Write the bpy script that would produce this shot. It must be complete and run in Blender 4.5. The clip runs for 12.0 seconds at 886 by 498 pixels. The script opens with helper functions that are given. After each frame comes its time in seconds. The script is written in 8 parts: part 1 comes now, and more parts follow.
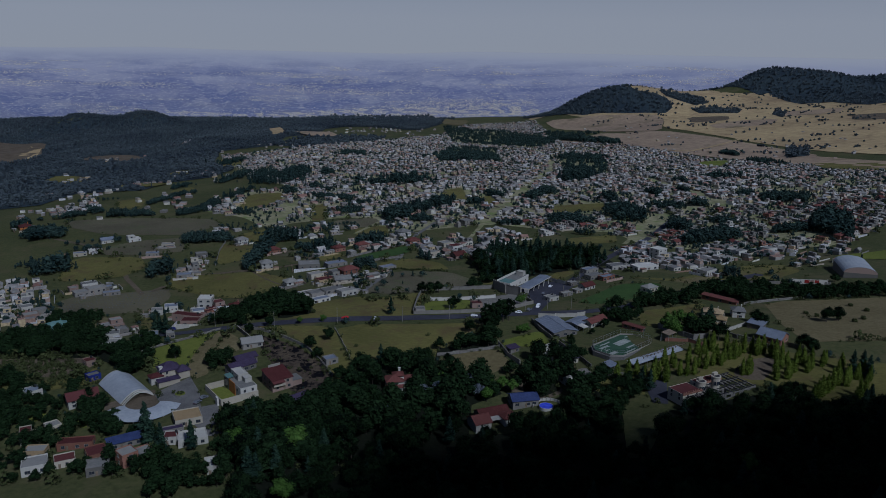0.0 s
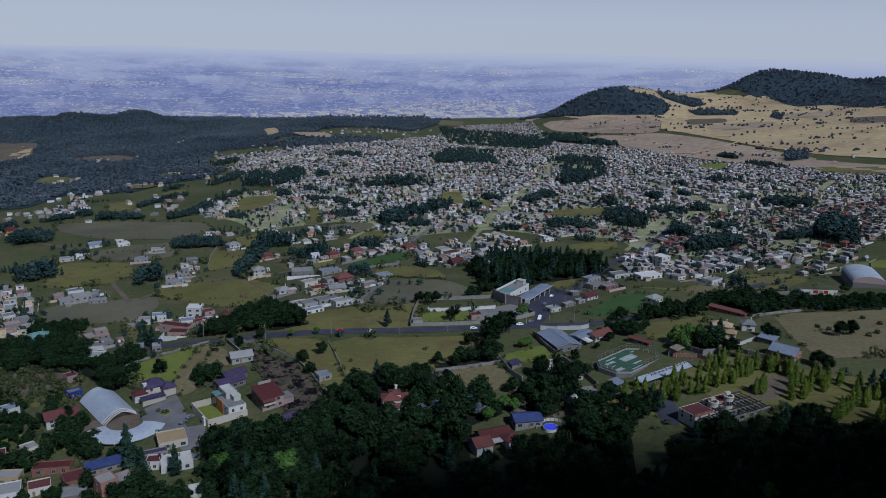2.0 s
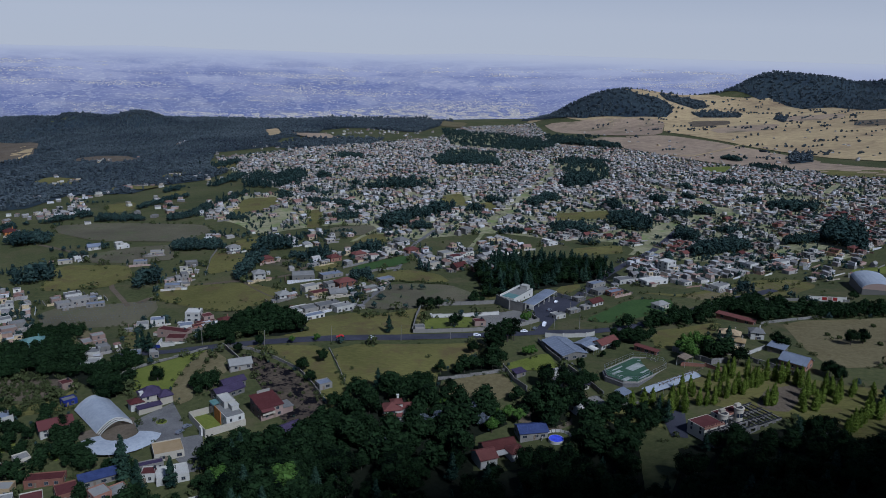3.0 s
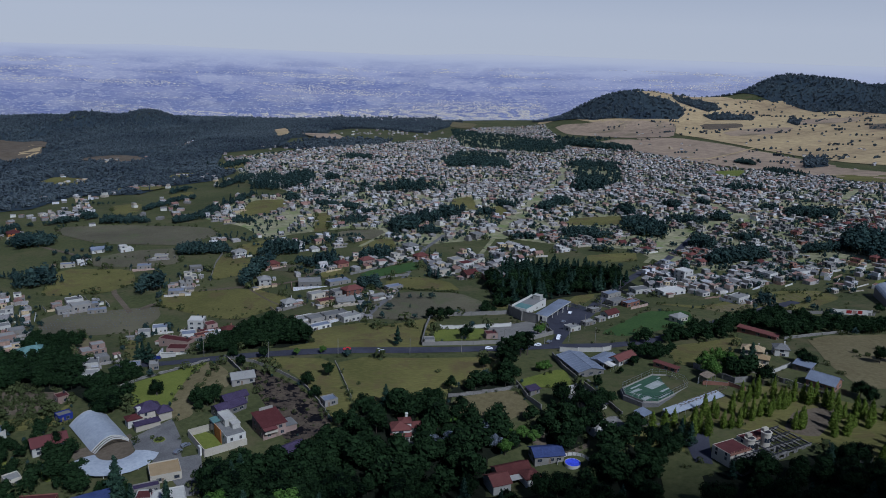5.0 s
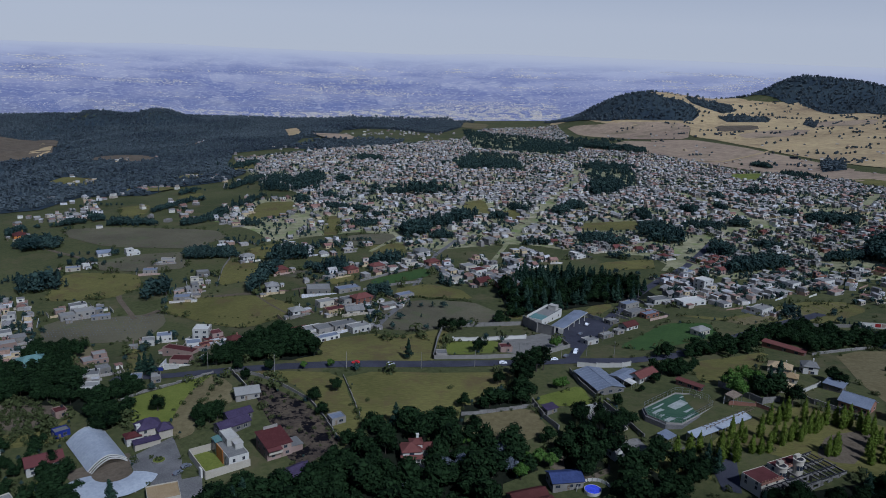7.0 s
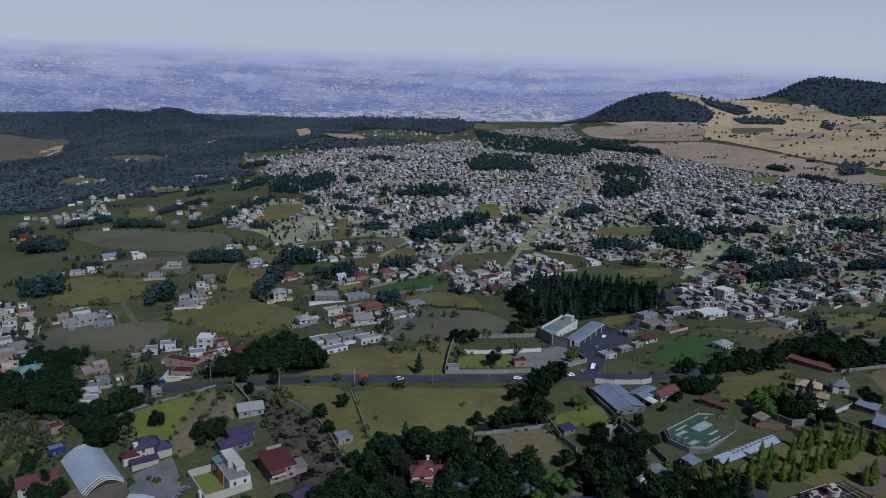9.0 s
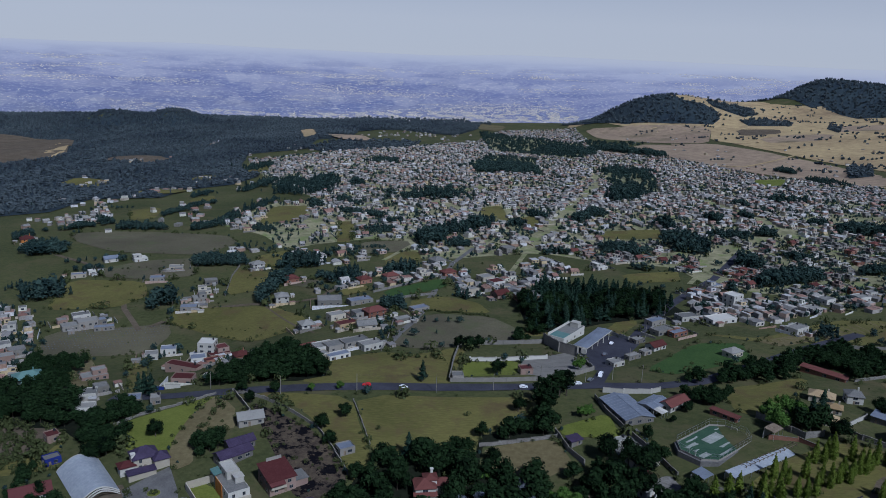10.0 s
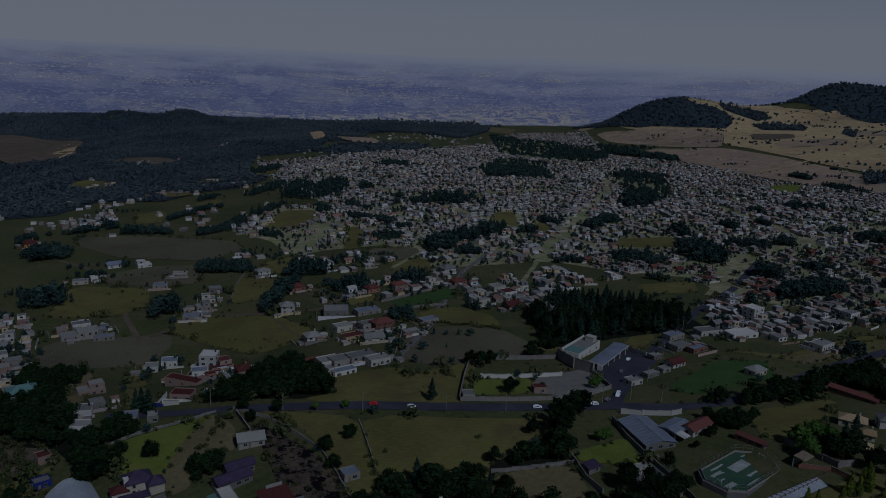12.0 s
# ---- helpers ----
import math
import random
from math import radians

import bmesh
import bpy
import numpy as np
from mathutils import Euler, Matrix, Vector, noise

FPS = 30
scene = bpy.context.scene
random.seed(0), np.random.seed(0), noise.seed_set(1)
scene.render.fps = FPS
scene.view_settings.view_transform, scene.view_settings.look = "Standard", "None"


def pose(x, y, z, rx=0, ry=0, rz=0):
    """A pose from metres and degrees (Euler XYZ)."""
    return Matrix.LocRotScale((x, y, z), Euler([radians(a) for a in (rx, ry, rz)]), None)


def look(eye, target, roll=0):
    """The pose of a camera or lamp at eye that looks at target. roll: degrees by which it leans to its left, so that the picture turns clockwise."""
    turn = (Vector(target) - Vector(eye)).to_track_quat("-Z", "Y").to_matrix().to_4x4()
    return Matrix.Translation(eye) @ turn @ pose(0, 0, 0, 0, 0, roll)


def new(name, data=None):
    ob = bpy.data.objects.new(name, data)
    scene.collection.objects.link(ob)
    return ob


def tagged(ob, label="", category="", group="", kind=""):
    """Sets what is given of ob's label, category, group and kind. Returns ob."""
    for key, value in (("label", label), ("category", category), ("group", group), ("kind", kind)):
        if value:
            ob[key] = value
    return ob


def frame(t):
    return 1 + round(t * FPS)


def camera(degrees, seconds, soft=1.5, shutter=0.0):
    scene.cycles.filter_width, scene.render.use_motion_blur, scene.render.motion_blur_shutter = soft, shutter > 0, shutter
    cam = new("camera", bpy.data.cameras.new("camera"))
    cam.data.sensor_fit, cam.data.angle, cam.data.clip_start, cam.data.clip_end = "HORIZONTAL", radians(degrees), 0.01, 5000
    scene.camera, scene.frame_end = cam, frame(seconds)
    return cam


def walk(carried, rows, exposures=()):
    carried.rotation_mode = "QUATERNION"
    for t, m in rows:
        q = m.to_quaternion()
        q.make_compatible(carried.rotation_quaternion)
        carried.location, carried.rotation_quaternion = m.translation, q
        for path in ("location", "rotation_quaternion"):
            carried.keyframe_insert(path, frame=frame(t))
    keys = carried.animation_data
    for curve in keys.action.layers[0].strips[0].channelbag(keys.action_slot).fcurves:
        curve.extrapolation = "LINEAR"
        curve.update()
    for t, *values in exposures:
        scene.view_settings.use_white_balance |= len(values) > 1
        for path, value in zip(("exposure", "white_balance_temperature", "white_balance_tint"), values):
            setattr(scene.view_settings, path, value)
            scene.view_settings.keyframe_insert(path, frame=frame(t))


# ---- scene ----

cam = camera(60.2, 12.0, soft=0.65)
PATH = [
    (0, (5.152, -0.297, 157.486), (5.3, 1.634, 156.987), 1.1),
    (0.5, (4.76, 4.426, 157.767), (4.91, 6.357, 157.268), 1.2),
    (1, (4.898, 9.32, 158.114), (5.052, 11.251, 157.615), 1.3),
    (1.5, (4.554, 14.189, 158.347), (4.713, 16.119, 157.848), 1.4),
    (2, (4.411, 19.023, 158.294), (4.572, 20.953, 157.796), 1.4),
    (2.5, (4.359, 23.411, 158.419), (4.517, 25.342, 157.923), 1.5),
    (3, (4.134, 27.851, 158.773), (4.291, 29.782, 158.277), 1.6),
    (5, (3.58, 45.445, 159.834), (3.716, 47.377, 159.338), 1.9),
    (5.5, (3.384, 49.913, 160.178), (3.513, 51.846, 159.682), 2.0),
    (6, (3.198, 54.323, 160.531), (3.321, 56.256, 160.034), 2.0),
    (6.5, (3.094, 58.665, 160.828), (3.21, 60.599, 160.331), 2.1),
    (7, (3.003, 63.068, 161.1), (3.112, 65.002, 160.602), 2.1),
    (9, (2.594, 80.637, 162.001), (2.676, 82.572, 161.502), 2.3),
    (9.5, (2.767, 84.684, 162.287), (2.843, 86.619, 161.788), 2.3),
    (10, (2.701, 89.103, 162.409), (2.771, 91.039, 161.911), 2.4),
    (10.5, (2.725, 93.429, 162.51), (2.789, 95.365, 162.013), 2.4),
    (11, (2.501, 98.191, 162.501), (2.559, 100.128, 162.005), 2.4),
    (11.5, (2.357, 102.846, 162.807), (2.41, 104.783, 162.312), 2.5),
    (12, (2.016, 107.399, 163.212), (2.063, 109.336, 162.718), 2.6),
]
EXPOSURES = [(t, stops, 5130, 12) for t, stops in ((0.0, -0.8), (0.3, -0.2), (0.5, 0.0), (11.1, 0.0), (11.5, -0.52), (11.8, -1.0), (12.0, -1.8))]
walk(cam, [(t, look(eye, target, roll)) for t, eye, target, roll in PATH], EXPOSURES)


# ---- world and sun ----
SUN_ELEVATION, SUN_AZIMUTH = 45.0, 150.0      # azimuth clockwise from +y
world = bpy.data.worlds.new("world")
scene.world = world
world.use_nodes = True
wn = world.node_tree
wn.nodes.clear()
sky = wn.nodes.new("ShaderNodeTexSky")
sky.sky_type = "NISHITA"
sky.sun_disc = False
sky.sun_elevation = radians(SUN_ELEVATION)
sky.sun_rotation = radians(SUN_AZIMUTH)
sky.altitude = 2600
sky.air_density = 1.0
sky.dust_density = 1.5
sky.ozone_density = 2.0
bg = wn.nodes.new("ShaderNodeBackground")
bg.inputs["Strength"].default_value = 0.075
wo = wn.nodes.new("ShaderNodeOutputWorld")
veil = wn.nodes.new("ShaderNodeMix")            # thin high haze over the whole sky
veil.data_type = "RGBA"
wc = wn.nodes.new("ShaderNodeTexCoord")
wsep = wn.nodes.new("ShaderNodeSeparateXYZ")
wn.links.new(wc.outputs["Generated"], wsep.inputs[0])
wr = wn.nodes.new("ShaderNodeMapRange")
wr.inputs["From Min"].default_value, wr.inputs["From Max"].default_value = 0.04, 0.3
wr.inputs["To Min"].default_value, wr.inputs["To Max"].default_value = 0.9, 0.05
wn.links.new(wsep.outputs["Z"], wr.inputs["Value"])
wn.links.new(wr.outputs["Result"], veil.inputs[0])
veil.inputs[7].default_value = (6.85, 6.55, 6.15, 1)
deep = wn.nodes.new("ShaderNodeMix")            # upper sky dimmed to weaken its fill and deepen the shade
deep.data_type, deep.blend_type = "RGBA", "MULTIPLY"
deep.inputs[0].default_value = 1.0
deep.inputs[7].default_value = (0.38, 0.42, 0.52, 1)
wn.links.new(sky.outputs["Color"], deep.inputs[6])
wn.links.new(deep.outputs[2], veil.inputs[6])
wn.links.new(veil.outputs[2], bg.inputs["Color"])
wn.links.new(bg.outputs["Background"], wo.inputs["Surface"])

sun = new("sun", bpy.data.lights.new("sun", "SUN"))
sun.data.energy = 3.3
sun.data.angle = radians(4.0)
sun.data.color = (1.0, 0.965, 0.92)
sa, se = radians(SUN_AZIMUTH), radians(SUN_ELEVATION)
sun.matrix_world = look((math.sin(sa) * math.cos(se) * 100, math.cos(sa) * math.cos(se) * 100, math.sin(se) * 100), (0, 0, 0))


# ---- materials ----
def socket_math(nt, op, a, b):
    n = nt.nodes.new("ShaderNodeMath")
    n.operation = op
    for i, v in enumerate((a, b)):
        if isinstance(v, (int, float)):
            n.inputs[i].default_value = v
        else:
            nt.links.new(v, n.inputs[i])
    return n.outputs[0]


def noise_out(nt, scale, detail=4.0, rough=0.6, stretch=None):
    geo = nt.nodes.new("ShaderNodeNewGeometry")
    n = nt.nodes.new("ShaderNodeTexNoise")
    n.inputs["Scale"].default_value = scale
    n.inputs["Detail"].default_value = detail
    n.inputs["Roughness"].default_value = rough
    src = geo.outputs["Position"]
    if stretch:
        mp = nt.nodes.new("ShaderNodeMapping")
        mp.inputs["Rotation"].default_value = (0, 0, radians(stretch[1]))
        mp.inputs["Scale"].default_value = (1, stretch[0], 1)
        nt.links.new(src, mp.inputs["Vector"])
        src = mp.outputs["Vector"]
    nt.links.new(src, n.inputs["Vector"])
    return n.outputs["Fac"]


def ramp_out(nt, fac, stops):
    r = nt.nodes.new("ShaderNodeValToRGB")
    els = r.color_ramp.elements
    while len(els) < len(stops):
        els.new(0.5)
    for e, (p, c) in zip(els, stops):
        e.position, e.color = p, (*c, 1)
    nt.links.new(fac, r.inputs["Fac"])
    return r.outputs["Color"]


def mix_col(nt, fac, a, b, mode="MIX"):
    n = nt.nodes.new("ShaderNodeMix")
    n.data_type, n.blend_type = "RGBA", mode
    for s, v in ((n.inputs[0], fac), (n.inputs[6], a), (n.inputs[7], b)):
        if isinstance(v, (int, float)):
            s.default_value = v
        elif isinstance(v, tuple):
            s.default_value = (*v, 1)
        else:
            nt.links.new(v, s)
    return n.outputs[2]


def surface(name, dark, light, big=0.05, fine=2.0, rough=0.9, bump=0.3, metal=0.0, vary="", stretch=None, third=None, amount=0.5, spec=0.12, cut=(0.52, 0.66)):
    """Two-scale stained surface; vary 'object' or 'island' shifts the tone from piece to piece; third: a patchy extra colour."""
    m = bpy.data.materials.new(name)
    m.use_nodes = True
    nt = m.node_tree
    b = nt.nodes["Principled BSDF"]
    a, f = noise_out(nt, big), noise_out(nt, fine, 3.0, 0.65, stretch)
    fac = socket_math(nt, "ADD", socket_math(nt, "MULTIPLY", a, 1 - amount), socket_math(nt, "MULTIPLY", f, amount))
    if vary:
        if vary == "object":
            rnd = nt.nodes.new("ShaderNodeObjectInfo").outputs["Random"]
        else:
            rnd = nt.nodes.new("ShaderNodeNewGeometry").outputs["Random Per Island"]
        fac = socket_math(nt, "ADD", socket_math(nt, "MULTIPLY", fac, 0.65), socket_math(nt, "MULTIPLY", rnd, 0.35))
    col = ramp_out(nt, fac, [(0.37, dark), (0.63, light)])
    if third:
        patch = noise_out(nt, big * 2.3, 5.0, 0.7)
        mask = ramp_out(nt, patch, [(cut[0], (0, 0, 0)), (cut[1], (1, 1, 1))])
        col = mix_col(nt, mask, col, third)
    nt.links.new(col, b.inputs["Base Color"])
    b.inputs["Roughness"].default_value = rough
    b.inputs["Metallic"].default_value = metal
    b.inputs["Specular IOR Level"].default_value = spec
    if bump:
        bn = nt.nodes.new("ShaderNodeBump")
        bn.inputs["Strength"].default_value = bump
        bn.inputs["Distance"].default_value = 0.3 / fine
        nt.links.new(f, bn.inputs["Height"])
        nt.links.new(bn.outputs["Normal"], b.inputs["Normal"])
    return m


def palette(name, colours, rough=0.85):
    """Painted masonry whose colour is picked at random for every separate house of a joined mesh."""
    m = bpy.data.materials.new(name)
    m.use_nodes = True
    nt = m.node_tree
    b = nt.nodes["Principled BSDF"]
    rnd = nt.nodes.new("ShaderNodeNewGeometry").outputs["Random Per Island"]
    r = nt.nodes.new("ShaderNodeValToRGB")
    r.color_ramp.interpolation = "CONSTANT"
    els = r.color_ramp.elements
    while len(els) < len(colours):
        els.new(0.5)
    for i, (e, c) in enumerate(zip(els, colours)):
        e.position, e.color = i / len(colours), (*c, 1)
    nt.links.new(rnd, r.inputs["Fac"])
    grime = ramp_out(nt, noise_out(nt, 0.6), [(0.3, (0.6, 0.57, 0.53)), (0.65, (1, 1, 1))])
    nt.links.new(mix_col(nt, 1.0, r.outputs["Color"], grime, "MULTIPLY"), b.inputs["Base Color"])
    b.inputs["Roughness"].default_value = rough
    return m


def foliage(name, dark, light, rough=0.75, patchy=0.045, blend=0.55):
    m = bpy.data.materials.new(name)
    m.use_nodes = True
    nt = m.node_tree
    b = nt.nodes["Principled BSDF"]
    leaf = nt.nodes.new("ShaderNodeNewGeometry").outputs["Random Per Island"]
    tree = nt.nodes.new("ShaderNodeObjectInfo").outputs["Random"]
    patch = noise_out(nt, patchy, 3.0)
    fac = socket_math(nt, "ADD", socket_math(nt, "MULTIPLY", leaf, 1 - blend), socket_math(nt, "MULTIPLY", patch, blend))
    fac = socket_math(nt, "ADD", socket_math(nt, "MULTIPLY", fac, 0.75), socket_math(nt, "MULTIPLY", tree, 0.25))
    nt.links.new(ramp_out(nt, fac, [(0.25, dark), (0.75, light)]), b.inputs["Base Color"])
    b.inputs["Roughness"].default_value = rough
    b.inputs["Specular IOR Level"].default_value = 0.03
    return m


def glass_dark(name, tint):
    m = bpy.data.materials.new(name)
    m.use_nodes = True
    nt = m.node_tree
    b = nt.nodes["Principled BSDF"]
    nt.links.new(ramp_out(nt, noise_out(nt, 0.7), [(0.3, tint), (0.7, tuple(min(1, c * 2.2) for c in tint))]), b.inputs["Base Color"])
    b.inputs["Roughness"].default_value = 0.08
    return m


GRASS = surface("meadow_grass", (0.04141, 0.04986, 0.01836), (0.08371, 0.08638, 0.03392), 0.012, 0.35, 0.95, 0.5, third=(0.09013, 0.08095, 0.04005))
LAWN = surface("mown_lawn", (0.08529, 0.1047, 0.01844), (0.1497, 0.1661, 0.03384), 0.06, 1.2, 0.95, 0.4)
GREEN_FIELD = surface("green_crop", (0.0315, 0.063, 0.018), (0.054, 0.0945, 0.0252), 0.05, 0.8, 0.95, 0.4)
DRY = surface("dry_grass", (0.1038, 0.08494, 0.03956), (0.1653, 0.1394, 0.072), 0.02, 0.4, 0.95, 0.4)
TAN = surface("tan_stubble", (0.2839, 0.2102, 0.1155), (0.465, 0.3544, 0.1812), 0.003, 0.06, 0.95, 0.3, third=(0.2205, 0.1589, 0.09363))
STUBBLE = surface("brown_stubble", (0.2145, 0.1585, 0.1129), (0.3575, 0.2695, 0.1764), 0.004, 0.06, 0.95, 0.3, third=(0.165, 0.1348, 0.08195))
OLIVE = surface("olive_meadow", (0.08173, 0.07965, 0.02365), (0.1512, 0.1356, 0.04307), 0.02, 0.3, 0.95, 0.4, stretch=(4.0, 14), third=(0.1013, 0.07782, 0.03431))
BROWN = surface("ploughed_brown", (0.072, 0.064, 0.042), (0.135, 0.122, 0.075), 0.02, 0.5, 0.95, 0.5, stretch=(7.0, 12), third=(0.095, 0.1, 0.05))
BURNT = surface("burnt_soil", (0.035, 0.027, 0.023), (0.1, 0.078, 0.052), 0.075, 0.5, 0.95, 0.6, third=(0.0035, 0.0032, 0.005), cut=(0.5, 0.55))
SOIL = surface("bare_earth", (0.078, 0.06146, 0.04215), (0.1384, 0.1115, 0.07875), 0.05, 0.6, 0.95, 0.4)
ASPHALT = surface("asphalt", (0.032, 0.033, 0.045), (0.062, 0.062, 0.078), 0.08, 2.5, 0.85, 0.2)
PAVING = surface("concrete_paving", (0.0952, 0.0926, 0.0892), (0.166, 0.16, 0.153), 0.12, 1.5, 0.9, 0.2)
CONCRETE = surface("raw_concrete", (0.1445, 0.1378, 0.1225), (0.2601, 0.2432, 0.2122), 0.2, 2.0, 0.9, 0.3, vary="object")
BLOCK = surface("grey_block", (0.1232, 0.1162, 0.103), (0.2244, 0.2117, 0.1856), 0.25, 2.5, 0.9, 0.3, vary="object")
WHITE = surface("white_render", (0.3439, 0.3311, 0.2895), (0.4874, 0.4706, 0.4224), 0.2, 2.0, 0.85, 0.15, vary="object")
CREAM = surface("cream_render", (0.324, 0.292, 0.227), (0.441, 0.402, 0.324), 0.2, 2.0, 0.85, 0.15, vary="object")
PINK = surface("pink_render", (0.2144, 0.149, 0.12), (0.2856, 0.209, 0.1725), 0.2, 2.0, 0.85, 0.15, vary="object")
BRICK = surface("brick_wall", (0.16, 0.076, 0.052), (0.264, 0.136, 0.096), 0.3, 3.0, 0.9, 0.3, vary="object")
OCHRE = surface("ochre_render", (0.25, 0.178, 0.091), (0.345, 0.262, 0.154), 0.2, 2.0, 0.85, 0.15, vary="object")
TEAL = surface("teal_paint", (0.0794, 0.154, 0.144), (0.129, 0.213, 0.198), 0.2, 2.0, 0.8, 0.15)
RED_TILE = surface("red_clay_tile", (0.0715, 0.0234, 0.0208), (0.134, 0.0521, 0.0437), 0.3, 2.2, 0.85, 0.5, vary="object", stretch=(4.0, 0))
RED_FLAT = surface("red_sealed_roof", (0.06579, 0.01972, 0.01917), (0.102, 0.03613, 0.03483), 0.3, 1.5, 0.85, 0.2, vary="object")
GREY_ROOF = surface("grey_slab_roof", (0.1326, 0.1309, 0.1241), (0.2387, 0.2325, 0.211), 0.3, 1.5, 0.9, 0.2, vary="object")
SHEET = surface("sheet_metal", (0.1581, 0.1795, 0.2203), (0.2424, 0.2693, 0.3247), 0.15, 1.0, 0.5, 0.15, metal=0.25, stretch=(9.0, 30))
SLATE = surface("slate_purple", (0.03221, 0.02393, 0.04737), (0.0594, 0.04538, 0.08316), 0.3, 2.0, 0.7, 0.3)
BLUE_ROOF = surface("blue_sheet", (0.0263, 0.0375, 0.0975), (0.0488, 0.0638, 0.15), 0.3, 1.5, 0.6, 0.15)
BLUE_PAINT = surface("blue_paint", (0.0126, 0.021, 0.126), (0.0252, 0.0378, 0.189), 0.3, 1.5, 0.6, 0.1)
RED_PAINT = surface("red_paint", (0.165, 0.015, 0.015), (0.24, 0.03, 0.025), 0.3, 1.5, 0.5, 0.1)
ORANGE = surface("orange_paint", (0.338, 0.128, 0.03), (0.45, 0.195, 0.06), 0.3, 1.5, 0.7, 0.1)
STONE = surface("field_stone", (0.112, 0.105, 0.0938), (0.225, 0.214, 0.195), 0.3, 1.6, 0.95, 0.6)
MEMBRANE = surface("white_membrane", (0.2512, 0.2746, 0.3039), (0.341, 0.3634, 0.3886), 0.1, 0.8, 0.55, 0.1)
TURF = surface("faded_turf", (0.0285, 0.064, 0.0405), (0.05225, 0.096, 0.0585), 0.12, 1.0, 0.95, 0.3)
WORN = surface("worn_turf_backing", (0.217, 0.2325, 0.2083), (0.3488, 0.3642, 0.3348), 0.2, 1.0, 0.95, 0.2)
WOOD = surface("weathered_timber", (0.11, 0.085, 0.06), (0.24, 0.19, 0.14), 0.4, 3.0, 0.85, 0.3)
BARK = surface("bark", (0.045, 0.036, 0.028), (0.11, 0.09, 0.07), 0.6, 4.0, 0.95, 0.6)
BLACK = surface("dark_steel", (0.015, 0.015, 0.017), (0.04, 0.04, 0.045), 0.5, 3.0, 0.5, 0.1)
CHROME = surface("grey_steel", (0.35, 0.35, 0.36), (0.5, 0.5, 0.52), 0.5, 3.0, 0.35, 0.0, metal=0.8)
CAR_WHITE = surface("white_car_paint", (0.72, 0.73, 0.75), (0.82, 0.83, 0.84), 0.5, 3.0, 0.25, 0.0)
CAR_RED = surface("red_car_paint", (0.42, 0.02, 0.02), (0.55, 0.03, 0.03), 0.5, 3.0, 0.25, 0.0)
CAR_GREY = surface("grey_car_paint", (0.11, 0.12, 0.14), (0.17, 0.18, 0.2), 0.5, 3.0, 0.25, 0.0)
RUBBER = surface("tyre_rubber", (0.012, 0.012, 0.012), (0.03, 0.03, 0.03), 0.5, 6.0, 0.8, 0.1)
GLASS = glass_dark("window_glass", (0.015, 0.019, 0.026))
WATER = glass_dark("blue_cover", (0.045, 0.06, 0.42))
# Leaf colour tuned near black; the dimness of the near wood sits in it.
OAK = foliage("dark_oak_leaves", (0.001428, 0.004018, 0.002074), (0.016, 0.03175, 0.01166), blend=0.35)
PINE = foliage("pine_needles", (0.004312, 0.01248, 0.01075), (0.0345, 0.06239, 0.0391), blend=0.35)
CYPRESS = foliage("cypress_foliage", (0.0454, 0.0715, 0.00864), (0.123, 0.16, 0.0252))
BRIGHT = foliage("fresh_leaves", (0.031, 0.0682, 0.0112), (0.0744, 0.13, 0.0279))
SILVER = foliage("silvery_leaves", (0.072, 0.084, 0.1), (0.168, 0.184, 0.216))
SCRUB = foliage("scrub_leaves", (0.028, 0.0385, 0.014), (0.07, 0.0805, 0.0315))
# Blue haze is painted into the leaf colour; broad noise mimics sunlit swathes.
FAR_WOOD = foliage("far_wood_hazed", (0.006, 0.013, 0.03), (0.1, 0.12, 0.122), patchy=0.0036, blend=0.8)
# Near-black ground sheet that fills the gaps between the trees.
FLOOR = surface("dark_wood_floor", (0.00504, 0.00756, 0.004104), (0.0144, 0.0174, 0.0096), 0.05, 0.6, 0.95, 0.4)
# The far floor takes the same painted haze blue.
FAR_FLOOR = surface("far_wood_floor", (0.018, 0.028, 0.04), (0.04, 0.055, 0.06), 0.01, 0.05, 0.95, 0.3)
TOWN_WALL = palette("town_walls", [(0.5223, 0.4954, 0.438), (0.2114, 0.2018, 0.1853), (0.4103, 0.3625, 0.2808), (0.286, 0.2658, 0.2415), (0.5936, 0.5936, 0.6), (0.2984, 0.1994, 0.146), (0.199, 0.1873, 0.1685), (0.4974, 0.3988, 0.2359), (0.3606, 0.3384, 0.3033), (0.4103, 0.3021, 0.2471), (0.2363, 0.2236, 0.2022), (0.5936, 0.58, 0.4942)])
TOWN_ROOF = palette("town_roofs", [(0.2832, 0.2739, 0.2565), (0.2006, 0.1923, 0.184), (0.3894, 0.373, 0.3457), (0.236, 0.1282, 0.1004), (0.3186, 0.3089, 0.29), (0.45, 0.45, 0.4461), (0.177, 0.1714, 0.1673), (0.2832, 0.1748, 0.1338), (0.3422, 0.3322, 0.3123), (0.236, 0.2296, 0.2175)])
# Lilac greys among these tones put haze into the building colour.
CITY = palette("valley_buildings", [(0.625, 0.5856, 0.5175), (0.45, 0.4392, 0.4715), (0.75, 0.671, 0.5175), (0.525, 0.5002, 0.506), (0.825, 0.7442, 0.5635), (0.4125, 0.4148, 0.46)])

# Haze over the town sits in these colours: paler ground, bluer leaves.
TOWN_GROUND = surface("town_lots", (0.1321, 0.1343, 0.06891), (0.3204, 0.2944, 0.1727), 0.02, 0.12, 0.95, 0.3, third=(0.1643, 0.2025, 0.06891))
MID_WOOD = foliage("hazed_grove_leaves", (0.0065, 0.0162, 0.01885), (0.0468, 0.07425, 0.0609))

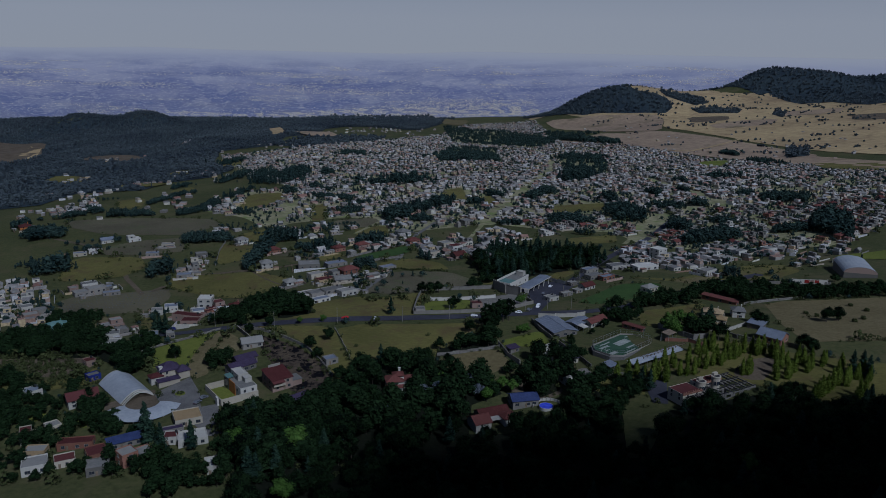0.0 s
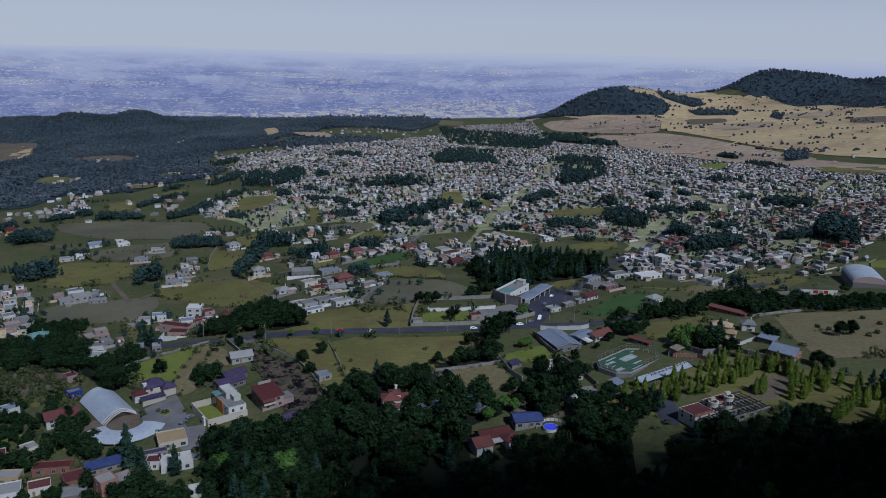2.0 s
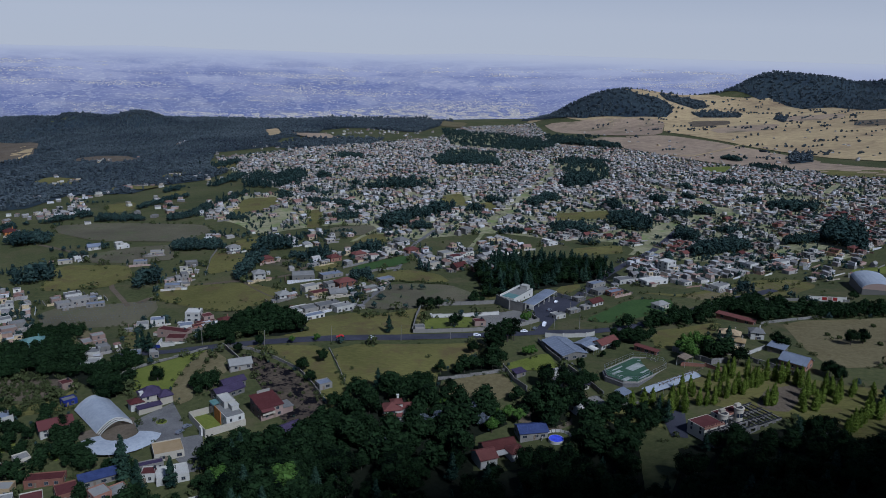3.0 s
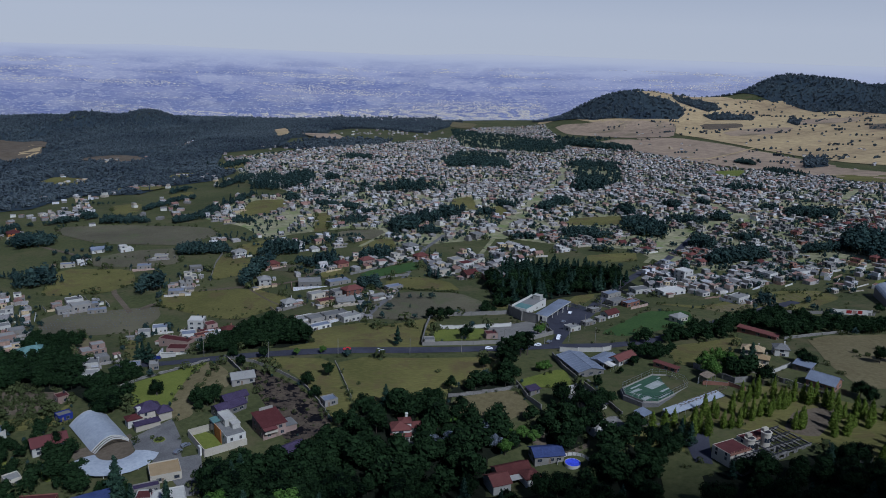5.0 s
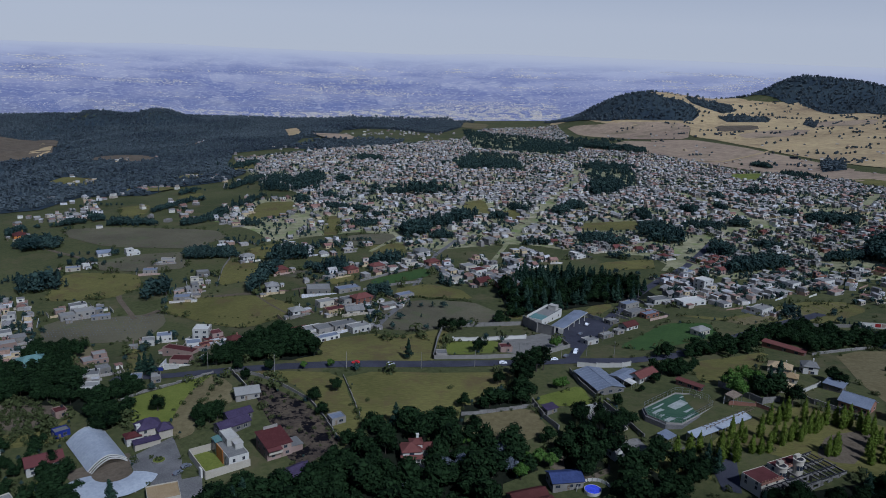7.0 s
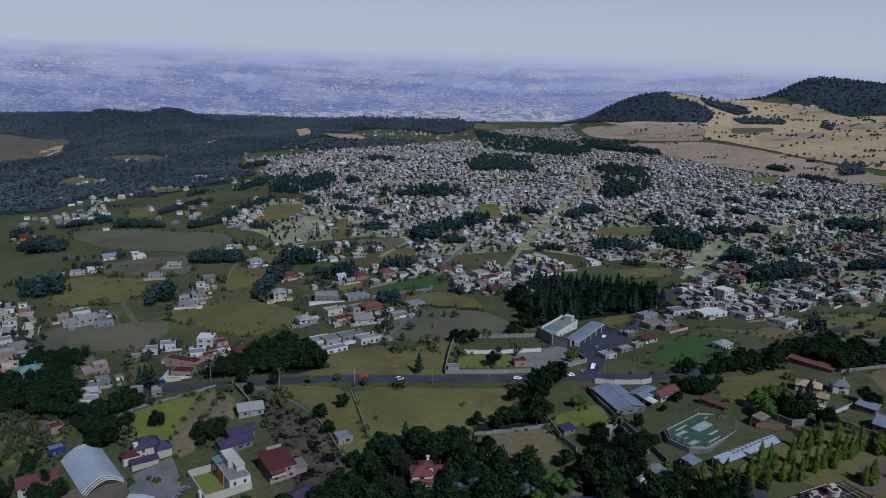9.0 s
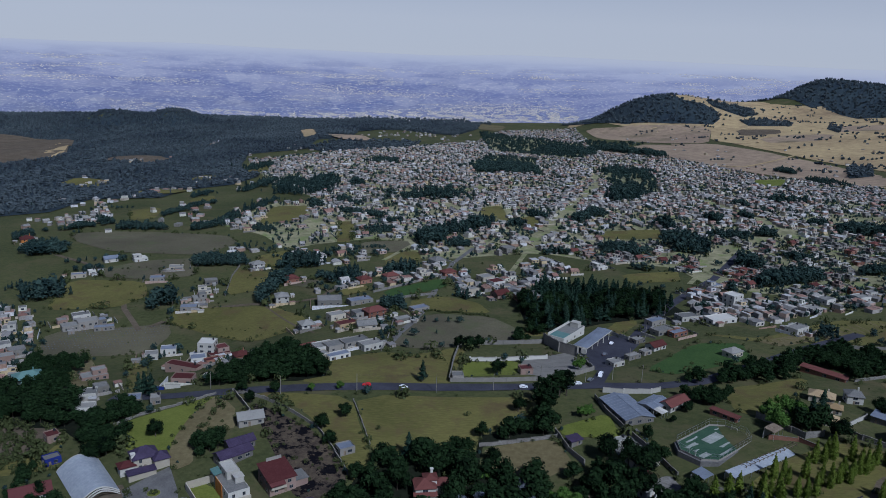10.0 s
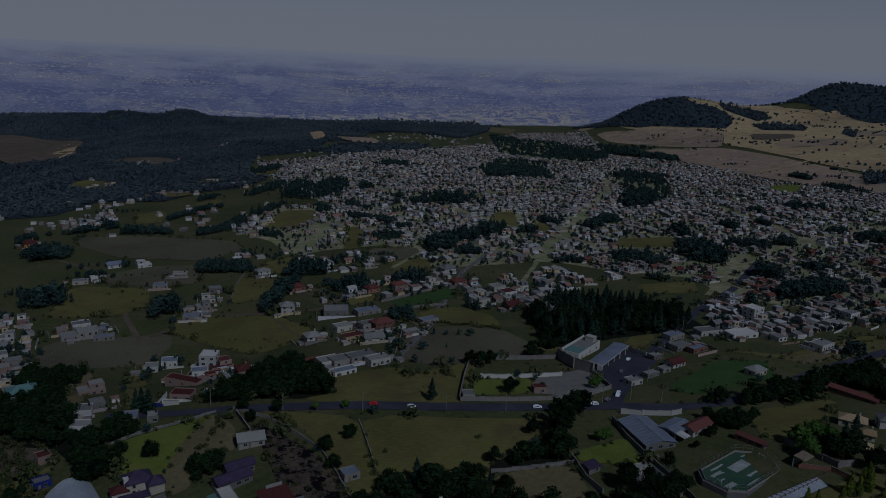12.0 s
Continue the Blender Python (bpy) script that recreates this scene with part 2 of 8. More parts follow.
# ---- terrain ----
NEAR_HUMPS = [(-140, 290, 66, 2.9), (-50, 290, 66, 3.6), (40, 290, 66, -10.0), (220, 290, 66, -6.9), (-240, 370, 66, -1.4), (-50, 370, 66, -1.1),
              (220, 370, 66, 8.3), (-240, 450, 66, 9.1), (-140, 450, 66, 7.2), (-50, 450, 66, 8.4), (40, 450, 66, 3.2), (130, 450, 66, 3.9),
              (220, 450, 66, -2.5), (-140, 540, 66, -14.5), (-50, 540, 66, 6.4), (40, 540, 66, -1.5), (130, 540, 66, -2.1), (220, 540, 66, 5.1)]
WIDE_HUMPS = [(-400, 650, 180, -2.2), (100, 650, 180, 4.2), (350, 650, 180, -16.1), (-400, 880, 180, 8.9), (-150, 880, 180, -1.2), (100, 880, 180, -3.3),
              (350, 880, 180, -2.2), (-600, 1200, 360, 13.5), (0, 1200, 360, 5.7), (600, 1200, 360, -14.0), (1100, 1200, 360, -21.6), (-600, 1700, 360, 6.2),
              (0, 1700, 360, -1.9), (600, 1700, 360, -17.1), (1100, 1700, 360, -30.7), (-900, 2300, 420, 21.2), (-300, 2300, 420, 25.9), (300, 2300, 420, -35.8),
              (1100, 2300, 420, -21.3)]
# wooded ridge, two hills and their shoulders: centre, half widths, height
FAR_HILLS = [(-957, 2640, 420, 330, 29), (-990, 2590, 47, 90, 33), (-820, 2700, 60, 90, 37), (-1300, 2500, 120, 120, 5), (-1130, 2430, 60, 70, 8), (931, 2980, 124, 190, 95), (1110, 2900, 112, 160, 33), (779, 3010, 89, 170, 41), (1264, 3020, 125, 170, 24), (701, 3040, 97, 170, 10),
             (1536, 3060, 92, 120, 80), (1712, 2960, 111, 130, 66), (1333, 3090, 233, 110, 28), (2332, 3200, 337, 300, 84), (-1250, 4560, 230, 120, 26), (-500, 4700, 400, 110, 12)]


SHADE_SPUR = 378.0


def ease(v, a, b):
    s = np.clip((v - a) / (b - a), 0, 1)
    return s * s * (3 - 2 * s)


def far_dip(x):
    """Lowers the far ground to the west, fitted to the skyline in view."""
    return 22.0 * (1 - ease(x, 0, 650))


def ground_z(x, y):
    x, y = np.asarray(x, float), np.asarray(y, float)
    xc = np.clip(x, -900, 1300)
    near = 3.8 + 0.07235 * xc - 0.03843 * y
    for cx, cy, s, k in NEAR_HUMPS + WIDE_HUMPS:
        near = near + k * np.exp(-((x - cx) ** 2 + (y - cy) ** 2) / (2.0 * s * s))
    near = near + 0.22 * np.maximum(0, 130 - y)
    # unseen spur added behind the camera to cast shade on the wood below
    near = near + SHADE_SPUR * np.exp(-(((x - 335) / 196.0) ** 8) - ((y + 161) / 203.0) ** 4)
    r = np.hypot(x, y)
    far = -97 - 0.022 * (np.minimum(r, 3450) - 2700) + 0.13 * np.clip(x - 700, 0, 1300) * (1 - ease(r, 3400, 4200))
    far = far - far_dip(x)
    for cx, cy, sx, sy, k in FAR_HILLS:
        far = far + k * np.exp(-((x - cx) ** 2) / (2.0 * sx * sx) - (y - cy) ** 2 / (2.0 * sy * sy))
    # gullies and spurs of the wooded ridge
    fold = np.sin(x / 62.0 + 1.6 * np.sin(y / 190.0)) * np.sin(y / 105.0 + x / 240.0) + 0.6 * np.sin(x / 31.0 - y / 75.0)
    near = near + 6.5 * fold * ease(-x, 330, 620) * ease(r, 1150, 1500)
    far = far + 6.5 * fold * ease(-x, 330, 620) * (1 - ease(r, 3000, 3400))
    w = ease(r, 2350, 2850)
    z = near * (1 - w) + far * w
    # past 3500 m the ground tilts up to eye level to fill the view
    return z + np.maximum(0, r - 3500) * 0.199


def gz(x, y):
    return float(ground_z(x, y))


def mesh_of(name, verts, faces, mats, smooth=False, index=None):
    me = bpy.data.meshes.new(name)
    me.from_pydata([tuple(map(float, v)) for v in verts], [], [tuple(map(int, f)) for f in faces])
    for m in mats if isinstance(mats, (list, tuple)) else [mats]:
        me.materials.append(m)
    if index is not None:
        me.polygons.foreach_set("material_index", np.asarray(index, np.int32))
    if smooth:
        me.polygons.foreach_set("use_smooth", np.ones(len(me.polygons), bool))
    me.update()
    return me


def fan_sheet(name, radii, u0, u1, n, mat, lift=0.0):
    """A sheet of ground in rings round the origin, between two bearings (degrees from +y, clockwise)."""
    ang = np.radians(np.linspace(u0, u1, n))
    rr, aa = np.meshgrid(radii, ang, indexing="ij")
    x, y = rr * np.sin(aa), rr * np.cos(aa)
    z = ground_z(x, y) + lift
    v = np.stack([x, y, z], -1).reshape(-1, 3)
    i, j = np.meshgrid(np.arange(len(radii) - 1), np.arange(n - 1), indexing="ij")
    a = (i * n + j).ravel()
    return mesh_of(name, v, np.stack([a, a + 1, a + n + 1, a + n], -1), mat, True)


radii = [40.0]
while radii[-1] < 3500:
    radii.append(radii[-1] + (14 if radii[-1] < 220 else max(2.6, radii[-1] * 0.0085)))
ground = tagged(new("ground", fan_sheet("ground", radii, -62, 62, 330, GRASS)), "rolling olive green and brown hillside meadow ground", "ground", kind="structure")
behind = tagged(new("ground", fan_sheet("ground_behind", [0.5] + list(np.linspace(20, 800, 60)) + list(np.linspace(860, 3400, 30)), 62, 298, 160, GRASS)), "unseen added slope behind the camera that shades the wood", "ground", kind="structure")
cap = tagged(new("ground", fan_sheet("ground_cap", [0.5, 12, 40.5], -62, 62, 24, GRASS)), "grassy slope under the lookout", "ground", kind="structure")

# the distant valley: a plain backdrop tilted to the view, haze painted as glow
haze = bpy.data.materials.new("valley_painted_haze")
haze.use_nodes = True
hn = haze.node_tree
hb = hn.nodes["Principled BSDF"]
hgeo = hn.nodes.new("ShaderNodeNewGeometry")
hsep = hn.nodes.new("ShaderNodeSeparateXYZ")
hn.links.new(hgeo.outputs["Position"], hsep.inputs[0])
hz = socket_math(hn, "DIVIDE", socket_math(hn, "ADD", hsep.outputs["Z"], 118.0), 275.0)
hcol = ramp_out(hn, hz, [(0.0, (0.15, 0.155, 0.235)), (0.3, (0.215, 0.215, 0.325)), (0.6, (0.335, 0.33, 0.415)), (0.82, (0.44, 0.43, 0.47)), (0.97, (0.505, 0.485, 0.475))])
clear = ramp_out(hn, hz, [(0.45, (1, 1, 1)), (0.9, (0, 0, 0))])       # haze painted by height: the plain's pattern fades out towards the top


def plain_cells(scale, stretch):
    """Fields and quarters of the plain: one random tone for each cell."""
    geo, mp, vor = hn.nodes.new("ShaderNodeNewGeometry"), hn.nodes.new("ShaderNodeMapping"), hn.nodes.new("ShaderNodeTexVoronoi")
    mp.inputs["Scale"].default_value = (1.0, stretch, 0.0)
    vor.inputs["Scale"].default_value = scale
    hn.links.new(geo.outputs["Position"], mp.inputs["Vector"])
    hn.links.new(mp.outputs["Vector"], vor.inputs["Vector"])
    sep = hn.nodes.new("ShaderNodeSeparateColor")
    hn.links.new(vor.outputs["Color"], sep.inputs["Color"])
    return sep.outputs["Red"], sep.outputs["Green"]


def plain_mask(fac, stops):
    return socket_math(hn, "MULTIPLY", ramp_out(hn, fac, [(p, (v, v, v)) for p, v in stops]), clear)


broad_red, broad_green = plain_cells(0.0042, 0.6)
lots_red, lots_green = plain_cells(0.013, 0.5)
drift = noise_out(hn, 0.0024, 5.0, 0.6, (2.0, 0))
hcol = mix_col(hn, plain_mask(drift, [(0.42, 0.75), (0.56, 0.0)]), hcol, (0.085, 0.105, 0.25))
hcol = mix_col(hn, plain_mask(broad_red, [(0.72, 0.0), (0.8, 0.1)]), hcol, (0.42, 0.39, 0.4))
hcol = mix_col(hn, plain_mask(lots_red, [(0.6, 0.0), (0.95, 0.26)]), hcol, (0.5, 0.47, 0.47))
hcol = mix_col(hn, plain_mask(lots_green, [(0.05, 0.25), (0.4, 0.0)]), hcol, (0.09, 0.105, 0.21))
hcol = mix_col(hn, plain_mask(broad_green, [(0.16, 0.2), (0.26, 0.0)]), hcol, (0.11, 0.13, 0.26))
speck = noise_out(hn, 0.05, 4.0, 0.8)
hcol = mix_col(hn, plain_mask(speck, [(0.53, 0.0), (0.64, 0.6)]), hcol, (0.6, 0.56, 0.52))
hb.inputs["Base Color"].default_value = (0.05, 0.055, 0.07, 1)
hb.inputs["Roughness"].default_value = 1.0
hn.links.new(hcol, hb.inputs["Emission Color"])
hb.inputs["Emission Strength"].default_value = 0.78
backdrop = tagged(new("backdrop", fan_sheet("backdrop", list(np.linspace(3440, 4890, 60)), -62, 62, 260, haze, 0.6)), "valley plain backdrop tilted to the view with painted glowing haze", "backdrop", kind="structure")

# ---- builders ----
rng = np.random.default_rng(7)
YARDS = []         # village houses with crowded yards
FOOT = []          # ground taken by buildings: x, y, radius, length kept treeless towards the camera


class Soup:
    """Collects faces for one mesh."""

    def __init__(self):
        self.v, self.f = [], []

    def add(self, verts, faces):
        n = len(self.v)
        self.v += [tuple(p) for p in verts]
        self.f += [tuple(i + n for i in q) for q in faces]
        return self

    def box(self, x0, x1, y0, y1, z0, z1):
        v = [(x0, y0, z0), (x1, y0, z0), (x1, y1, z0), (x0, y1, z0), (x0, y0, z1), (x1, y0, z1), (x1, y1, z1), (x0, y1, z1)]
        return self.add(v, [(3, 2, 1, 0), (4, 5, 6, 7), (0, 1, 5, 4), (1, 2, 6, 5), (2, 3, 7, 6), (3, 0, 4, 7)])

    def prism(self, loop, z0, z1):
        n = len(loop)
        v = [(x, y, z0) for x, y in loop] + [(x, y, z1) for x, y in loop]
        return self.add(v, [tuple(range(n))[::-1], tuple(range(n, 2 * n))] + [(i, (i + 1) % n, n + (i + 1) % n, n + i) for i in range(n)])

    def tube(self, x, y, z0, z1, r0, r1=None, n=8):
        r1 = r0 if r1 is None else r1
        c = [(math.cos(2 * math.pi * i / n), math.sin(2 * math.pi * i / n)) for i in range(n)]
        v = [(x + r0 * a, y + r0 * b, z0) for a, b in c] + [(x + r1 * a, y + r1 * b, z1) for a, b in c]
        return self.add(v, [tuple(range(n))[::-1], tuple(range(n, 2 * n))] + [(i, (i + 1) % n, n + (i + 1) % n, n + i) for i in range(n)])

    def slab(self, corners, thick):
        """A sloping plate: four top corners and its thickness."""
        v = list(corners) + [(x, y, z - thick) for x, y, z in corners]
        return self.add(v, [(0, 1, 2, 3), (7, 6, 5, 4), (0, 4, 5, 1), (1, 5, 6, 2), (2, 6, 7, 3), (3, 7, 4, 0)])

    def welded(self):
        """One connected skin: corners that meet become one."""
        seen, move, pts = {}, [], []
        for p in self.v:
            k = (round(p[0], 3), round(p[1], 3), round(p[2], 3))
            if k not in seen:
                seen[k] = len(pts)
                pts.append(p)
            move.append(seen[k])
        self.v = pts
        self.f = [q for q in (tuple(dict.fromkeys(move[i] for i in f)) for f in self.f) if len(q) > 2]
        return self

    def mesh(self, name, mats, smooth=False):
        return mesh_of(name, self.v, self.f, mats, smooth)


def thing(name, x, y, z, yaw, label, category, group=""):
    ob = tagged(new(name), label, category, group)
    ob.matrix_world = pose(x, y, z, 0, 0, yaw)
    return ob


def part(name, data, mat, parent, label="", at=None):
    if isinstance(data, Soup):
        data = data.mesh(name, mat)
    ob = new(name, data)
    ob.parent = parent
    if at is not None:
        ob.matrix_local = at
    if label:
        tagged(ob, label)
    return ob


def inside(poly, x, y):
    x, y = np.asarray(x, float), np.asarray(y, float)
    hit = np.zeros(x.shape, bool)
    for (ax, ay), (bx, by) in zip(poly, poly[1:] + poly[:1]):
        if ay != by:
            hit ^= ((ay > y) != (by > y)) & (x < (bx - ax) * (y - ay) / (by - ay) + ax)
    return hit


# ---- fields, roads and walls laid on the ground ----
def drape(name, loop, mat, lift, step):
    """A patch of ground cover cut to a loop and laid on the terrain."""
    bm = bmesh.new()
    bm.faces.new([bm.verts.new((x, y, 0)) for x, y in loop])
    xs, ys = [p[0] for p in loop], [p[1] for p in loop]
    for axis, lo, hi in ((0, min(xs), max(xs)), (1, min(ys), max(ys))):
        c = lo + step
        while c < hi - 0.2 * step:
            co, no = [0, 0, 0], [0, 0, 0]
            co[axis], no[axis] = c, 1
            bmesh.ops.bisect_plane(bm, geom=bm.verts[:] + bm.edges[:] + bm.faces[:], plane_co=co, plane_no=no)
            c += step
    heights = ground_z([v.co.x for v in bm.verts], [v.co.y for v in bm.verts])
    for v, h in zip(bm.verts, heights):
        v.co.z = h + lift
    bmesh.ops.recalc_face_normals(bm, faces=bm.faces[:])
    if sum(f.normal.z for f in bm.faces) < 0:
        bmesh.ops.reverse_faces(bm, faces=bm.faces[:])
    me = bpy.data.meshes.new(name)
    bm.to_mesh(me)
    bm.free()
    me.materials.append(mat)
    return me


def rounded(loop, wobble):
    """The loop with soft, slightly irregular edges."""
    out = []
    r = random.Random(int(abs(loop[0][0] * 7 + loop[0][1] * 3)))
    n = len(loop)
    for i, (x, y) in enumerate(loop):
        for j, s in ((i - 1, 0.14), ((i + 1) % n, 0.14), ((i + 1) % n, 0.5)):
            px, py = loop[j][0] - x, loop[j][1] - y
            k = wobble * math.hypot(px, py)
            out.append((x + px * s + r.uniform(-k, k), y + py * s + r.uniform(-k, k)))
    return out


OPEN = []          # open fields, kept free of trees
LOOPS = []         # fields and woods, kept free of town houses


def field(loop, mat, lift, label, step=0):
    ext = max(max(p[0] for p in loop) - min(p[0] for p in loop), max(p[1] for p in loop) - min(p[1] for p in loop))
    soft = loop if mat in (PAVING, ASPHALT) else rounded(loop, 0.012)
    LOOPS.append(loop)
    OPEN.append(loop)
    return tagged(new("ground", drape("field", soft, mat, lift, step or max(5.0, ext / 22))), label, "field", kind="structure")


def road(line, width, mat, label, lift=0.22, name="road"):
    pts = [Vector(p) for p in line]
    dense = []
    for a, b in zip(pts, pts[1:]):
        n = max(1, int((b - a).length / 5))
        dense += [a.lerp(b, i / n) for i in range(n)]
    dense.append(pts[-1])
    s = Soup()
    v, f = [], []
    for i, p in enumerate(dense):
        d = (dense[min(i + 1, len(dense) - 1)] - dense[max(i - 1, 0)]).normalized()
        n = Vector((-d.y, d.x))
        for k in (-0.5, 0.0, 0.5):
            q = p + n * width * k
            v.append((q.x, q.y, gz(q.x, q.y) + lift + (0.06 if k == 0 else 0)))
        if i:
            a = 3 * i
            f += [(a - 3, a, a + 1, a - 2), (a - 2, a + 1, a + 2, a - 1)]
    s.add(v, [q[::-1] for q in f])
    return tagged(new(name, s.mesh(name, mat)), label, "road", kind="structure")


def garden_wall(line, height, thick, mat, label):
    """A masonry wall that steps down the slope, with a coping and piers."""
    root = thing("boundary_wall", line[0][0], line[0][1], gz(*line[0]), 0, label, "wall", "boundary walls")
    ox, oy, oz = line[0][0], line[0][1], gz(*line[0])
    wall, cap, pier = Soup(), Soup(), None
    for (ax, ay), (bx, by) in zip(line, line[1:]):
        L = math.hypot(bx - ax, by - ay)
        n = max(1, int(L / 6))
        ux, uy = (bx - ax) / L, (by - ay) / L
        px, py = -uy * thick / 2, ux * thick / 2
        for i in range(n):
            s0, s1 = L * i / n, L * (i + 1) / n
            x0, y0, x1, y1 = ax + ux * s0 - ox, ay + uy * s0 - oy, ax + ux * s1 - ox, ay + uy * s1 - oy
            z = gz((x0 + x1) / 2 + ox, (y0 + y1) / 2 + oy) - oz
            loop = [(x0 + px, y0 + py), (x0 - px, y0 - py), (x1 - px, y1 - py), (x1 + px, y1 + py)]
            wall.prism(loop, z - 1.2, z + height)
            k = 1.5
            cap.prism([(x0 + px * k, y0 + py * k), (x0 - px * k, y0 - py * k), (x1 - px * k, y1 - py * k), (x1 + px * k, y1 + py * k)], z + height, z + height + 0.08)
    part("wall_run", wall, mat, root)
    part("coping", cap, CONCRETE, root, "pale concrete coping")
    for x, y in line:
        z = gz(x, y) - oz
        part("pier", Soup().box(x - ox - thick, x - ox + thick, y - oy - thick, y - oy + thick, z - 1, z + height + 0.25), mat, root)
    return root


# ---- houses ----
def window_mesh(w, h):
    s = Soup()
    t = 0.09
    s.box(-w / 2 - t, -w / 2, -0.07, 0.04, -t, h + t).box(w / 2, w / 2 + t, -0.07, 0.04, -t, h + t)
    s.box(-w / 2, w / 2, -0.07, 0.04, h, h + t).box(-w / 2 - t, w / 2 + t, -0.12, 0.04, -t - 0.06, 0)
    s.box(-0.03, 0.03, -0.05, 0.04, 0, h)
    return s


WIN_FRAME = {k: window_mesh(k, 1.25).mesh("window_frame", CONCRETE) for k in (1.0, 1.4, 1.9)}
WIN_PANE = {k: Soup().box(-k / 2, k / 2, -0.03, 0.03, 0, 1.25).mesh("pane", GLASS) for k in (1.0, 1.4, 1.9)}
DOOR_LEAF = Soup().box(-0.5, 0.5, -0.06, 0.04, 0, 2.1).box(0.36, 0.42, -0.12, -0.06, 0.95, 1.1).mesh("door", WOOD)
TANK = Soup().tube(0, 0, 0, 1.15, 0.55, 0.55, 10).tube(0, 0, 1.15, 1.4, 0.55, 0.22, 10).mesh("water_tank", BLACK)


def openings(root, w, d, h, storeys, r, near, z0=0.0, cx=0.0, cy=0.0, door=True):
    """Windows with frames and panes on the front and the two flanks, and a front door."""
    sh = h / storeys
    k = r.choice((1.0, 1.4, 1.9))
    for wall_no, (length, turn) in enumerate(((w, 0), (d, 90), (d, -90))):
        n = max(1, min(3 if near else 2, int(length / 4.2)))
        for s in range(storeys):
            for i in range(n):
                u = (i + 0.5) / n * length - length / 2 + r.uniform(-0.25, 0.25)
                if door and wall_no == 0 and s == 0 and i == n // 2:
                    u += 0.9
                off = (d if turn == 0 else w) / 2 + 0.02
                m = pose(cx, cy, z0 + s * sh + sh * 0.32, 0, 0, turn) @ pose(u, -off, 0)
                if near:
                    fr = part("window", WIN_FRAME[k], None, root, at=m)
                    part("pane", WIN_PANE[k], None, fr)
                else:
                    part("window", WIN_PANE[k], None, root, at=m)
    if door:
        part("door", DOOR_LEAF, None, root, at=pose(cx + r.uniform(-0.2, 0.2) * w - 0.8, cy - d / 2 - 0.03, z0))


def roof_flat(root, w, d, h, wall, top, name="wall", z0=-1.6, cx=0.0, cy=0.0, parapet=0.45):
    t = 0.2
    s = Soup()
    x0, x1, y0, y1 = cx - w / 2, cx + w / 2, cy - d / 2, cy + d / 2
    top_z = h + parapet
    ring = [(x0, y0), (x1, y0), (x1, y1), (x0, y1)]
    inner = [(x0 + t, y0 + t), (x1 - t, y0 + t), (x1 - t, y1 - t), (x0 + t, y1 - t)]
    v = [(a, b, z) for z in (z0, top_z) for a, b in ring] + [(a, b, z) for z in (top_z, z0) for a, b in inner]
    s.add(v, [(k + i, k + (i + 1) % 4, (k + 4 + (i + 1) % 4) % 16, (k + 4 + i) % 16) for k in (0, 4, 8, 12) for i in range(4)])
    part(name, s, wall, root)
    part("roof", Soup().box(x0 + t, x1 - t, y0 + t, y1 - t, h - 0.25, h), top, root)


def roof_pitched(root, w, d, h, kind, wall, top, cx=0.0, cy=0.0, z0=-1.6, pitch=0.5):
    o, t = 0.55, 0.22
    rise = d / 2 * pitch
    s = Soup().box(cx - w / 2, cx + w / 2, cy - d / 2, cy + d / 2, z0, h)
    r = Soup()
    e = -o * pitch
    X, Y = w / 2 + o, d / 2 + o
    if kind == "gable":
        for sx in (-1, 1):
            x = cx + sx * (w / 2 - 0.12)
            s.add([(x - 0.12, cy - d / 2, h), (x - 0.12, cy + d / 2, h), (x - 0.12, cy, h + rise), (x + 0.12, cy - d / 2, h), (x + 0.12, cy + d / 2, h), (x + 0.12, cy, h + rise)], [(0, 1, 2), (5, 4, 3), (0, 2, 5, 3), (1, 4, 5, 2)])
        b = h + t
        r.slab([(cx - X, cy - Y, b + e), (cx + X, cy - Y, b + e), (cx + X, cy, b + rise), (cx - X, cy, b + rise)], t)
        r.slab([(cx - X, cy, b + rise), (cx + X, cy, b + rise), (cx + X, cy + Y, b + e), (cx - X, cy + Y, b + e)], t)
        r.box(cx - X, cx + X, cy - 0.16, cy + 0.16, b + rise - 0.05, b + rise + 0.12)
    elif kind == "hip":
        g = max(0.0, w / 2 - d / 2)
        b = h + 0.05
        v = [(cx - X, cy - Y, b), (cx + X, cy - Y, b), (cx + X, cy + Y, b), (cx - X, cy + Y, b), (cx - g - 0.15, cy, b + rise + o * pitch), (cx + g + 0.15, cy, b + rise + o * pitch)]
        v += [(x, y, z - 0.18) for x, y, z in v[:4]]
        r.add(v, [(0, 1, 5, 4), (1, 2, 5), (2, 3, 4, 5), (3, 0, 4), (6, 7, 1, 0), (7, 8, 2, 1), (8, 9, 3, 2), (9, 6, 0, 3), (9, 8, 7, 6)])
    else:
        b = h + t
        r.slab([(cx - X, cy - Y, b), (cx + X, cy - Y, b), (cx + X, cy + Y, b + d * 0.18), (cx - X, cy + Y, b + d * 0.18)], 0.14)
        s.add([(cx - w / 2, cy + d / 2, h), (cx + w / 2, cy + d / 2, h), (cx + w / 2, cy + d / 2, h + d * 0.17), (cx - w / 2, cy + d / 2, h + d * 0.17), (cx - w / 2, cy - d / 2, h), (cx + w / 2, cy - d / 2, h)], [(0, 1, 2, 3), (4, 0, 3), (1, 5, 2)])
    part("wall", s, wall, root)
    part("roof", r, top, root)


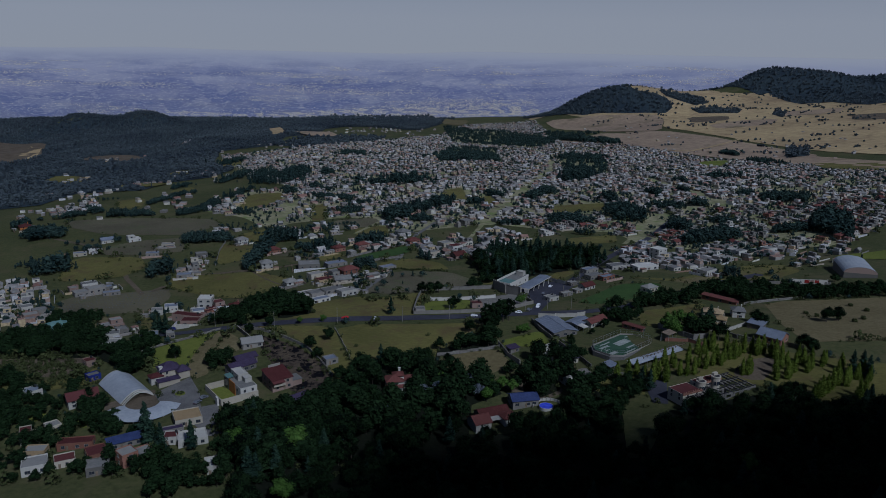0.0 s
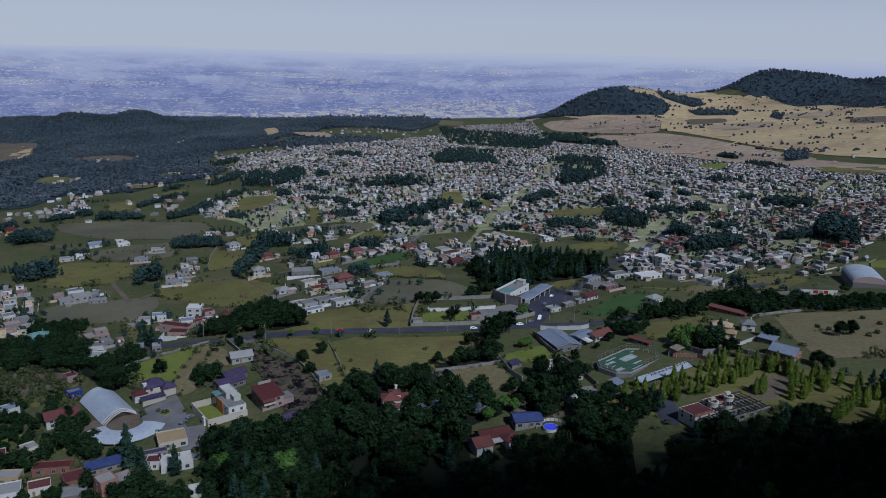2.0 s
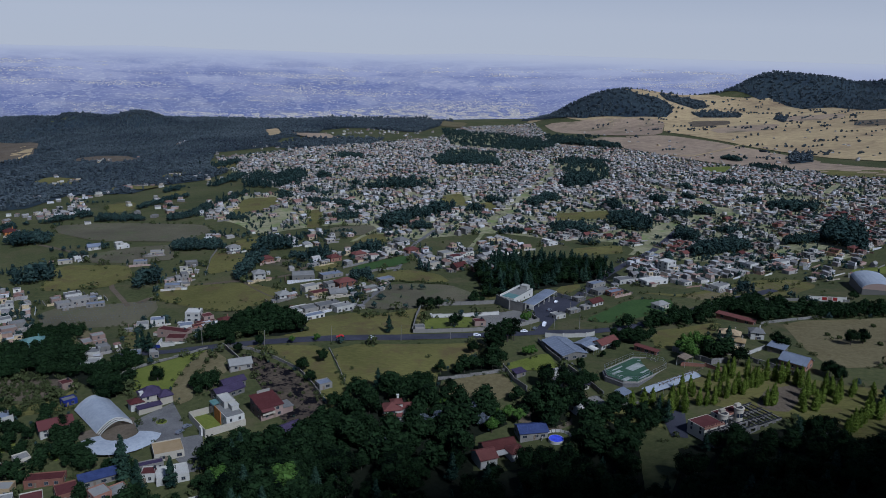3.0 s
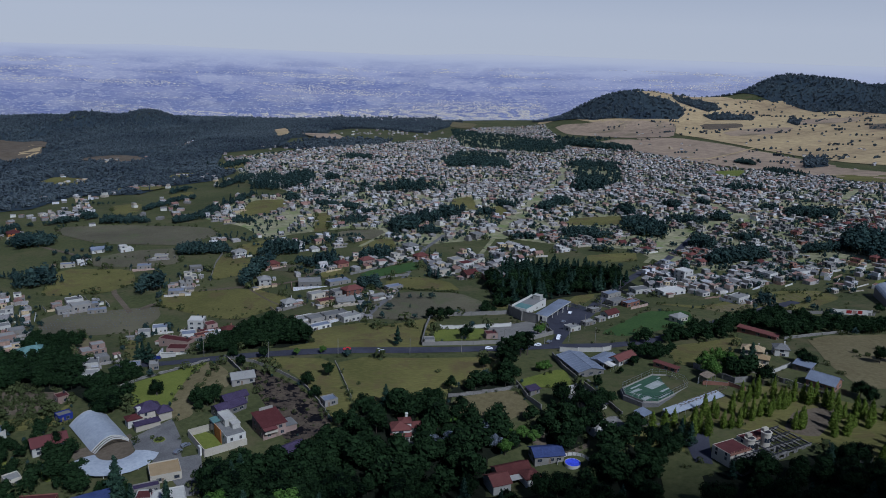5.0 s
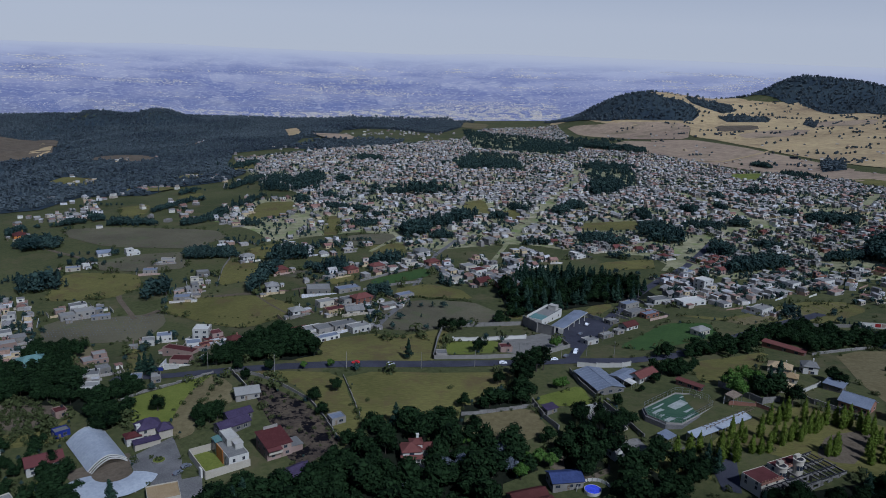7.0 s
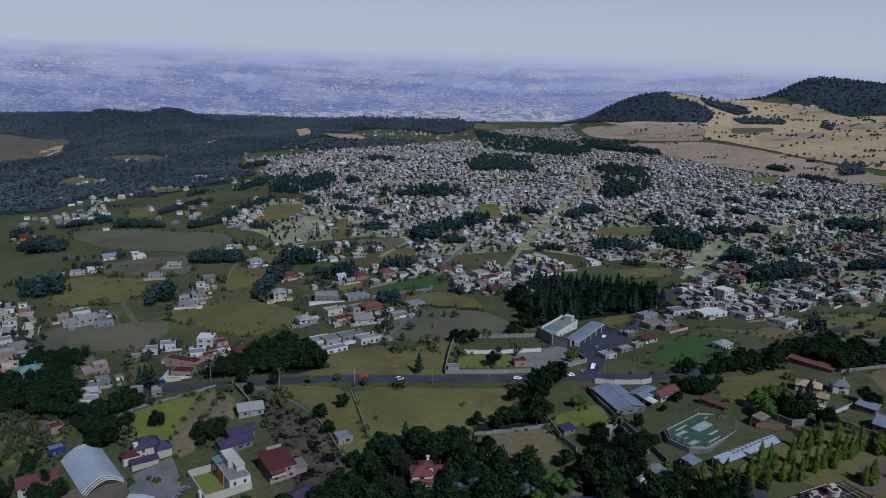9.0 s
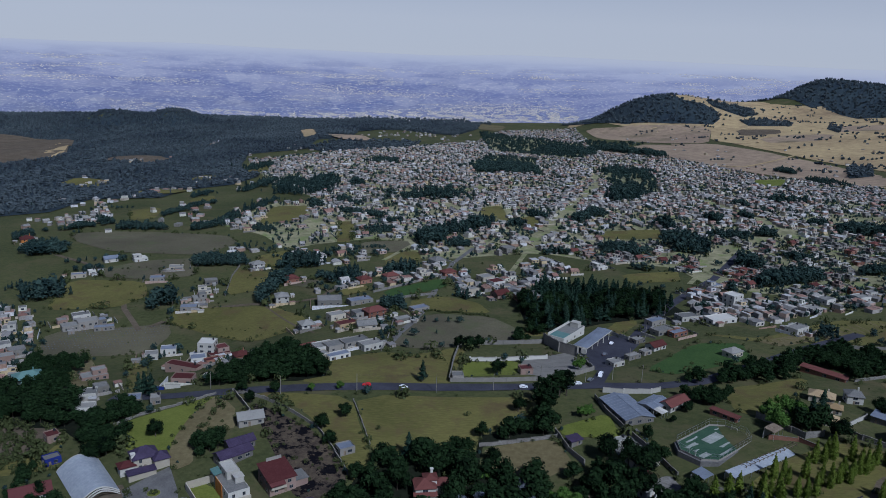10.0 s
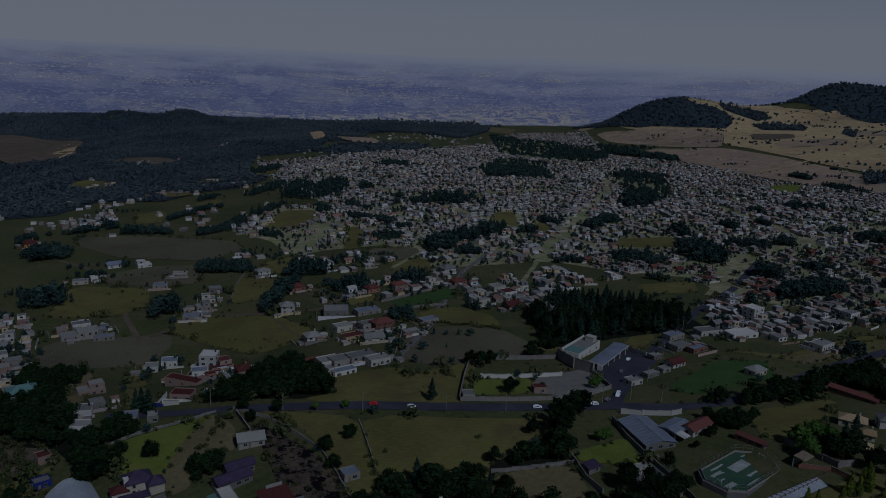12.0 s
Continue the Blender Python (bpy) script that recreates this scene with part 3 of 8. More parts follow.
def house(x, y, w, d, h, yaw, kind, wall, top, label, storeys=0, plain=False):
    if len(label.split()) < 5:
        label += {"flat": " with a plain flat roof", "hip": " under a hipped roof", "gable": " under a gabled roof", "shed": " under a sloping roof"}[kind] if "roof" not in label else " among the trees"
    cap = 12 if y > 620 else 14 if y > 540 else 18
    w = min(w, cap * (1.5 if "long" in label else 1.0))
    if not storeys and not plain:
        h = min(h, 3.1 + max(0.0, h - 3.1) * 0.45)
    yaw = max(-48, min(42, yaw)) if y < 460 else max(-48, min(34, yaw))
    r = random.Random(int(x * 13 + y * 7))
    root = thing("house" if not plain else "boundary_wall", x, y, gz(x, y), yaw, label, "house" if not plain else "wall", "houses of the village" if not plain else "boundary walls")
    FOOT.append((x, y, max(w, d) * 0.6, 3))
    if plain:
        part("wall_run", Soup().box(-w / 2, w / 2, -0.15, 0.15, -1.2, h), wall, root)
        part("coping", Soup().box(-w / 2, w / 2, -0.22, 0.22, h, h + 0.08), CONCRETE, root)
        return root
    if (y > 540 or (x < 0 and y > 440)) and "alone" not in label and "shed" not in label:
        YARDS.append((x, y, w, d, yaw))
    st = storeys or (2 if h >= 4.1 else 1)
    near = y < 640
    if kind == "flat":
        low = h
        if st >= 2 and r.random() < 0.75 and not storeys:
            low, h = 2.8, 5.2
            uw, ud = w * r.uniform(0.45, 0.7), d * r.uniform(0.55, 0.95)
            ux, uy = r.choice((-1, 1)) * (w - uw) / 2 * 0.98, (d - ud) / 2 * 0.98
            roof_flat(root, uw, ud, h, wall, top, "upper_wall", low - 0.1, ux, uy)
            openings(root, uw, ud, h - low, 1, r, near, low, ux, uy, False)
        roof_flat(root, w, d, low, wall, top)
        openings(root, w, d, low, 1 if low < h else st, r, near)
        if r.random() < 0.4:
            part("water_tank", TANK, None, root, "black plastic water tank", pose(w * 0.3, d * 0.28, low if low == h else low))
    else:
        roof_pitched(root, w, d, h, kind, wall, top)
        openings(root, w, d, h, st, r, near)
        if kind == "hip" and r.random() < 0.5:
            part("chimney", Soup().box(w * 0.2, w * 0.2 + 0.7, 0.6, 1.3, h, h + d * 0.25 + 1.2), wall, root)
    return root



# ---- trees ----
def leaf_cards(r, lobes, n, size, droop=0.0):
    """Small tufts set over the skin of a group of lobes, with a dark core inside each lobe."""
    lobes = np.asarray(lobes, float)
    area = lobes[:, 3] * lobes[:, 4]
    which = r.choice(len(lobes), n * 2, p=area / area.sum())
    d = r.normal(size=(n * 2, 3))
    d /= np.linalg.norm(d, axis=1)[:, None]
    L = lobes[which]
    c = L[:, :3] + d * L[:, [3, 3, 4]] * r.uniform(0.82, 1.1, (n * 2, 1))
    q = (c[:, None, :] - lobes[None, :, :3]) / lobes[None, :, [3, 3, 4]]
    deep = (np.linalg.norm(q, axis=2) < 0.8).any(1)
    keep = np.where(~deep)[0][:n]
    c, d = c[keep], d[keep]
    nrm = d + r.normal(size=d.shape) * 0.55 + np.array([0, 0, 0.25])
    nrm /= np.linalg.norm(nrm, axis=1)[:, None]
    a = np.cross(nrm, r.normal(size=d.shape))
    a /= np.linalg.norm(a, axis=1)[:, None]
    b = np.cross(nrm, a)
    s = size * r.uniform(0.55, 1.35, (len(c), 1))
    e = s * r.uniform(0.6, 1.0, (len(c), 1))
    tip = d * s * 0.35 - np.array([0, 0, droop]) * s
    V = np.stack([c - a * s, c - b * e + tip * 0.5, c + a * s, c + b * e + tip], 1).reshape(-1, 3)
    F = np.arange(len(V)).reshape(-1, 4)
    return V, F


def cores(lobes, shrink=0.8, nu=6, nv=3):
    V, F = [], []
    for x, y, z, rx, rz in lobes:
        base = len(V)
        for j in range(1, nv + 1):
            ph = math.pi * j / (nv + 1)
            for i in range(nu):
                th = 2 * math.pi * (i + 0.5 * j) / nu
                V.append((x + rx * shrink * math.sin(ph) * math.cos(th), y + rx * shrink * math.sin(ph) * math.sin(th), z + rz * shrink * math.cos(ph)))
        V += [(x, y, z + rz * shrink), (x, y, z - rz * shrink)]
        for j in range(nv - 1):
            for i in range(nu):
                a, b = base + j * nu + i, base + j * nu + (i + 1) % nu
                F.append((a, a + nu, b + nu, b))
        for i in range(nu):
            F.append((base + nu * nv, base + i, base + (i + 1) % nu, base + (i + 1) % nu))
            F.append((base + nu * nv + 1, base + (nv - 1) * nu + (i + 1) % nu, base + (nv - 1) * nu + i, base + (nv - 1) * nu + i))
    return np.array(V, float), np.array(F, int)


def arrays_mesh(name, V, F, mats, index=None):
    """A mesh straight from arrays; a quad that repeats its last corner is a triangle."""
    tri = F[:, 2] == F[:, 3]
    counts = np.where(tri, 3, 4)
    loops = F.ravel()[np.repeat(np.stack([np.zeros_like(tri), np.zeros_like(tri), np.zeros_like(tri), tri], 1), 1, 0).ravel() == 0]
    me = bpy.data.meshes.new(name)
    me.vertices.add(len(V))
    me.vertices.foreach_set("co", np.asarray(V, np.float32).ravel())
    me.loops.add(len(loops))
    me.loops.foreach_set("vertex_index", loops.astype(np.int32))
    me.polygons.add(len(F))
    starts = np.concatenate([[0], np.cumsum(counts)[:-1]])
    me.polygons.foreach_set("loop_start", starts.astype(np.int32))
    for m in mats:
        me.materials.append(m)
    if index is not None:
        me.polygons.foreach_set("material_index", np.asarray(index, np.int32))
    me.polygons.foreach_set("use_smooth", np.zeros(len(F), bool))
    me.update(calc_edges=True)
    me.validate()
    return me


def lobes_of(kind, r):
    """Crown lobes of a tree of height 1: x, y, z, width radius, height radius."""
    out = []
    if kind == "broad":
        out.append((0, 0, 0.6, 0.3, 0.3))
        for i in range(7):
            a = 2 * math.pi * i / 7 + r.uniform(-0.4, 0.4)
            q = r.uniform(0.2, 0.33)
            out.append((q * math.cos(a), q * math.sin(a), r.uniform(0.38, 0.72), r.uniform(0.14, 0.22), r.uniform(0.13, 0.2)))
        out.append((r.uniform(-0.1, 0.1), r.uniform(-0.1, 0.1), 0.84, 0.16, 0.14))
    elif kind == "pine":
        for i in range(11):
            z = 0.2 + 0.075 * i
            q = (1.02 - z) * 0.2
            a = i * 2.4
            out.append((q * 0.55 * math.cos(a), q * 0.55 * math.sin(a), z, q * r.uniform(0.85, 1.25) + 0.02, 0.07))
        out.append((0, 0, 0.62, 0.07, 0.34))
    elif kind == "cypress":
        for z, q in ((0.08, 0.16), (0.17, 0.195), (0.28, 0.205), (0.4, 0.195), (0.52, 0.17), (0.64, 0.14), (0.75, 0.105), (0.86, 0.065), (0.95, 0.03)):
            out.append((r.uniform(-0.025, 0.025), r.uniform(-0.025, 0.025), z, q, 0.12))
    elif kind == "tall":
        for i in range(8):
            z = 0.35 + 0.075 * i
            a = i * 2.2
            q = 0.11
            out.append((q * math.cos(a), q * math.sin(a), z, r.uniform(0.1, 0.15), r.uniform(0.09, 0.13)))
    else:
        for i in range(5):
            a = 2 * math.pi * i / 5 + r.uniform(-0.5, 0.5)
            out.append((0.35 * math.cos(a), 0.35 * math.sin(a), r.uniform(0.4, 0.6), r.uniform(0.28, 0.4), r.uniform(0.3, 0.42)))
        out.append((0, 0, 0.6, 0.4, 0.4))
    return out


def trunk_soup(kind, r):
    s = Soup()
    top = {"broad": 0.6, "pine": 0.95, "cypress": 0.5, "tall": 0.9}.get(kind, 0.3)
    w = {"broad": 0.032, "pine": 0.022, "cypress": 0.02, "tall": 0.022}.get(kind, 0.04)
    s.tube(0, 0, -0.1, 0.3 * top, w, w * 0.75, 6).tube(0, 0, 0.3 * top, top, w * 0.75, w * 0.2, 6)
    if kind in ("broad", "tall"):
        for i in range(4):
            a = 2 * math.pi * i / 4 + r.uniform(-0.4, 0.4)
            z = 0.25 + 0.05 * i
            e = (0.22 * math.cos(a), 0.22 * math.sin(a), z + 0.22)
            b = w * 0.45
            s.add([(b, 0, z), (0, b, z), (-b, 0, z), (0, -b, z), (e[0] + b / 3, e[1], e[2]), (e[0], e[1] + b / 3, e[2]), (e[0] - b / 3, e[1], e[2]), (e[0], e[1] - b / 3, e[2])],
                  [(0, 1, 5, 4), (1, 2, 6, 5), (2, 3, 7, 6), (3, 0, 4, 7), (4, 5, 6, 7)])
    return s


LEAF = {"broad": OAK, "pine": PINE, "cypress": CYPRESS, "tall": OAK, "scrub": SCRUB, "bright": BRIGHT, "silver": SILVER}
COUNT = {"broad": (900, 0.026), "pine": (700, 0.024), "cypress": (420, 0.034), "tall": (420, 0.03), "scrub": (140, 0.1), "bright": (800, 0.028), "silver": (700, 0.026)}
VARIANT = {}
for kind, (n, size) in COUNT.items():
    for k in range(5 if kind == "broad" else 3):
        r = np.random.default_rng(100 * k + len(kind))
        pr = random.Random(k * 17 + len(kind))
        shape = {"bright": "broad", "silver": "broad"}.get(kind, kind)
        lobes = lobes_of(shape, pr)
        V, F = leaf_cards(r, lobes, n, size, 0.5 if kind == "pine" else 0.0)
        CV, CF = cores(lobes)
        crown = arrays_mesh("crown", np.concatenate([V, CV]), np.concatenate([F, CF + len(V)]), [LEAF[kind]])
        VARIANT[kind, k] = (trunk_soup(shape, pr).mesh("trunk", BARK), crown, lobes)

TREE_LABEL = {"broad": "dark green leafy tree in dense woodland", "pine": "tall dark pine in a dense stand", "cypress": "yellow green conical cypress on a garden lawn", "tall": "tall slender dark tree with a thin crown",
              "scrub": "low olive green bush", "bright": "fresh green leafy tree among darker trees", "silver": "silvery grey flowering tree in a garden"}
TREE_KIND = {"pine": "pine_tree", "cypress": "cypress_tree", "scrub": "bush"}


def tree(kind, x, y, h, label=""):
    r = random.Random(int(x * 31 + y * 17))
    k = r.randrange(5 if kind == "broad" else 3)
    trunk, crown, _ = VARIANT[kind, k]
    root = tagged(new(TREE_KIND.get(kind, "tree")), label or TREE_LABEL[kind], "bush" if kind == "scrub" else "tree", {"cypress": "cypresses of the garden", "pine": "pines of the stand"}.get(kind, "trees of the hillside"))
    wide = r.uniform(0.74, 0.95) if kind == "cypress" else r.uniform(0.9, 1.2)
    root.matrix_world = pose(x, y, gz(x, y), 0, 0, r.uniform(0, 360)) @ Matrix.Diagonal((h * wide, h * wide, h, 1))
    part("trunk", trunk, None, root)
    part("crown", crown, None, root)
    return root


def free_spot(x, y, reach=0.0):
    for fx, fy, fr, clear in FOOT:
        dx, dy = x - fx, y - fy
        if dx * dx + dy * dy < fr * fr:
            return False
        n = math.hypot(fx, fy - 40)
        ux, uy = -fx / n, (40 - fy) / n
        along, across = dx * ux + dy * uy, abs(dx * uy - dy * ux)
        if 0 < along < fr + clear * 0.5 and across < fr * 0.7:
            return False
    if -150 < x < 180 and abs(y - 447) < 9:
        return False
    if 98 < x < 240 and abs(y - (456 + (x - 99.6) * 1.62)) < 14:
        return False
    return True


def scatter(loop, spacing, seed):
    """Uneven points over a loop, thinned into clumps and gaps."""
    xs, ys = [p[0] for p in loop], [p[1] for p in loop]
    r = np.random.default_rng(seed)
    gx, gy = np.meshgrid(np.arange(min(xs), max(xs) + spacing, spacing), np.arange(min(ys), max(ys) + spacing, spacing))
    x = gx.ravel() + r.uniform(-0.48, 0.48, gx.size) * spacing
    y = gy.ravel() + r.uniform(-0.48, 0.48, gx.size) * spacing
    ok = inside(loop, x, y) & (r.random(x.size) < 0.9)
    return x[ok], y[ok], r


POOL = {}


def stuff_template(kind):
    """Cheap versions of the trees for woods that nobody could count."""
    if kind not in POOL:
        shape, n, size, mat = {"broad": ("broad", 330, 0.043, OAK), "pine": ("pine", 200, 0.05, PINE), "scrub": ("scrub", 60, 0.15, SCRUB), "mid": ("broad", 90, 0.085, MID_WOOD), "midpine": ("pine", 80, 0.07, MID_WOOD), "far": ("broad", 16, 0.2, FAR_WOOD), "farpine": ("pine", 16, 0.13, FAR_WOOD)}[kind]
        POOL[kind] = []
        for k in range(4):
            r, pr = np.random.default_rng(k + 40), random.Random(k + 9)
            lobes = lobes_of(shape, pr)
            V, F = leaf_cards(r, lobes, n, size)
            use = lobes if kind in ("broad", "pine") else ([(0, 0, 0.5, 0.52, 0.42)] if kind == "far" else [(0, 0, 0.58, 0.36, 0.34)] if shape == "broad" else [(0, 0, 0.55, 0.14, 0.42)])
            CV, CF = cores(use, 0.85, 5, 2)
            TS = trunk_soup("none" if "far" in kind else "cypress", pr)
            TV = np.array(TS.v)
            TF = np.array([q if len(q) == 4 else (q[0], q[1], q[2], q[2]) for q in TS.f if len(q) <= 4])
            VV = np.concatenate([V, CV, TV])
            FF = np.concatenate([F, CF + len(V), TF + len(V) + len(CV)])
            idx = np.concatenate([np.zeros(len(F) + len(CF), int), np.ones(len(TF), int)])
            POOL[kind].append((VV, FF, idx, mat))
    return POOL[kind]


WOODS = {}


def grow(kind, x, y, h, r, z=None):
    k = r.integers(4)
    V, F, idx, mat = stuff_template(kind)[k]
    a = r.uniform(0, 6.283)
    w = h * r.uniform(0.85, 1.2)
    c, s = math.cos(a), math.sin(a)
    P = np.stack([(V[:, 0] * c - V[:, 1] * s) * w + x, (V[:, 0] * s + V[:, 1] * c) * w + y, V[:, 2] * h + (gz(x, y) if z is None else z)], 1)
    WOODS.setdefault(kind, []).append((P, F, idx))


THING_TREES = {"broad": 0, "pine": 0}


def wood(kind, loop, spacing, low, high, things=False, over=False):
    xs, ys, r = scatter(loop, spacing, int(abs(loop[0][0] * 3 + loop[0][1])))
    LOOPS.append(loop)
    if kind == "mid":
        loop = rounded(loop, 0.07)
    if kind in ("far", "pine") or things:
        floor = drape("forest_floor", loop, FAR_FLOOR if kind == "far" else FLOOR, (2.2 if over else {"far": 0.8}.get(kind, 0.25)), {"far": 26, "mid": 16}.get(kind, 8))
        tagged(new("ground", floor), "dark ground sheet under the trees", "ground", kind="structure")
    order = np.argsort(ys)
    shut = np.zeros(len(xs), bool)
    if kind in ("far", "mid") and not over:
        for o in OPEN:
            shut |= inside(o, xs, ys)
    zs = ground_z(xs, ys)
    for i in order:
        x, y = float(xs[i]), float(ys[i])
        if kind != "far" and not free_spot(x, y):
            continue
        if shut[i]:
            continue
        if kind == "mid" and noise.noise(Vector((x * 0.045, y * 0.03, 4.0))) + 0.6 * noise.noise(Vector((x * 0.11, y * 0.11, 2.0))) < -0.1:
            continue
        h = float(r.uniform(low, high)) * (0.7 if r.random() < 0.25 else 1.0)
        if things and THING_TREES[kind] < (290 if kind == "broad" else 150):
            THING_TREES[kind] += 1
            q = r.random()
            tree(("pine" if q < 0.68 else "broad") if kind == "pine" else kind if q < 0.8 else "tall" if q < 0.88 else "pine" if q < 0.985 else "bright", x, y, h)
        else:
            grow({"mid": "mid" if r.random() < 0.6 else "midpine", "far": "far" if r.random() < 0.65 else "farpine"}.get(kind, kind), x, y, h, r, float(zs[i]))


def grove(ax, ay, bx, by, depth, h):
    """A close clump or row of tall dark trees: its front foot line, how far it goes back, and its height."""
    L = max(math.hypot(bx - ax, by - ay), 1.0)
    n = math.hypot((ax + bx) / 2, (ay + by) / 2)
    ux, uy = (ax + bx) / 2 / n, (ay + by) / 2 / n
    r = np.random.default_rng(int(abs(ax * 7 + ay * 3)) + 11)
    thin = (ay + by) / 2 > 1030          # loose trees among the houses of the far town
    step = max(3.2, h * (0.24 if depth < 25 else 0.3 if not thin else 0.5))
    if not thin:
        LOOPS.append([(ax, ay), (bx, by), (bx + ux * depth, by + uy * depth), (ax + ux * depth, ay + uy * depth)])
    conifer = r.random() < 0.45
    for i in range(int(L / step) + 1):
        for j in range(int(depth / step) + 1):
            u, v = (i + 0.5 + r.uniform(-0.45, 0.45)) * step / L, (j + 0.3 + r.uniform(-0.4, 0.4)) * step
            u = min(u, 1.0)
            # rounded ends and a ragged edge
            if abs(2 * u - 1) ** 3 + (v / depth * 0.7) ** 4 > 1.0 + r.uniform(-0.3, 0.3) or r.random() < (0.35 if thin else 0.12 if depth > 25 else 0.0):
                continue
            stray = (3.0 if thin else 1.6) if r.random() < 0.2 else 0.45
            x, y = ax + (bx - ax) * u + ux * v + r.normal() * step * stray, ay + (by - ay) * u + uy * v + r.normal() * step * stray * 0.6
            tall = h * (0.72 + 0.28 * math.sqrt(max(0.0, 1 - (2 * u - 1) ** 2))) * r.uniform(0.55, 1.1) * (1.15 if thin else 1.0)
            if free_spot(x, y):
                grow("midpine" if r.random() < (0.75 if conifer else 0.2) else "mid", x, y, float(tall), r)


def plant_woods():
    names = {"broad": ("woodland", "dense dark green leafy woodland on the slope"), "pine": ("woodland", "stand of tall dark pines"), "scrub": ("scrub", "low olive scrub and bushes"), "mid": ("woodland", "dark leafy groves among the houses"),
             "midpine": ("woodland", "dark conifers among the houses"), "far": ("woodland", "far wooded ridge and hills, blue with painted haze"), "farpine": ("woodland", "far conifers on the ridge, blue with painted haze")}
    for kind, rows in WOODS.items():
        off, VV, FF, II = 0, [], [], []
        for P, F, idx in rows:
            VV.append(P)
            FF.append(F + off)
            II.append(idx)
            off += len(P)
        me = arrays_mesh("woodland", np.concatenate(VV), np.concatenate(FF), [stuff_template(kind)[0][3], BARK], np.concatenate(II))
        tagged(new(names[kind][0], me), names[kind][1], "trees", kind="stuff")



# ---- fields ----
field([(-25.3, 435.4), (69.4, 439.8), (61.7, 417.4), (35.4, 402.2), (28.6, 381.9), (3.2, 375.0), (-10.2, 380.4), (-15.9, 396.8)], OLIVE, 0.12, "dry olive meadow beside the main road")
field([(-77.1, 442.5), (-26.4, 434.0), (-15.6, 391.6), (-9.1, 356.9), (-19.6, 365.4), (-29.7, 391.6), (-46.9, 420.2)], OLIVE, 0.12, "narrow grass strip with trees below the road")
field([(-46.8, 484.3), (-15.4, 499.1), (5.6, 495.7), (37.0, 522.8), (24.1, 462.8), (22.1, 451.6), (-54.1, 447.9)], OLIVE, 0.12, "sloping olive field above the road")
field([(-4.7, 585.4), (22.6, 598.4), (56.3, 593.7), (69.9, 571.2), (74.4, 548.6), (42.6, 522.1), (5.6, 507.1), (-10.7, 515.8), (-10.8, 552.5)], BROWN, 0.12, "ploughed brown hillside field")
field([(1.1, 636.2), (24.0, 647.0), (50.5, 630.2), (57.9, 602.3), (22.7, 603.9), (-1.3, 607.6)], OLIVE, 0.3, "grass field over a hedge row")
field([(-177.8, 643.2), (-104.3, 638.5), (-72.9, 603.3), (-77.2, 575.3), (-100.8, 562.3), (-149.5, 598.9), (-171.9, 612.2)], OLIVE, 0.3, "wide pale olive field with a track")
field([(-248.9, 590.9), (-189.8, 609.1), (-173.2, 612.2), (-165.9, 594.1), (-169.2, 559.2), (-233.9, 537.6)], BROWN, 0.12, "brown field planted with rows of agave")
field([(-272.6, 637.6), (-222.5, 642.6), (-207.1, 670.1), (-224, 708), (-289, 718)], OLIVE, 0.3, "terraced dry field")
field([(-292, 730), (-249, 775), (-198, 784), (-186, 722), (-229, 715)], BROWN, 0.3, "ploughed field")
field([(-364, 888), (-314, 897), (-199, 882), (-178, 850), (-198, 796), (-287, 807), (-343, 850)], BROWN, 0.3, "dark ploughed field")
field([(-155, 718), (-155, 749), (-122, 730), (-118.9, 681.1), (-145.4, 666.7)], OLIVE, 0.3, "green paddock")
field([(-147, 790), (-121, 817), (-114, 756), (-141, 746)], OLIVE, 0.3, "small green paddock")
field([(130.8, 478.9), (177.4, 530.8), (207.3, 529.3), (200.7, 499.3), (146.9, 470.2)], GREEN_FIELD, 0.12, "deep green crop field")
field([(188.4, 551.5), (224.7, 541.0), (304.0, 599.0), (340.3, 598.9), (342.3, 573.8), (293.6, 533.4), (217.6, 533.4)], OLIVE, 0.12, "grassy lots along the lane")
field([(218.2, 534.9), (243.2, 546.3), (330.5, 599.4), (339.3, 583.4), (277.7, 549.6), (228.9, 523.2)], DRY, 0.12, "pale strip of cut grass")
field([(256.9, 470.3), (363.9, 477.3), (285.8, 376.9), (233.8, 376.0), (237.6, 411.4)], DRY, 0.12, "wide rough meadow")
field([(162.6, 447.5), (219.1, 469.2), (189.8, 427.4), (170.3, 409.4), (157.0, 419.2)], OLIVE, 0.12, "rough meadow beside trees")
field([(70.5, 408.5), (96.5, 420), (97.5, 404.5), (102.5, 396), (72, 401)], LAWN, 0.25, "mown green lawn behind a hedge")
field([(35.0, 392.6), (68.1, 399.3), (72.8, 378.7), (58.1, 369.8), (38.1, 375.9)], DRY, 0.12, "fenced field of dry yellow grass")
field([(-134.5, 412.5), (-125.1, 422.3), (-95.3, 442.2), (-88.2, 432.1), (-91.5, 409.5), (-93.9, 380.8), (-101.0, 378.5), (-124.6, 395.7)], LAWN, 0.12, "rounded grass knoll")
field([(-88.2, 432.1), (-75.4, 407.5), (-88.0, 401.9), (-89.9, 377.4), (-95.0, 380.9), (-92.0, 407.2)], DRY, 0.16, "worn earth track round the knoll")
field([(-75.8, 432.6), (-45.3, 408.1), (-29.9, 388.0), (-22.0, 369.0), (-28.8, 355.3), (-41.0, 355.0), (-51.9, 378.3), (-64.6, 406.4)], BURNT, 0.12, "burnt black and brown scrub ground")
field([(-110.7, 360.6), (-103.8, 369.3), (-96.7, 377.2), (-87.6, 358.6), (-84.0, 344.5), (-77.0, 329.8), (-67.1, 315.4), (-74.4, 313.3), (-89.7, 336.0), (-101.1, 343.7)], PAVING, 0.16, "paved forecourt and drive")
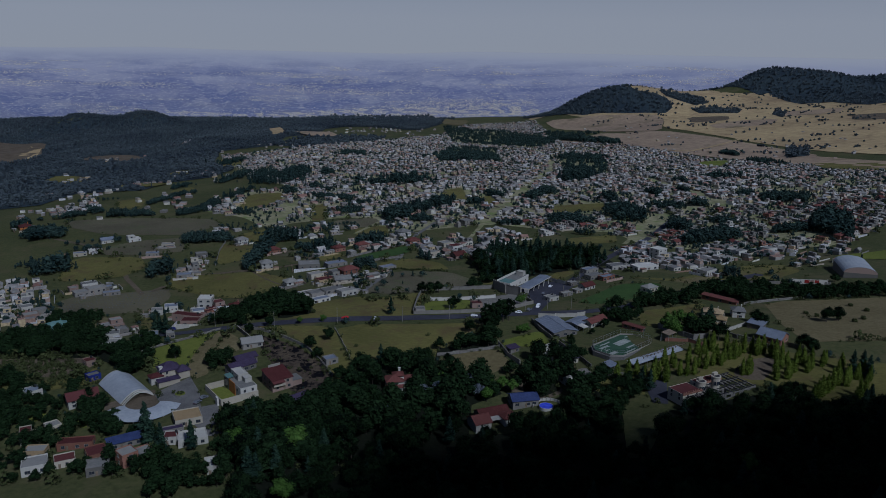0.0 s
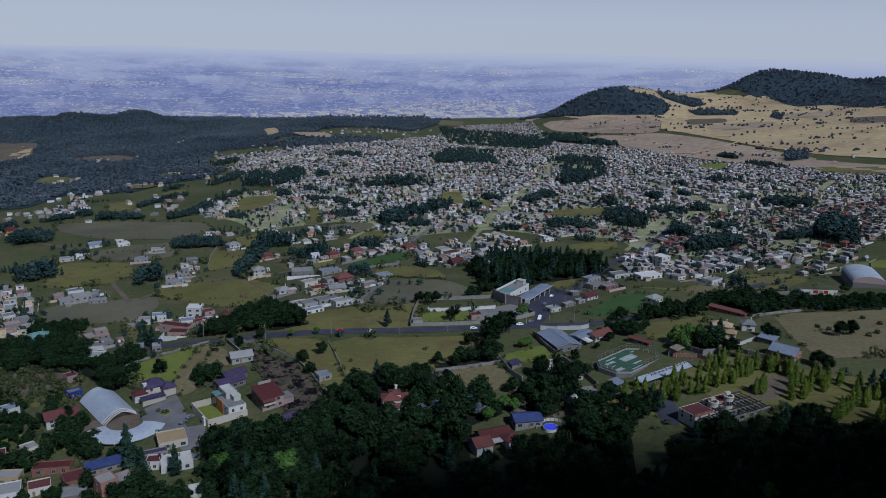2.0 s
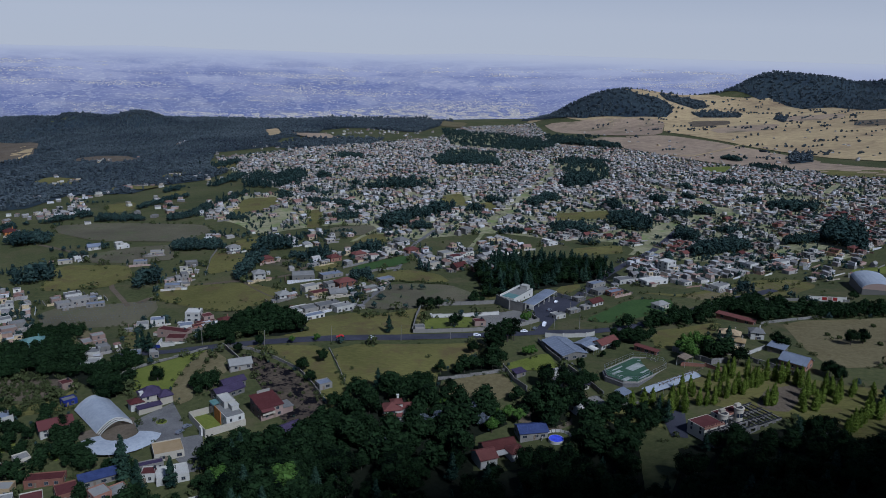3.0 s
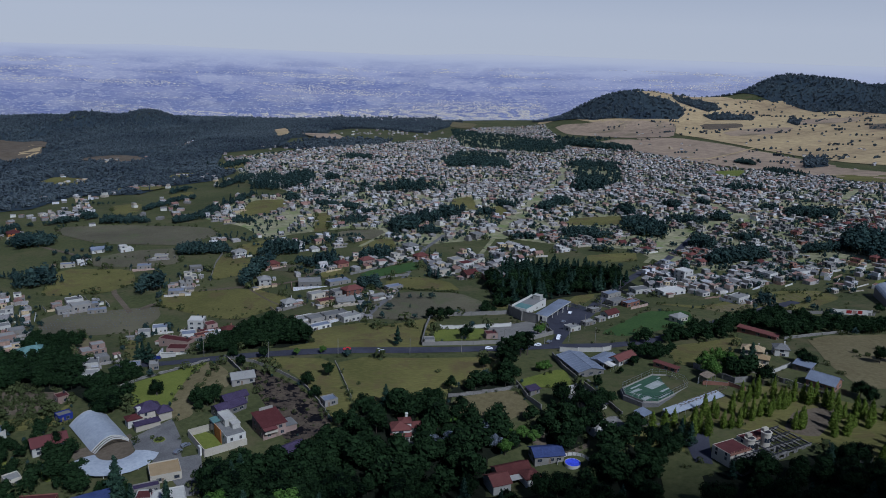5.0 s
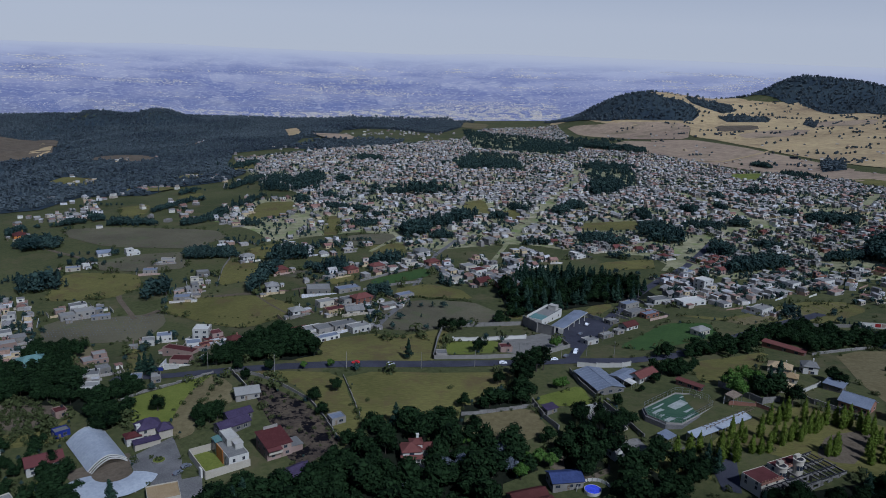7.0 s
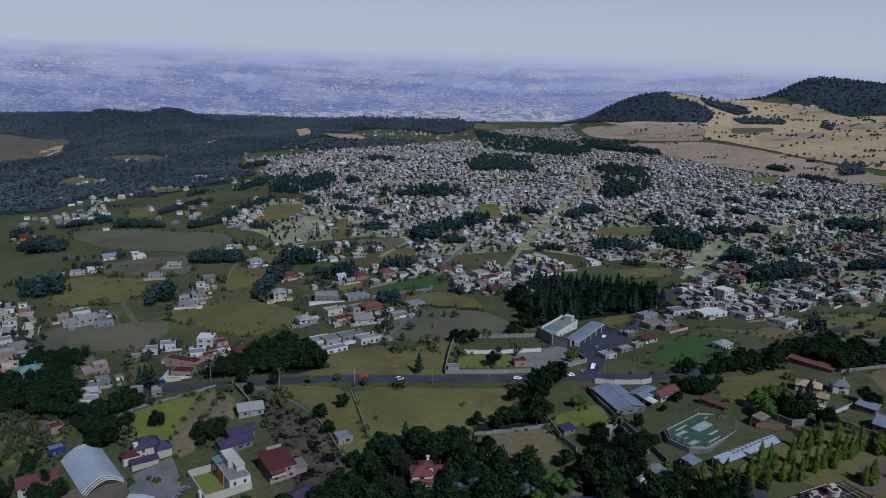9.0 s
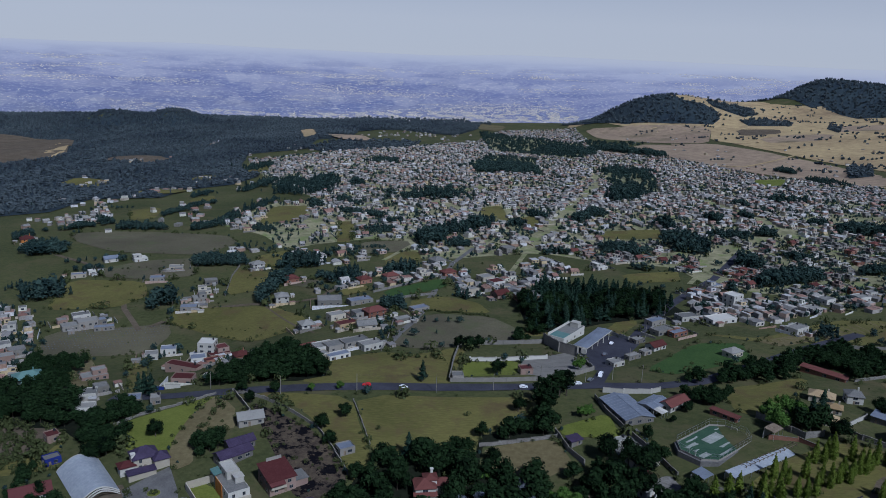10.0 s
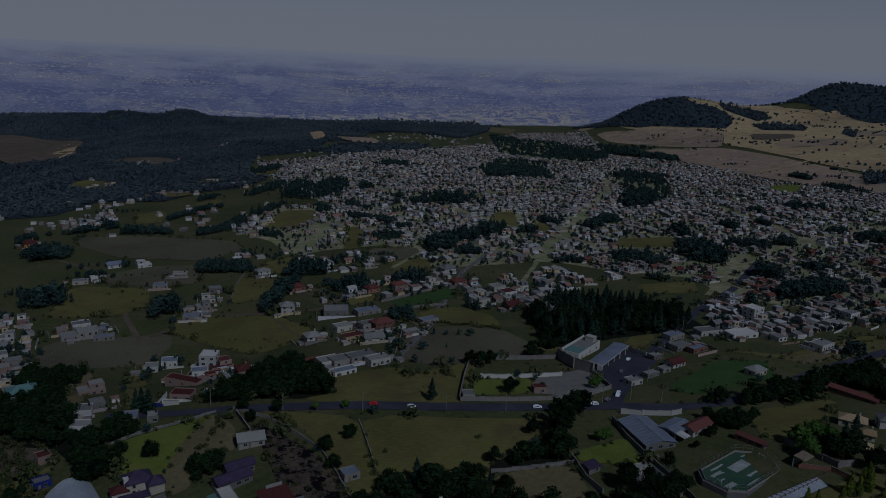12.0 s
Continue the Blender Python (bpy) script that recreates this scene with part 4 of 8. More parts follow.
field([(-83.8, 342.9), (-76.0, 345.5), (-71.7, 330.5), (-74.4, 320.6), (-79.5, 329.9)], PAVING, 0.2, "grey drive between the houses")
field([(64.7, 496.2), (101.4, 516.6), (103.4, 480.5), (83.5, 465.4), (61.4, 469.5)], CONCRETE, 0.2, "concrete yard")
field([(31.3, 485.8), (62.2, 493.2), (60.1, 469.5), (28.3, 461.2)], LAWN, 0.16, "lawn inside the walled yard")
field([(102.5, 526.0), (121.6, 558.5), (140.3, 544.5), (143.5, 531.2), (110.2, 473.8), (103.2, 479.2), (98.4, 497.1)], ASPHALT, 0.2, "dark asphalt forecourt")
field([(133.5, 346.0), (146.5, 349.7), (138.0, 322.1), (131.7, 325.1)], ASPHALT, 0.2, "cobbled drive")
field([(178.0, 343.0), (189.5, 356.6), (207.1, 359.7), (208.9, 353.6), (190.9, 335.1), (184.0, 336.3)], SOIL, 0.2, "grey gravel court with tracks")
field([(133.5, 352.8), (150.0, 367.3), (191.5, 387.1), (218.6, 361.6), (285.8, 331.0), (252.1, 287.6), (200.9, 300.8), (197.9, 323.4), (170.0, 338.9), (148.5, 355.1)], OLIVE, 0.14, "garden lawn with cypresses")
field([(105.7, 354.0), (136.1, 352.2), (126.9, 317.3), (112.8, 283.4), (102.7, 304.4)], OLIVE, 0.14, "rough grass slope")
field([(63.0, 359.0), (87.5, 371.8), (94.3, 345.5), (77.9, 338.0), (70.3, 349.5)], SOIL, 0.16, "bare earth yard")
field([(89.8, 395.2), (106.4, 405.2), (110.0, 380.9), (100.9, 372.0), (92.9, 383.7)], PAVING, 0.18, "paved yard below the house")
field([(-133.9, 351.8), (-112.5, 366.6), (-106.0, 355.4), (-120.7, 336.0)], SOIL, 0.15, "earth bank")
field([(-122.9, 349.8), (-110.1, 358.8), (-104.0, 348.4), (-113.8, 337.5)], SOIL, 0.16, "earth floor of the covered court")
field([(-145.8, 346.0), (-134.5, 346.5), (-127.6, 334.6), (-133.7, 328.1)], LAWN, 0.14, "small garden lawn")
field([(-218.9, 362.2), (-159.5, 351.6), (-155.1, 340.2), (-210.7, 347.7)], LAWN, 0.14, "small garden lawn")
field([(-246.9, 411.2), (-164.8, 390.0), (-154.4, 408.0), (-167.5, 426.9), (-187.2, 422.6), (-256.4, 427.8)], SOIL, 0.12, "bare earth slope")
field([(-234.8, 390.0), (-155.6, 388.1), (-153.0, 404.1), (-144.1, 379.6), (-167.1, 375.4), (-227.5, 377.3)], OLIVE, 0.15, "dry grass plot")
field([(-215.0, 535.6), (-196.3, 543.4), (-165.5, 460.2), (-172.8, 455.5), (-193.5, 478.2)], DRY, 0.12, "dry grass plot with scrub")
field([(-177.4, 545.5), (-166.4, 548.2), (-137.4, 465.2), (-144.1, 457.0)], OLIVE, 0.12, "grass yard")
field([(-86, 964), (-71, 972), (-64, 854), (-81, 852)], OLIVE, 0.3, "paddock between houses")
field([(-55, 854), (-7, 865), (1, 816), (-48, 798)], BROWN, 0.3, "ploughed strip")
field([(-22.6, 662.6), (27, 706), (28.6, 675.2), (-14.7, 637.7)], GREEN_FIELD, 0.3, "long green field on a terrace")
field([(82, 1066), (115, 1097), (112, 979), (84, 960)], OLIVE, 0.3, "paddock in the town")
field([(124, 996), (146, 1021), (150, 964), (129, 934)], OLIVE, 0.3, "small paddock in the town")
field([(208, 928), (286, 945), (277, 894), (203, 884)], OLIVE, 0.3, "grass lot")
field([(184, 733), (242, 754), (232, 715), (183, 702)], OLIVE, 0.3, "green lot")
field([(668, 1585), (753, 1609), (657, 1436), (627, 1456)], LAWN, 1.2, "pale green sports field")
field([(858, 1493), (1048, 1366), (934, 1218), (804, 1345)], OLIVE, 1.2, "pale green field at the edge of town")
field([(-184, 1062), (-138, 1076), (-132, 972), (-178, 934)], OLIVE, 0.3, "sloping field")
field([(-354, 1028), (-321, 1048), (-301, 972), (-326, 958)], OLIVE, 0.3, "clearing")
field([(-307, 1125), (-282, 1158), (-263, 1078), (-286, 1050)], OLIVE, 0.3, "clearing")
field([(-338, 1574), (-293, 1627), (-269, 1486), (-306, 1450)], OLIVE, 1.2, "clearing in the wood")
field([(68.8, 554.8), (96.8, 601.4), (97.7, 560.2), (83.9, 548.9)], OLIVE, 0.12, "grass lot among trees")
field([(125.6, 558.0), (151.7, 597.6), (157.2, 582.4), (134.6, 545.4)], OLIVE, 0.12, "fallow lot")
field([(-110, 712), (-74, 703), (-75.7, 678.1), (-101.0, 688.4)], BROWN, 0.3, "ploughed terrace")
field([(-60.6, 669.4), (-38.1, 685.2), (-32.2, 668.0), (-51.8, 650.7)], OLIVE, 0.3, "narrow green terrace")
field([(-29, 800), (5, 815), (8, 770), (-24, 752)], OLIVE, 0.3, "grass terrace")
field([(388.0, 622.2), (483.6, 633.0), (444.2, 581.4)], LAWN, 0.3, "football ground behind a long wall")
field([(982, 2652), (1133, 2763), (1319, 3006), (1427, 2902), (1489, 2726), (1672, 2197), (1106, 1442), (1000, 1718), (968, 1917), (934, 2180), (884, 2402)], TAN, 1.4, "wide tan stubble fields on the hillside")
field([(605, 2903), (798, 2728), (974, 2628), (857, 2327), (721, 2394), (587, 2582)], STUBBLE, 1.4, "brown stubble field below the hill")
field([(731, 2366), (859, 2309), (920, 2109), (951, 1868), (968, 1641), (921, 1580), (873, 1808), (797, 2034)], STUBBLE, 1.4, "fallow field on the lower slope")
field([(480, 2175), (701, 2385), (903, 2067), (947, 1605), (1024, 1335), (907, 1183), (840, 1424), (749, 1682), (650, 2051)], STUBBLE, 1.1, "brown fallow slope below the stubble fields")
field([(-1308, 2206), (-1024, 2301), (-941, 2222), (-772, 1770), (-807, 1711), (-1136, 1915)], SOIL, 4.4, "brown clearing on the wooded ridge")
field([(-831, 1782), (-979, 2193), (-926, 2160), (-787, 1798)], TAN, 4.4, "pale clearing on the wooded ridge")
field([(-391, 2605), (-360, 2717), (-287, 2300), (-316, 2197)], TAN, 4.4, "bright yellow stubble field")
field([(-285, 2359), (-166, 2385), (-119, 2207), (-198, 2175)], STUBBLE, 4.4, "yellow clearings in the wood")
field([(257, 3352), (349, 3187), (300, 2928), (225, 3062)], DRY, 2, "pale field edge")
field([(1010, 2640), (1200, 2570), (1500, 2470), (2300, 2150), (2300, 2420), (1750, 2790), (1600, 2840), (1480, 2880), (1330, 2990), (1200, 3030), (1120, 2960), (1000, 2860)], TAN, 1.0, "tan hillside under the wooded summit")
field([(1000, 2250), (1150, 2230), (1230, 2330), (1130, 2400), (1010, 2350)], STUBBLE, 1.9, "darker stubble field")
field([(1250, 2380), (1420, 2330), (1500, 2430), (1330, 2520)], STUBBLE, 1.9, "darker stubble strip")
field([(1000, 2450), (1120, 2440), (1160, 2540), (1030, 2580)], SOIL, 1.9, "ploughed strip on the slope")
field([(1350, 2150), (1500, 2080), (1560, 2200), (1420, 2260)], SOIL, 1.9, "ploughed strip on the slope")
field([(603, 3174), (724, 2787), (814, 2607), (964, 2566), (1010, 2640), (1330, 2990), (1300, 3080), (1000, 3080), (700, 3040), (560, 3000)], TAN, 1.2, "tan flank of the hill")
field([(-94, 444), (-79, 422), (-86, 406), (-91, 394), (-88, 379), (-94, 374), (-100, 384), (-102, 402), (-100, 423)], DRY, 0.2, "bare earth track round the grassy knoll")

field([(-640, 1660), (-560, 1680), (-520, 1735), (-560, 1760), (-650, 1720)], SOIL, 2.0, "bare earth clearing on the wooded ridge")
field([(-560, 1280), (-505, 1262), (-478, 1300), (-500, 1338), (-552, 1336)], OLIVE, 2.0, "grassy clearing with farm houses in the wood")
field([(-410, 1180), (-345, 1168), (-330, 1205), (-392, 1228)], OLIVE, 2.0, "grassy clearing with farm houses in the wood")
field([(-372, 1335), (-335, 1330), (-330, 1385), (-368, 1392)], OLIVE, 2.0, "small grassy clearing in the wood")
field([(-545, 1940), (-500, 1930), (-480, 2010), (-530, 2030)], SOIL, 2.0, "small bare clearing on the ridge")

# ---- roads ----
road([(-150, 451), (-120, 447), (-53, 445), (12, 447), (69.5, 452), (99, 454), (131, 453), (155, 459), (175, 472), (215, 500), (300, 560)], 8.5, ASPHALT, "dark asphalt main road through the village")
road([(99, 456), (113, 487), (136, 532), (163, 578), (191, 624), (229, 682), (265, 727), (330, 830)], 7, ASPHALT, "asphalt side road climbing past the forecourt", 0.28)
road([(-185, 606), (-180, 614), (-161, 640), (-121, 645), (-96, 640), (-70, 650), (-56, 690), (-40, 730)], 4.5, SOIL, "unpaved lane between fields")
road([(-11, 520), (-6, 545), (2, 575), (8, 600), (14, 640), (25, 700), (36, 760), (60, 830)], 4.5, PAVING, "pale lane beside a field wall")
road([(-110, 640), (-75, 580), (-62, 560)], 1.6, SOIL, "pale footpath across the field", 0.3)
road([(-340, 800), (-300, 770), (-262, 735), (-240, 700), (-215, 640), (-190, 600)], 4, SOIL, "unpaved farm track")
road([(640, 1900), (760, 1840), (1100, 2130), (1420, 2380)], 9, TAN, "pale track over the stubble fields", 2.2)

# ---- town lots and streets ----
TOWN = [(-347, 1662), (-110, 2011), (4, 2199), (181, 2460), (294, 2950), (587, 3000), (518, 2353), (658, 2076), (728, 1634), (960, 1500), (985, 1330), (800, 1080), (640, 880), (520, 740), (430, 664), (364, 669), (296, 674), (252, 707), (244, 767), (174, 782), (122, 813), (38, 780),
        (5, 781), (-32, 878), (-96, 846), (-121, 819), (-163, 887), (-186, 907), (-217, 934), (-188, 1096), (-118, 1122), (-181, 1201), (-234, 1304)]
QUARTERS = [[(-410, 935), (-401, 1041), (-443, 1130), (-406, 1092), (-345, 949), (-382, 930)], [(-310, 640), (-281, 628), (-257, 593), (-226, 510), (-245, 500), (-330, 600)], [(193, 593), (251, 638), (365, 680), (430, 664), (440, 600), (383, 593), (337, 579), (328, 630), (233, 572)],
            [(-23, 679), (-39, 642), (-77, 652), (-74, 707), (-15, 734), (38, 769), (55, 696), (42, 654)], [(-176, 784), (-182, 835), (-130, 878), (-110, 818)], [(859, 1578), (828, 1278), (732, 1131), (714, 1295)], [(-300, 560), (-235, 520), (-215, 500), (-225, 470), (-300, 500)], [(200, 600), (236, 706), (290, 690), (365, 672), (350, 640), (262, 590), (205, 572)],
            [(-120, 740), (-60, 760), (-20, 800), (-60, 830), (-115, 800)], [(40, 640), (60, 720), (120, 790), (150, 740), (110, 700), (75, 640)]]
field(TOWN, TOWN_GROUND, 0.16, "town lots of earth, grass and concrete", 32)
LOOPS.pop()
OPEN.pop()
STREETS = [[(290, 709), (239, 806), (173, 893), (92, 1004), (5, 1150), (-90, 1320), (-200, 1500)], [(409, 741), (424, 952), (419, 1260), (387, 1751), (380, 2200)], [(-27, 773), (5, 858), (43, 891), (100, 827), (170, 790)], [(-124, 833), (-117, 964), (-57, 1096), (57, 1213), (180, 1330)],
           [(236, 706), (309, 833), (408, 916), (611, 1025), (740, 1200)], [(83, 719), (134, 892), (211, 1099), (300, 1350), (351, 1589)], [(-100, 1150), (120, 1280), (400, 1420), (700, 1500)]]
for line in STREETS:
    road(line, 4.5, TOWN_GROUND, "pale concrete town street", 0.4, "road")

# ---- houses ----
house(-144.4, 357.8, 14.1, 9, 5.5, 32, "gable", WHITE, RED_FLAT, "long white bungalow with a faded red roof")
house(-86.5, 329.5, 12.0, 11, 3.4, 22, "flat", CREAM, OCHRE, "tan roofed house with a front terrace")
house(-79.5, 309.5, 12.5, 9, 3.4, 20, "flat", WHITE, WHITE, "white house with a pale flat roof")
house(-88.3, 309.7, 6.0, 6, 4, 4, "flat", WHITE, RED_FLAT, "small white annexe with a red roof")
house(-90.1, 317.1, 9.8, 4, 3, 24, "flat", BLOCK, SLATE, "low shed with a dark blue sheet roof")
house(-107.6, 309.1, 14.7, 5, 3, 30, "shed", BLOCK, BLUE_ROOF, "long narrow shed with a blue sheet roof")
house(-154.0, 322.5, 8.0, 8, 7, 23, "flat", CREAM, RED_FLAT, "two storey cream house with red roof terraces")
house(-129.6, 311.7, 14.5, 6, 2.8, 8, "flat", BRICK, RED_FLAT, "low brick row with a red roof")
house(-128.5, 296.5, 8.0, 7, 2.9, 24, "flat", CREAM, RED_FLAT, "low house with a weathered red roof terrace")
house(-117.0, 300.5, 8.0, 9, 3.0, 30, "flat", BRICK, RED_FLAT, "brick house with a red roof terrace")
house(-99.2, 295.5, 14.1, 8, 6, 57, "flat", BRICK, GREY_ROOF, "brick house with a grey roof terrace and a white water tank")
house(-111.8, 287.8, 8.9, 8, 4, 18, "flat", BLOCK, GREY_ROOF, "grey block house with a flat roof")
house(-139.2, 293.3, 9.7, 9, 5, 21, "flat", WHITE, GREY_ROOF, "white house with flat grey roof")
house(-144.2, 306.2, 8.7, 6, 4, 3, "flat", OCHRE, GREY_ROOF, "ochre house with flat roof")
house(-173.9, 370.7, 7.8, 7, 5, 53, "flat", WHITE, SHEET, "small white house with a blue grey roof")
house(-71.6, 382.1, 14.6, 7, 4, 42, "gable", BLOCK, SLATE, "dark roofed outbuilding behind the white house")
house(-70.9, 390.6, 11.7, 6, 4, 37, "gable", BLOCK, SLATE, "low outbuilding with dark roof sheets")
house(-71.0, 411.9, 11.3, 8, 3.5, 21, "gable", CONCRETE, GREY_ROOF, "small grey house above the burnt ground")
house(-25.2, 388.1, 7.0, 6, 2.8, 29, "flat", BLOCK, SHEET, "small grey hut with a sheet roof")
house(-39.7, 344.9, 15.0, 7, 2.8, 49, "gable", BLOCK, SLATE, "long dark roofed shed among trees")
house(-157.7, 404.2, 5.6, 6, 3.5, 47, "flat", PINK, RED_FLAT, "small pink hut")
house(-148.8, 384.6, 6.5, 5, 3, 56, "flat", BLUE_PAINT, GREY_ROOF, "small blue hut")
house(-147.1, 330.1, 5.9, 6, 3.5, 44, "flat", CREAM, GREY_ROOF, "small house under trees")
house(-65.4, 285.0, 5.6, 8, 4, 20, "flat", WHITE, WHITE, "small white building below the wood")
house(195.5, 310.6, 3.5, 9, 3.6, -43, "flat", CONCRETE, GREY_ROOF, "small grey cabin under the trees")
house(-127.3, 546.3, 10.1, 10, 10, 0, "flat", WHITE, WHITE, "three storey white modern house", storeys=3)
house(-120.2, 543.7, 13.2, 11, 6, 47, "flat", PINK, RED_FLAT, "red roofed annexe of the white house")
house(-130.2, 535.0, 9.0, 8, 3.5, 20, "flat", WHITE, SHEET, "white pool house with glass roof")
house(-118.0, 522.1, 8.8, 5, 3, 37, "flat", BRICK, RED_FLAT, "brick garage with red roof")
house(-100.6, 520.9, 8.2, 7, 4, 32, "hip", BRICK, RED_TILE, "brick house with a red hipped roof")
house(-131.0, 509.6, 21.3, 7, 5, -19, "flat", PINK, RED_FLAT, "long pink building with a row of windows")
house(-119.6, 471.9, 11.0, 8, 4.5, -2, "flat", PINK, RED_FLAT, "flat roofed pink building")
house(-163.7, 548.8, 7.9, 8, 5, 15, "flat", WHITE, GREY_ROOF, "white house with a flat roof")
house(-156.4, 559.6, 9.6, 8, 5, 14, "flat", WHITE, SHEET, "white house with grey roof sheets")
house(-129.6, 459.7, 7.4, 1.2, 2.4, -5, "flat", BLUE_PAINT, BLUE_PAINT, "blue painted boundary wall", plain=True)
house(-121.8, 460.7, 7.8, 1.2, 2.4, 2, "flat", WHITE, WHITE, "white painted boundary wall", plain=True)
house(-178.2, 497.1, 14.0, 9, 6, 74, "flat", PINK, GREY_ROOF, "half finished pink house with a flat roof")
house(-208.8, 484.8, 14.0, 10, 6, 46, "hip", TEAL, TEAL, "teal green house with hipped roofs")
house(-162.9, 453.8, 9.1, 8, 4, 16, "flat", WHITE, GREY_ROOF, "low white house with orange trim")
house(-160.1, 463.7, 6.9, 7, 5, 54, "flat", BLOCK, GREY_ROOF, "grey house among trees")
house(-133.9, 439.1, 7.0, 8, 5, 15, "flat", CONCRETE, SHEET, "concrete house with grey roof sheets")
house(-155.7, 433.6, 9.4, 7, 3, 8, "flat", WHITE, GREY_ROOF, "low white building")
house(-123.4, 439.3, 4.8, 6, 4, 16, "flat", BLOCK, GREY_ROOF, "small grey house")
house(-246.1, 531.4, 9.7, 8, 5, 37, "flat", PINK, GREY_ROOF, "pink house with a flat roof")
house(-260.4, 556.8, 7.8, 8, 5, 44, "flat", WHITE, GREY_ROOF, "white house with a flat roof")
house(-246.4, 545.9, 9.5, 8, 5, 66, "flat", BLOCK, GREY_ROOF, "grey block house")
house(-276.1, 594.0, 8.9, 9, 6, 22, "flat", WHITE, GREY_ROOF, "white house with a flat roof")
house(-237.0, 598.0, 10.5, 9, 4, 39, "flat", BLOCK, GREY_ROOF, "grey block house")
house(-228.3, 607.5, 14.9, 9, 5, 44, "flat", CONCRETE, GREY_ROOF, "grey house with a roof terrace")
house(-238.2, 619.4, 11.9, 8, 5, 33, "flat", WHITE, GREY_ROOF, "white house")
house(-247.0, 608.6, 6.6, 7, 4, 36, "flat", PINK, GREY_ROOF, "pink house")
house(-220.3, 611.3, 5.9, 7, 4, 58, "flat", BLOCK, SHEET, "grey house")
house(-214, 600, 13.1, 6, 2.6, 20, "flat", BLOCK, SHEET, "long grey shed")
house(-166.7, 639.3, 13.5, 8, 3, 10, "flat", CONCRETE, SHEET, "low grey barn")
house(-164.2, 658.9, 10.2, 9, 6, 25, "flat", BLOCK, GREY_ROOF, "grey two storey house")
house(-164.6, 675.4, 10.0, 9, 6, 19, "flat", CREAM, GREY_ROOF, "cream house")
house(-165.9, 698.9, 10.4, 8, 5, 22, "flat", BLOCK, GREY_ROOF, "grey house")
house(-214.1, 712.2, 11.7, 8, 3, 12, "flat", BLOCK, SHEET, "low grey house")
house(-208.7, 745.8, 13.3, 8, 3, 12, "flat", CREAM, GREY_ROOF, "low cream house")
house(-251.8, 777.5, 14.8, 10, 7, 41, "flat", WHITE, WHITE, "white two storey house alone in the fields")
house(-277.2, 774.1, 12.0, 8, 4, 54, "gable", WHITE, SHEET, "white shed")
house(-285.1, 724.8, 15.9, 7, 3, 20, "flat", CREAM, SHEET, "low cream house")
house(-276.9, 731.8, 5.8, 5, 5, 34, "flat", WHITE, WHITE, "small white tower house")
house(-391.3, 851.5, 21.0, 12, 6, 45, "hip", ORANGE, RED_TILE, "large house with a terracotta hipped roof")
house(-137.9, 747.7, 10.8, 9, 6, 30, "hip", WHITE, GREY_ROOF, "white villa with several gables")
house(-98.4, 646.8, 9.8, 10, 8, 18, "hip", WHITE, GREY_ROOF, "tall white house with a grey hipped roof")
house(-100.7, 699.7, 12.4, 9, 5, 40, "hip", BRICK, RED_TILE, "house with a red hipped roof")
house(-68.9, 573.8, 9.3, 9, 6, 28, "hip", WHITE, GREY_ROOF, "white house with a grey hipped roof")
house(-49.5, 508.3, 12.1, 9, 5, 33, "flat", WHITE, GREY_ROOF, "white house with a grey roof terrace")
house(-40.5, 509.9, 18.6, 9, 5, 60, "flat", CONCRETE, GREY_ROOF, "grey house with a stepped roof")
house(-32.0, 513.1, 16.0, 8, 6, 69, "flat", CONCRETE, GREY_ROOF, "two storey grey house")
house(-22.1, 507.1, 12.7, 8, 5, 39, "flat", WHITE, GREY_ROOF, "white house with dark windows")
house(-39.2, 489.5, 13.1, 6, 2.6, 39, "flat", WHITE, SHEET, "low white shed with pale roof sheets")
house(-49.9, 488.9, 10.6, 7, 4, 59, "flat", CREAM, GREY_ROOF, "cream house")
house(-58.7, 509.0, 8.7, 8, 4, 52, "gable", PINK, RED_TILE, "pink house with a red tile roof")
house(-28.2, 559.5, 12.2, 8, 4, 19, "gable", CREAM, GREY_ROOF, "cream house with grey roof sheets")
house(-41.7, 564.4, 13.8, 8, 5, 51, "flat", OCHRE, RED_FLAT, "ochre house with a red roof terrace")
house(-24.9, 592.4, 16.4, 9, 7, 51, "hip", BRICK, RED_TILE, "dark red house with a steep roof")
house(-34.2, 593.2, 12.0, 8, 5, 44, "flat", CONCRETE, GREY_ROOF, "grey house")
house(-60.7, 634.7, 24.1, 14, 5, 9, "flat", CONCRETE, GREY_ROOF, "long concrete building with a row of bays")
house(-37.9, 630.7, 20.9, 9, 3.5, 30, "flat", CONCRETE, SHEET, "long low shed with pale roof sheets")
house(-51.3, 591.4, 11.5, 8, 5, 50, "flat", CREAM, GREY_ROOF, "cream house")
house(6.1, 605.4, 13.2, 7, 3, 58, "flat", BLOCK, SHEET, "small ruined hut on the hillside")
house(-5.1, 576.6, 11.9, 6, 2.5, 36, "flat", BLOCK, GREY_ROOF, "roofless grey hut in the field")
house(10.4, 717.5, 15.1, 9, 7, 47, "flat", CREAM, GREY_ROOF, "cream two storey house")
house(-17.8, 702.8, 12.5, 8, 5, 39, "hip", PINK, RED_TILE, "house with a red roof")
house(-39.3, 692.2, 10.7, 8, 5, 43, "hip", BRICK, RED_TILE, "brick house with a red roof")
house(22.2, 762.4, 20.6, 11, 5, 37, "hip", WHITE, GREY_ROOF, "wide white house with pale hipped roofs")
house(30.6, 717.8, 18.3, 8, 4, 61, "hip", BRICK, RED_TILE, "house with a red roof")
house(61.2, 700.3, 15.9, 10, 5, 33, "flat", CREAM, GREY_ROOF, "cream house")
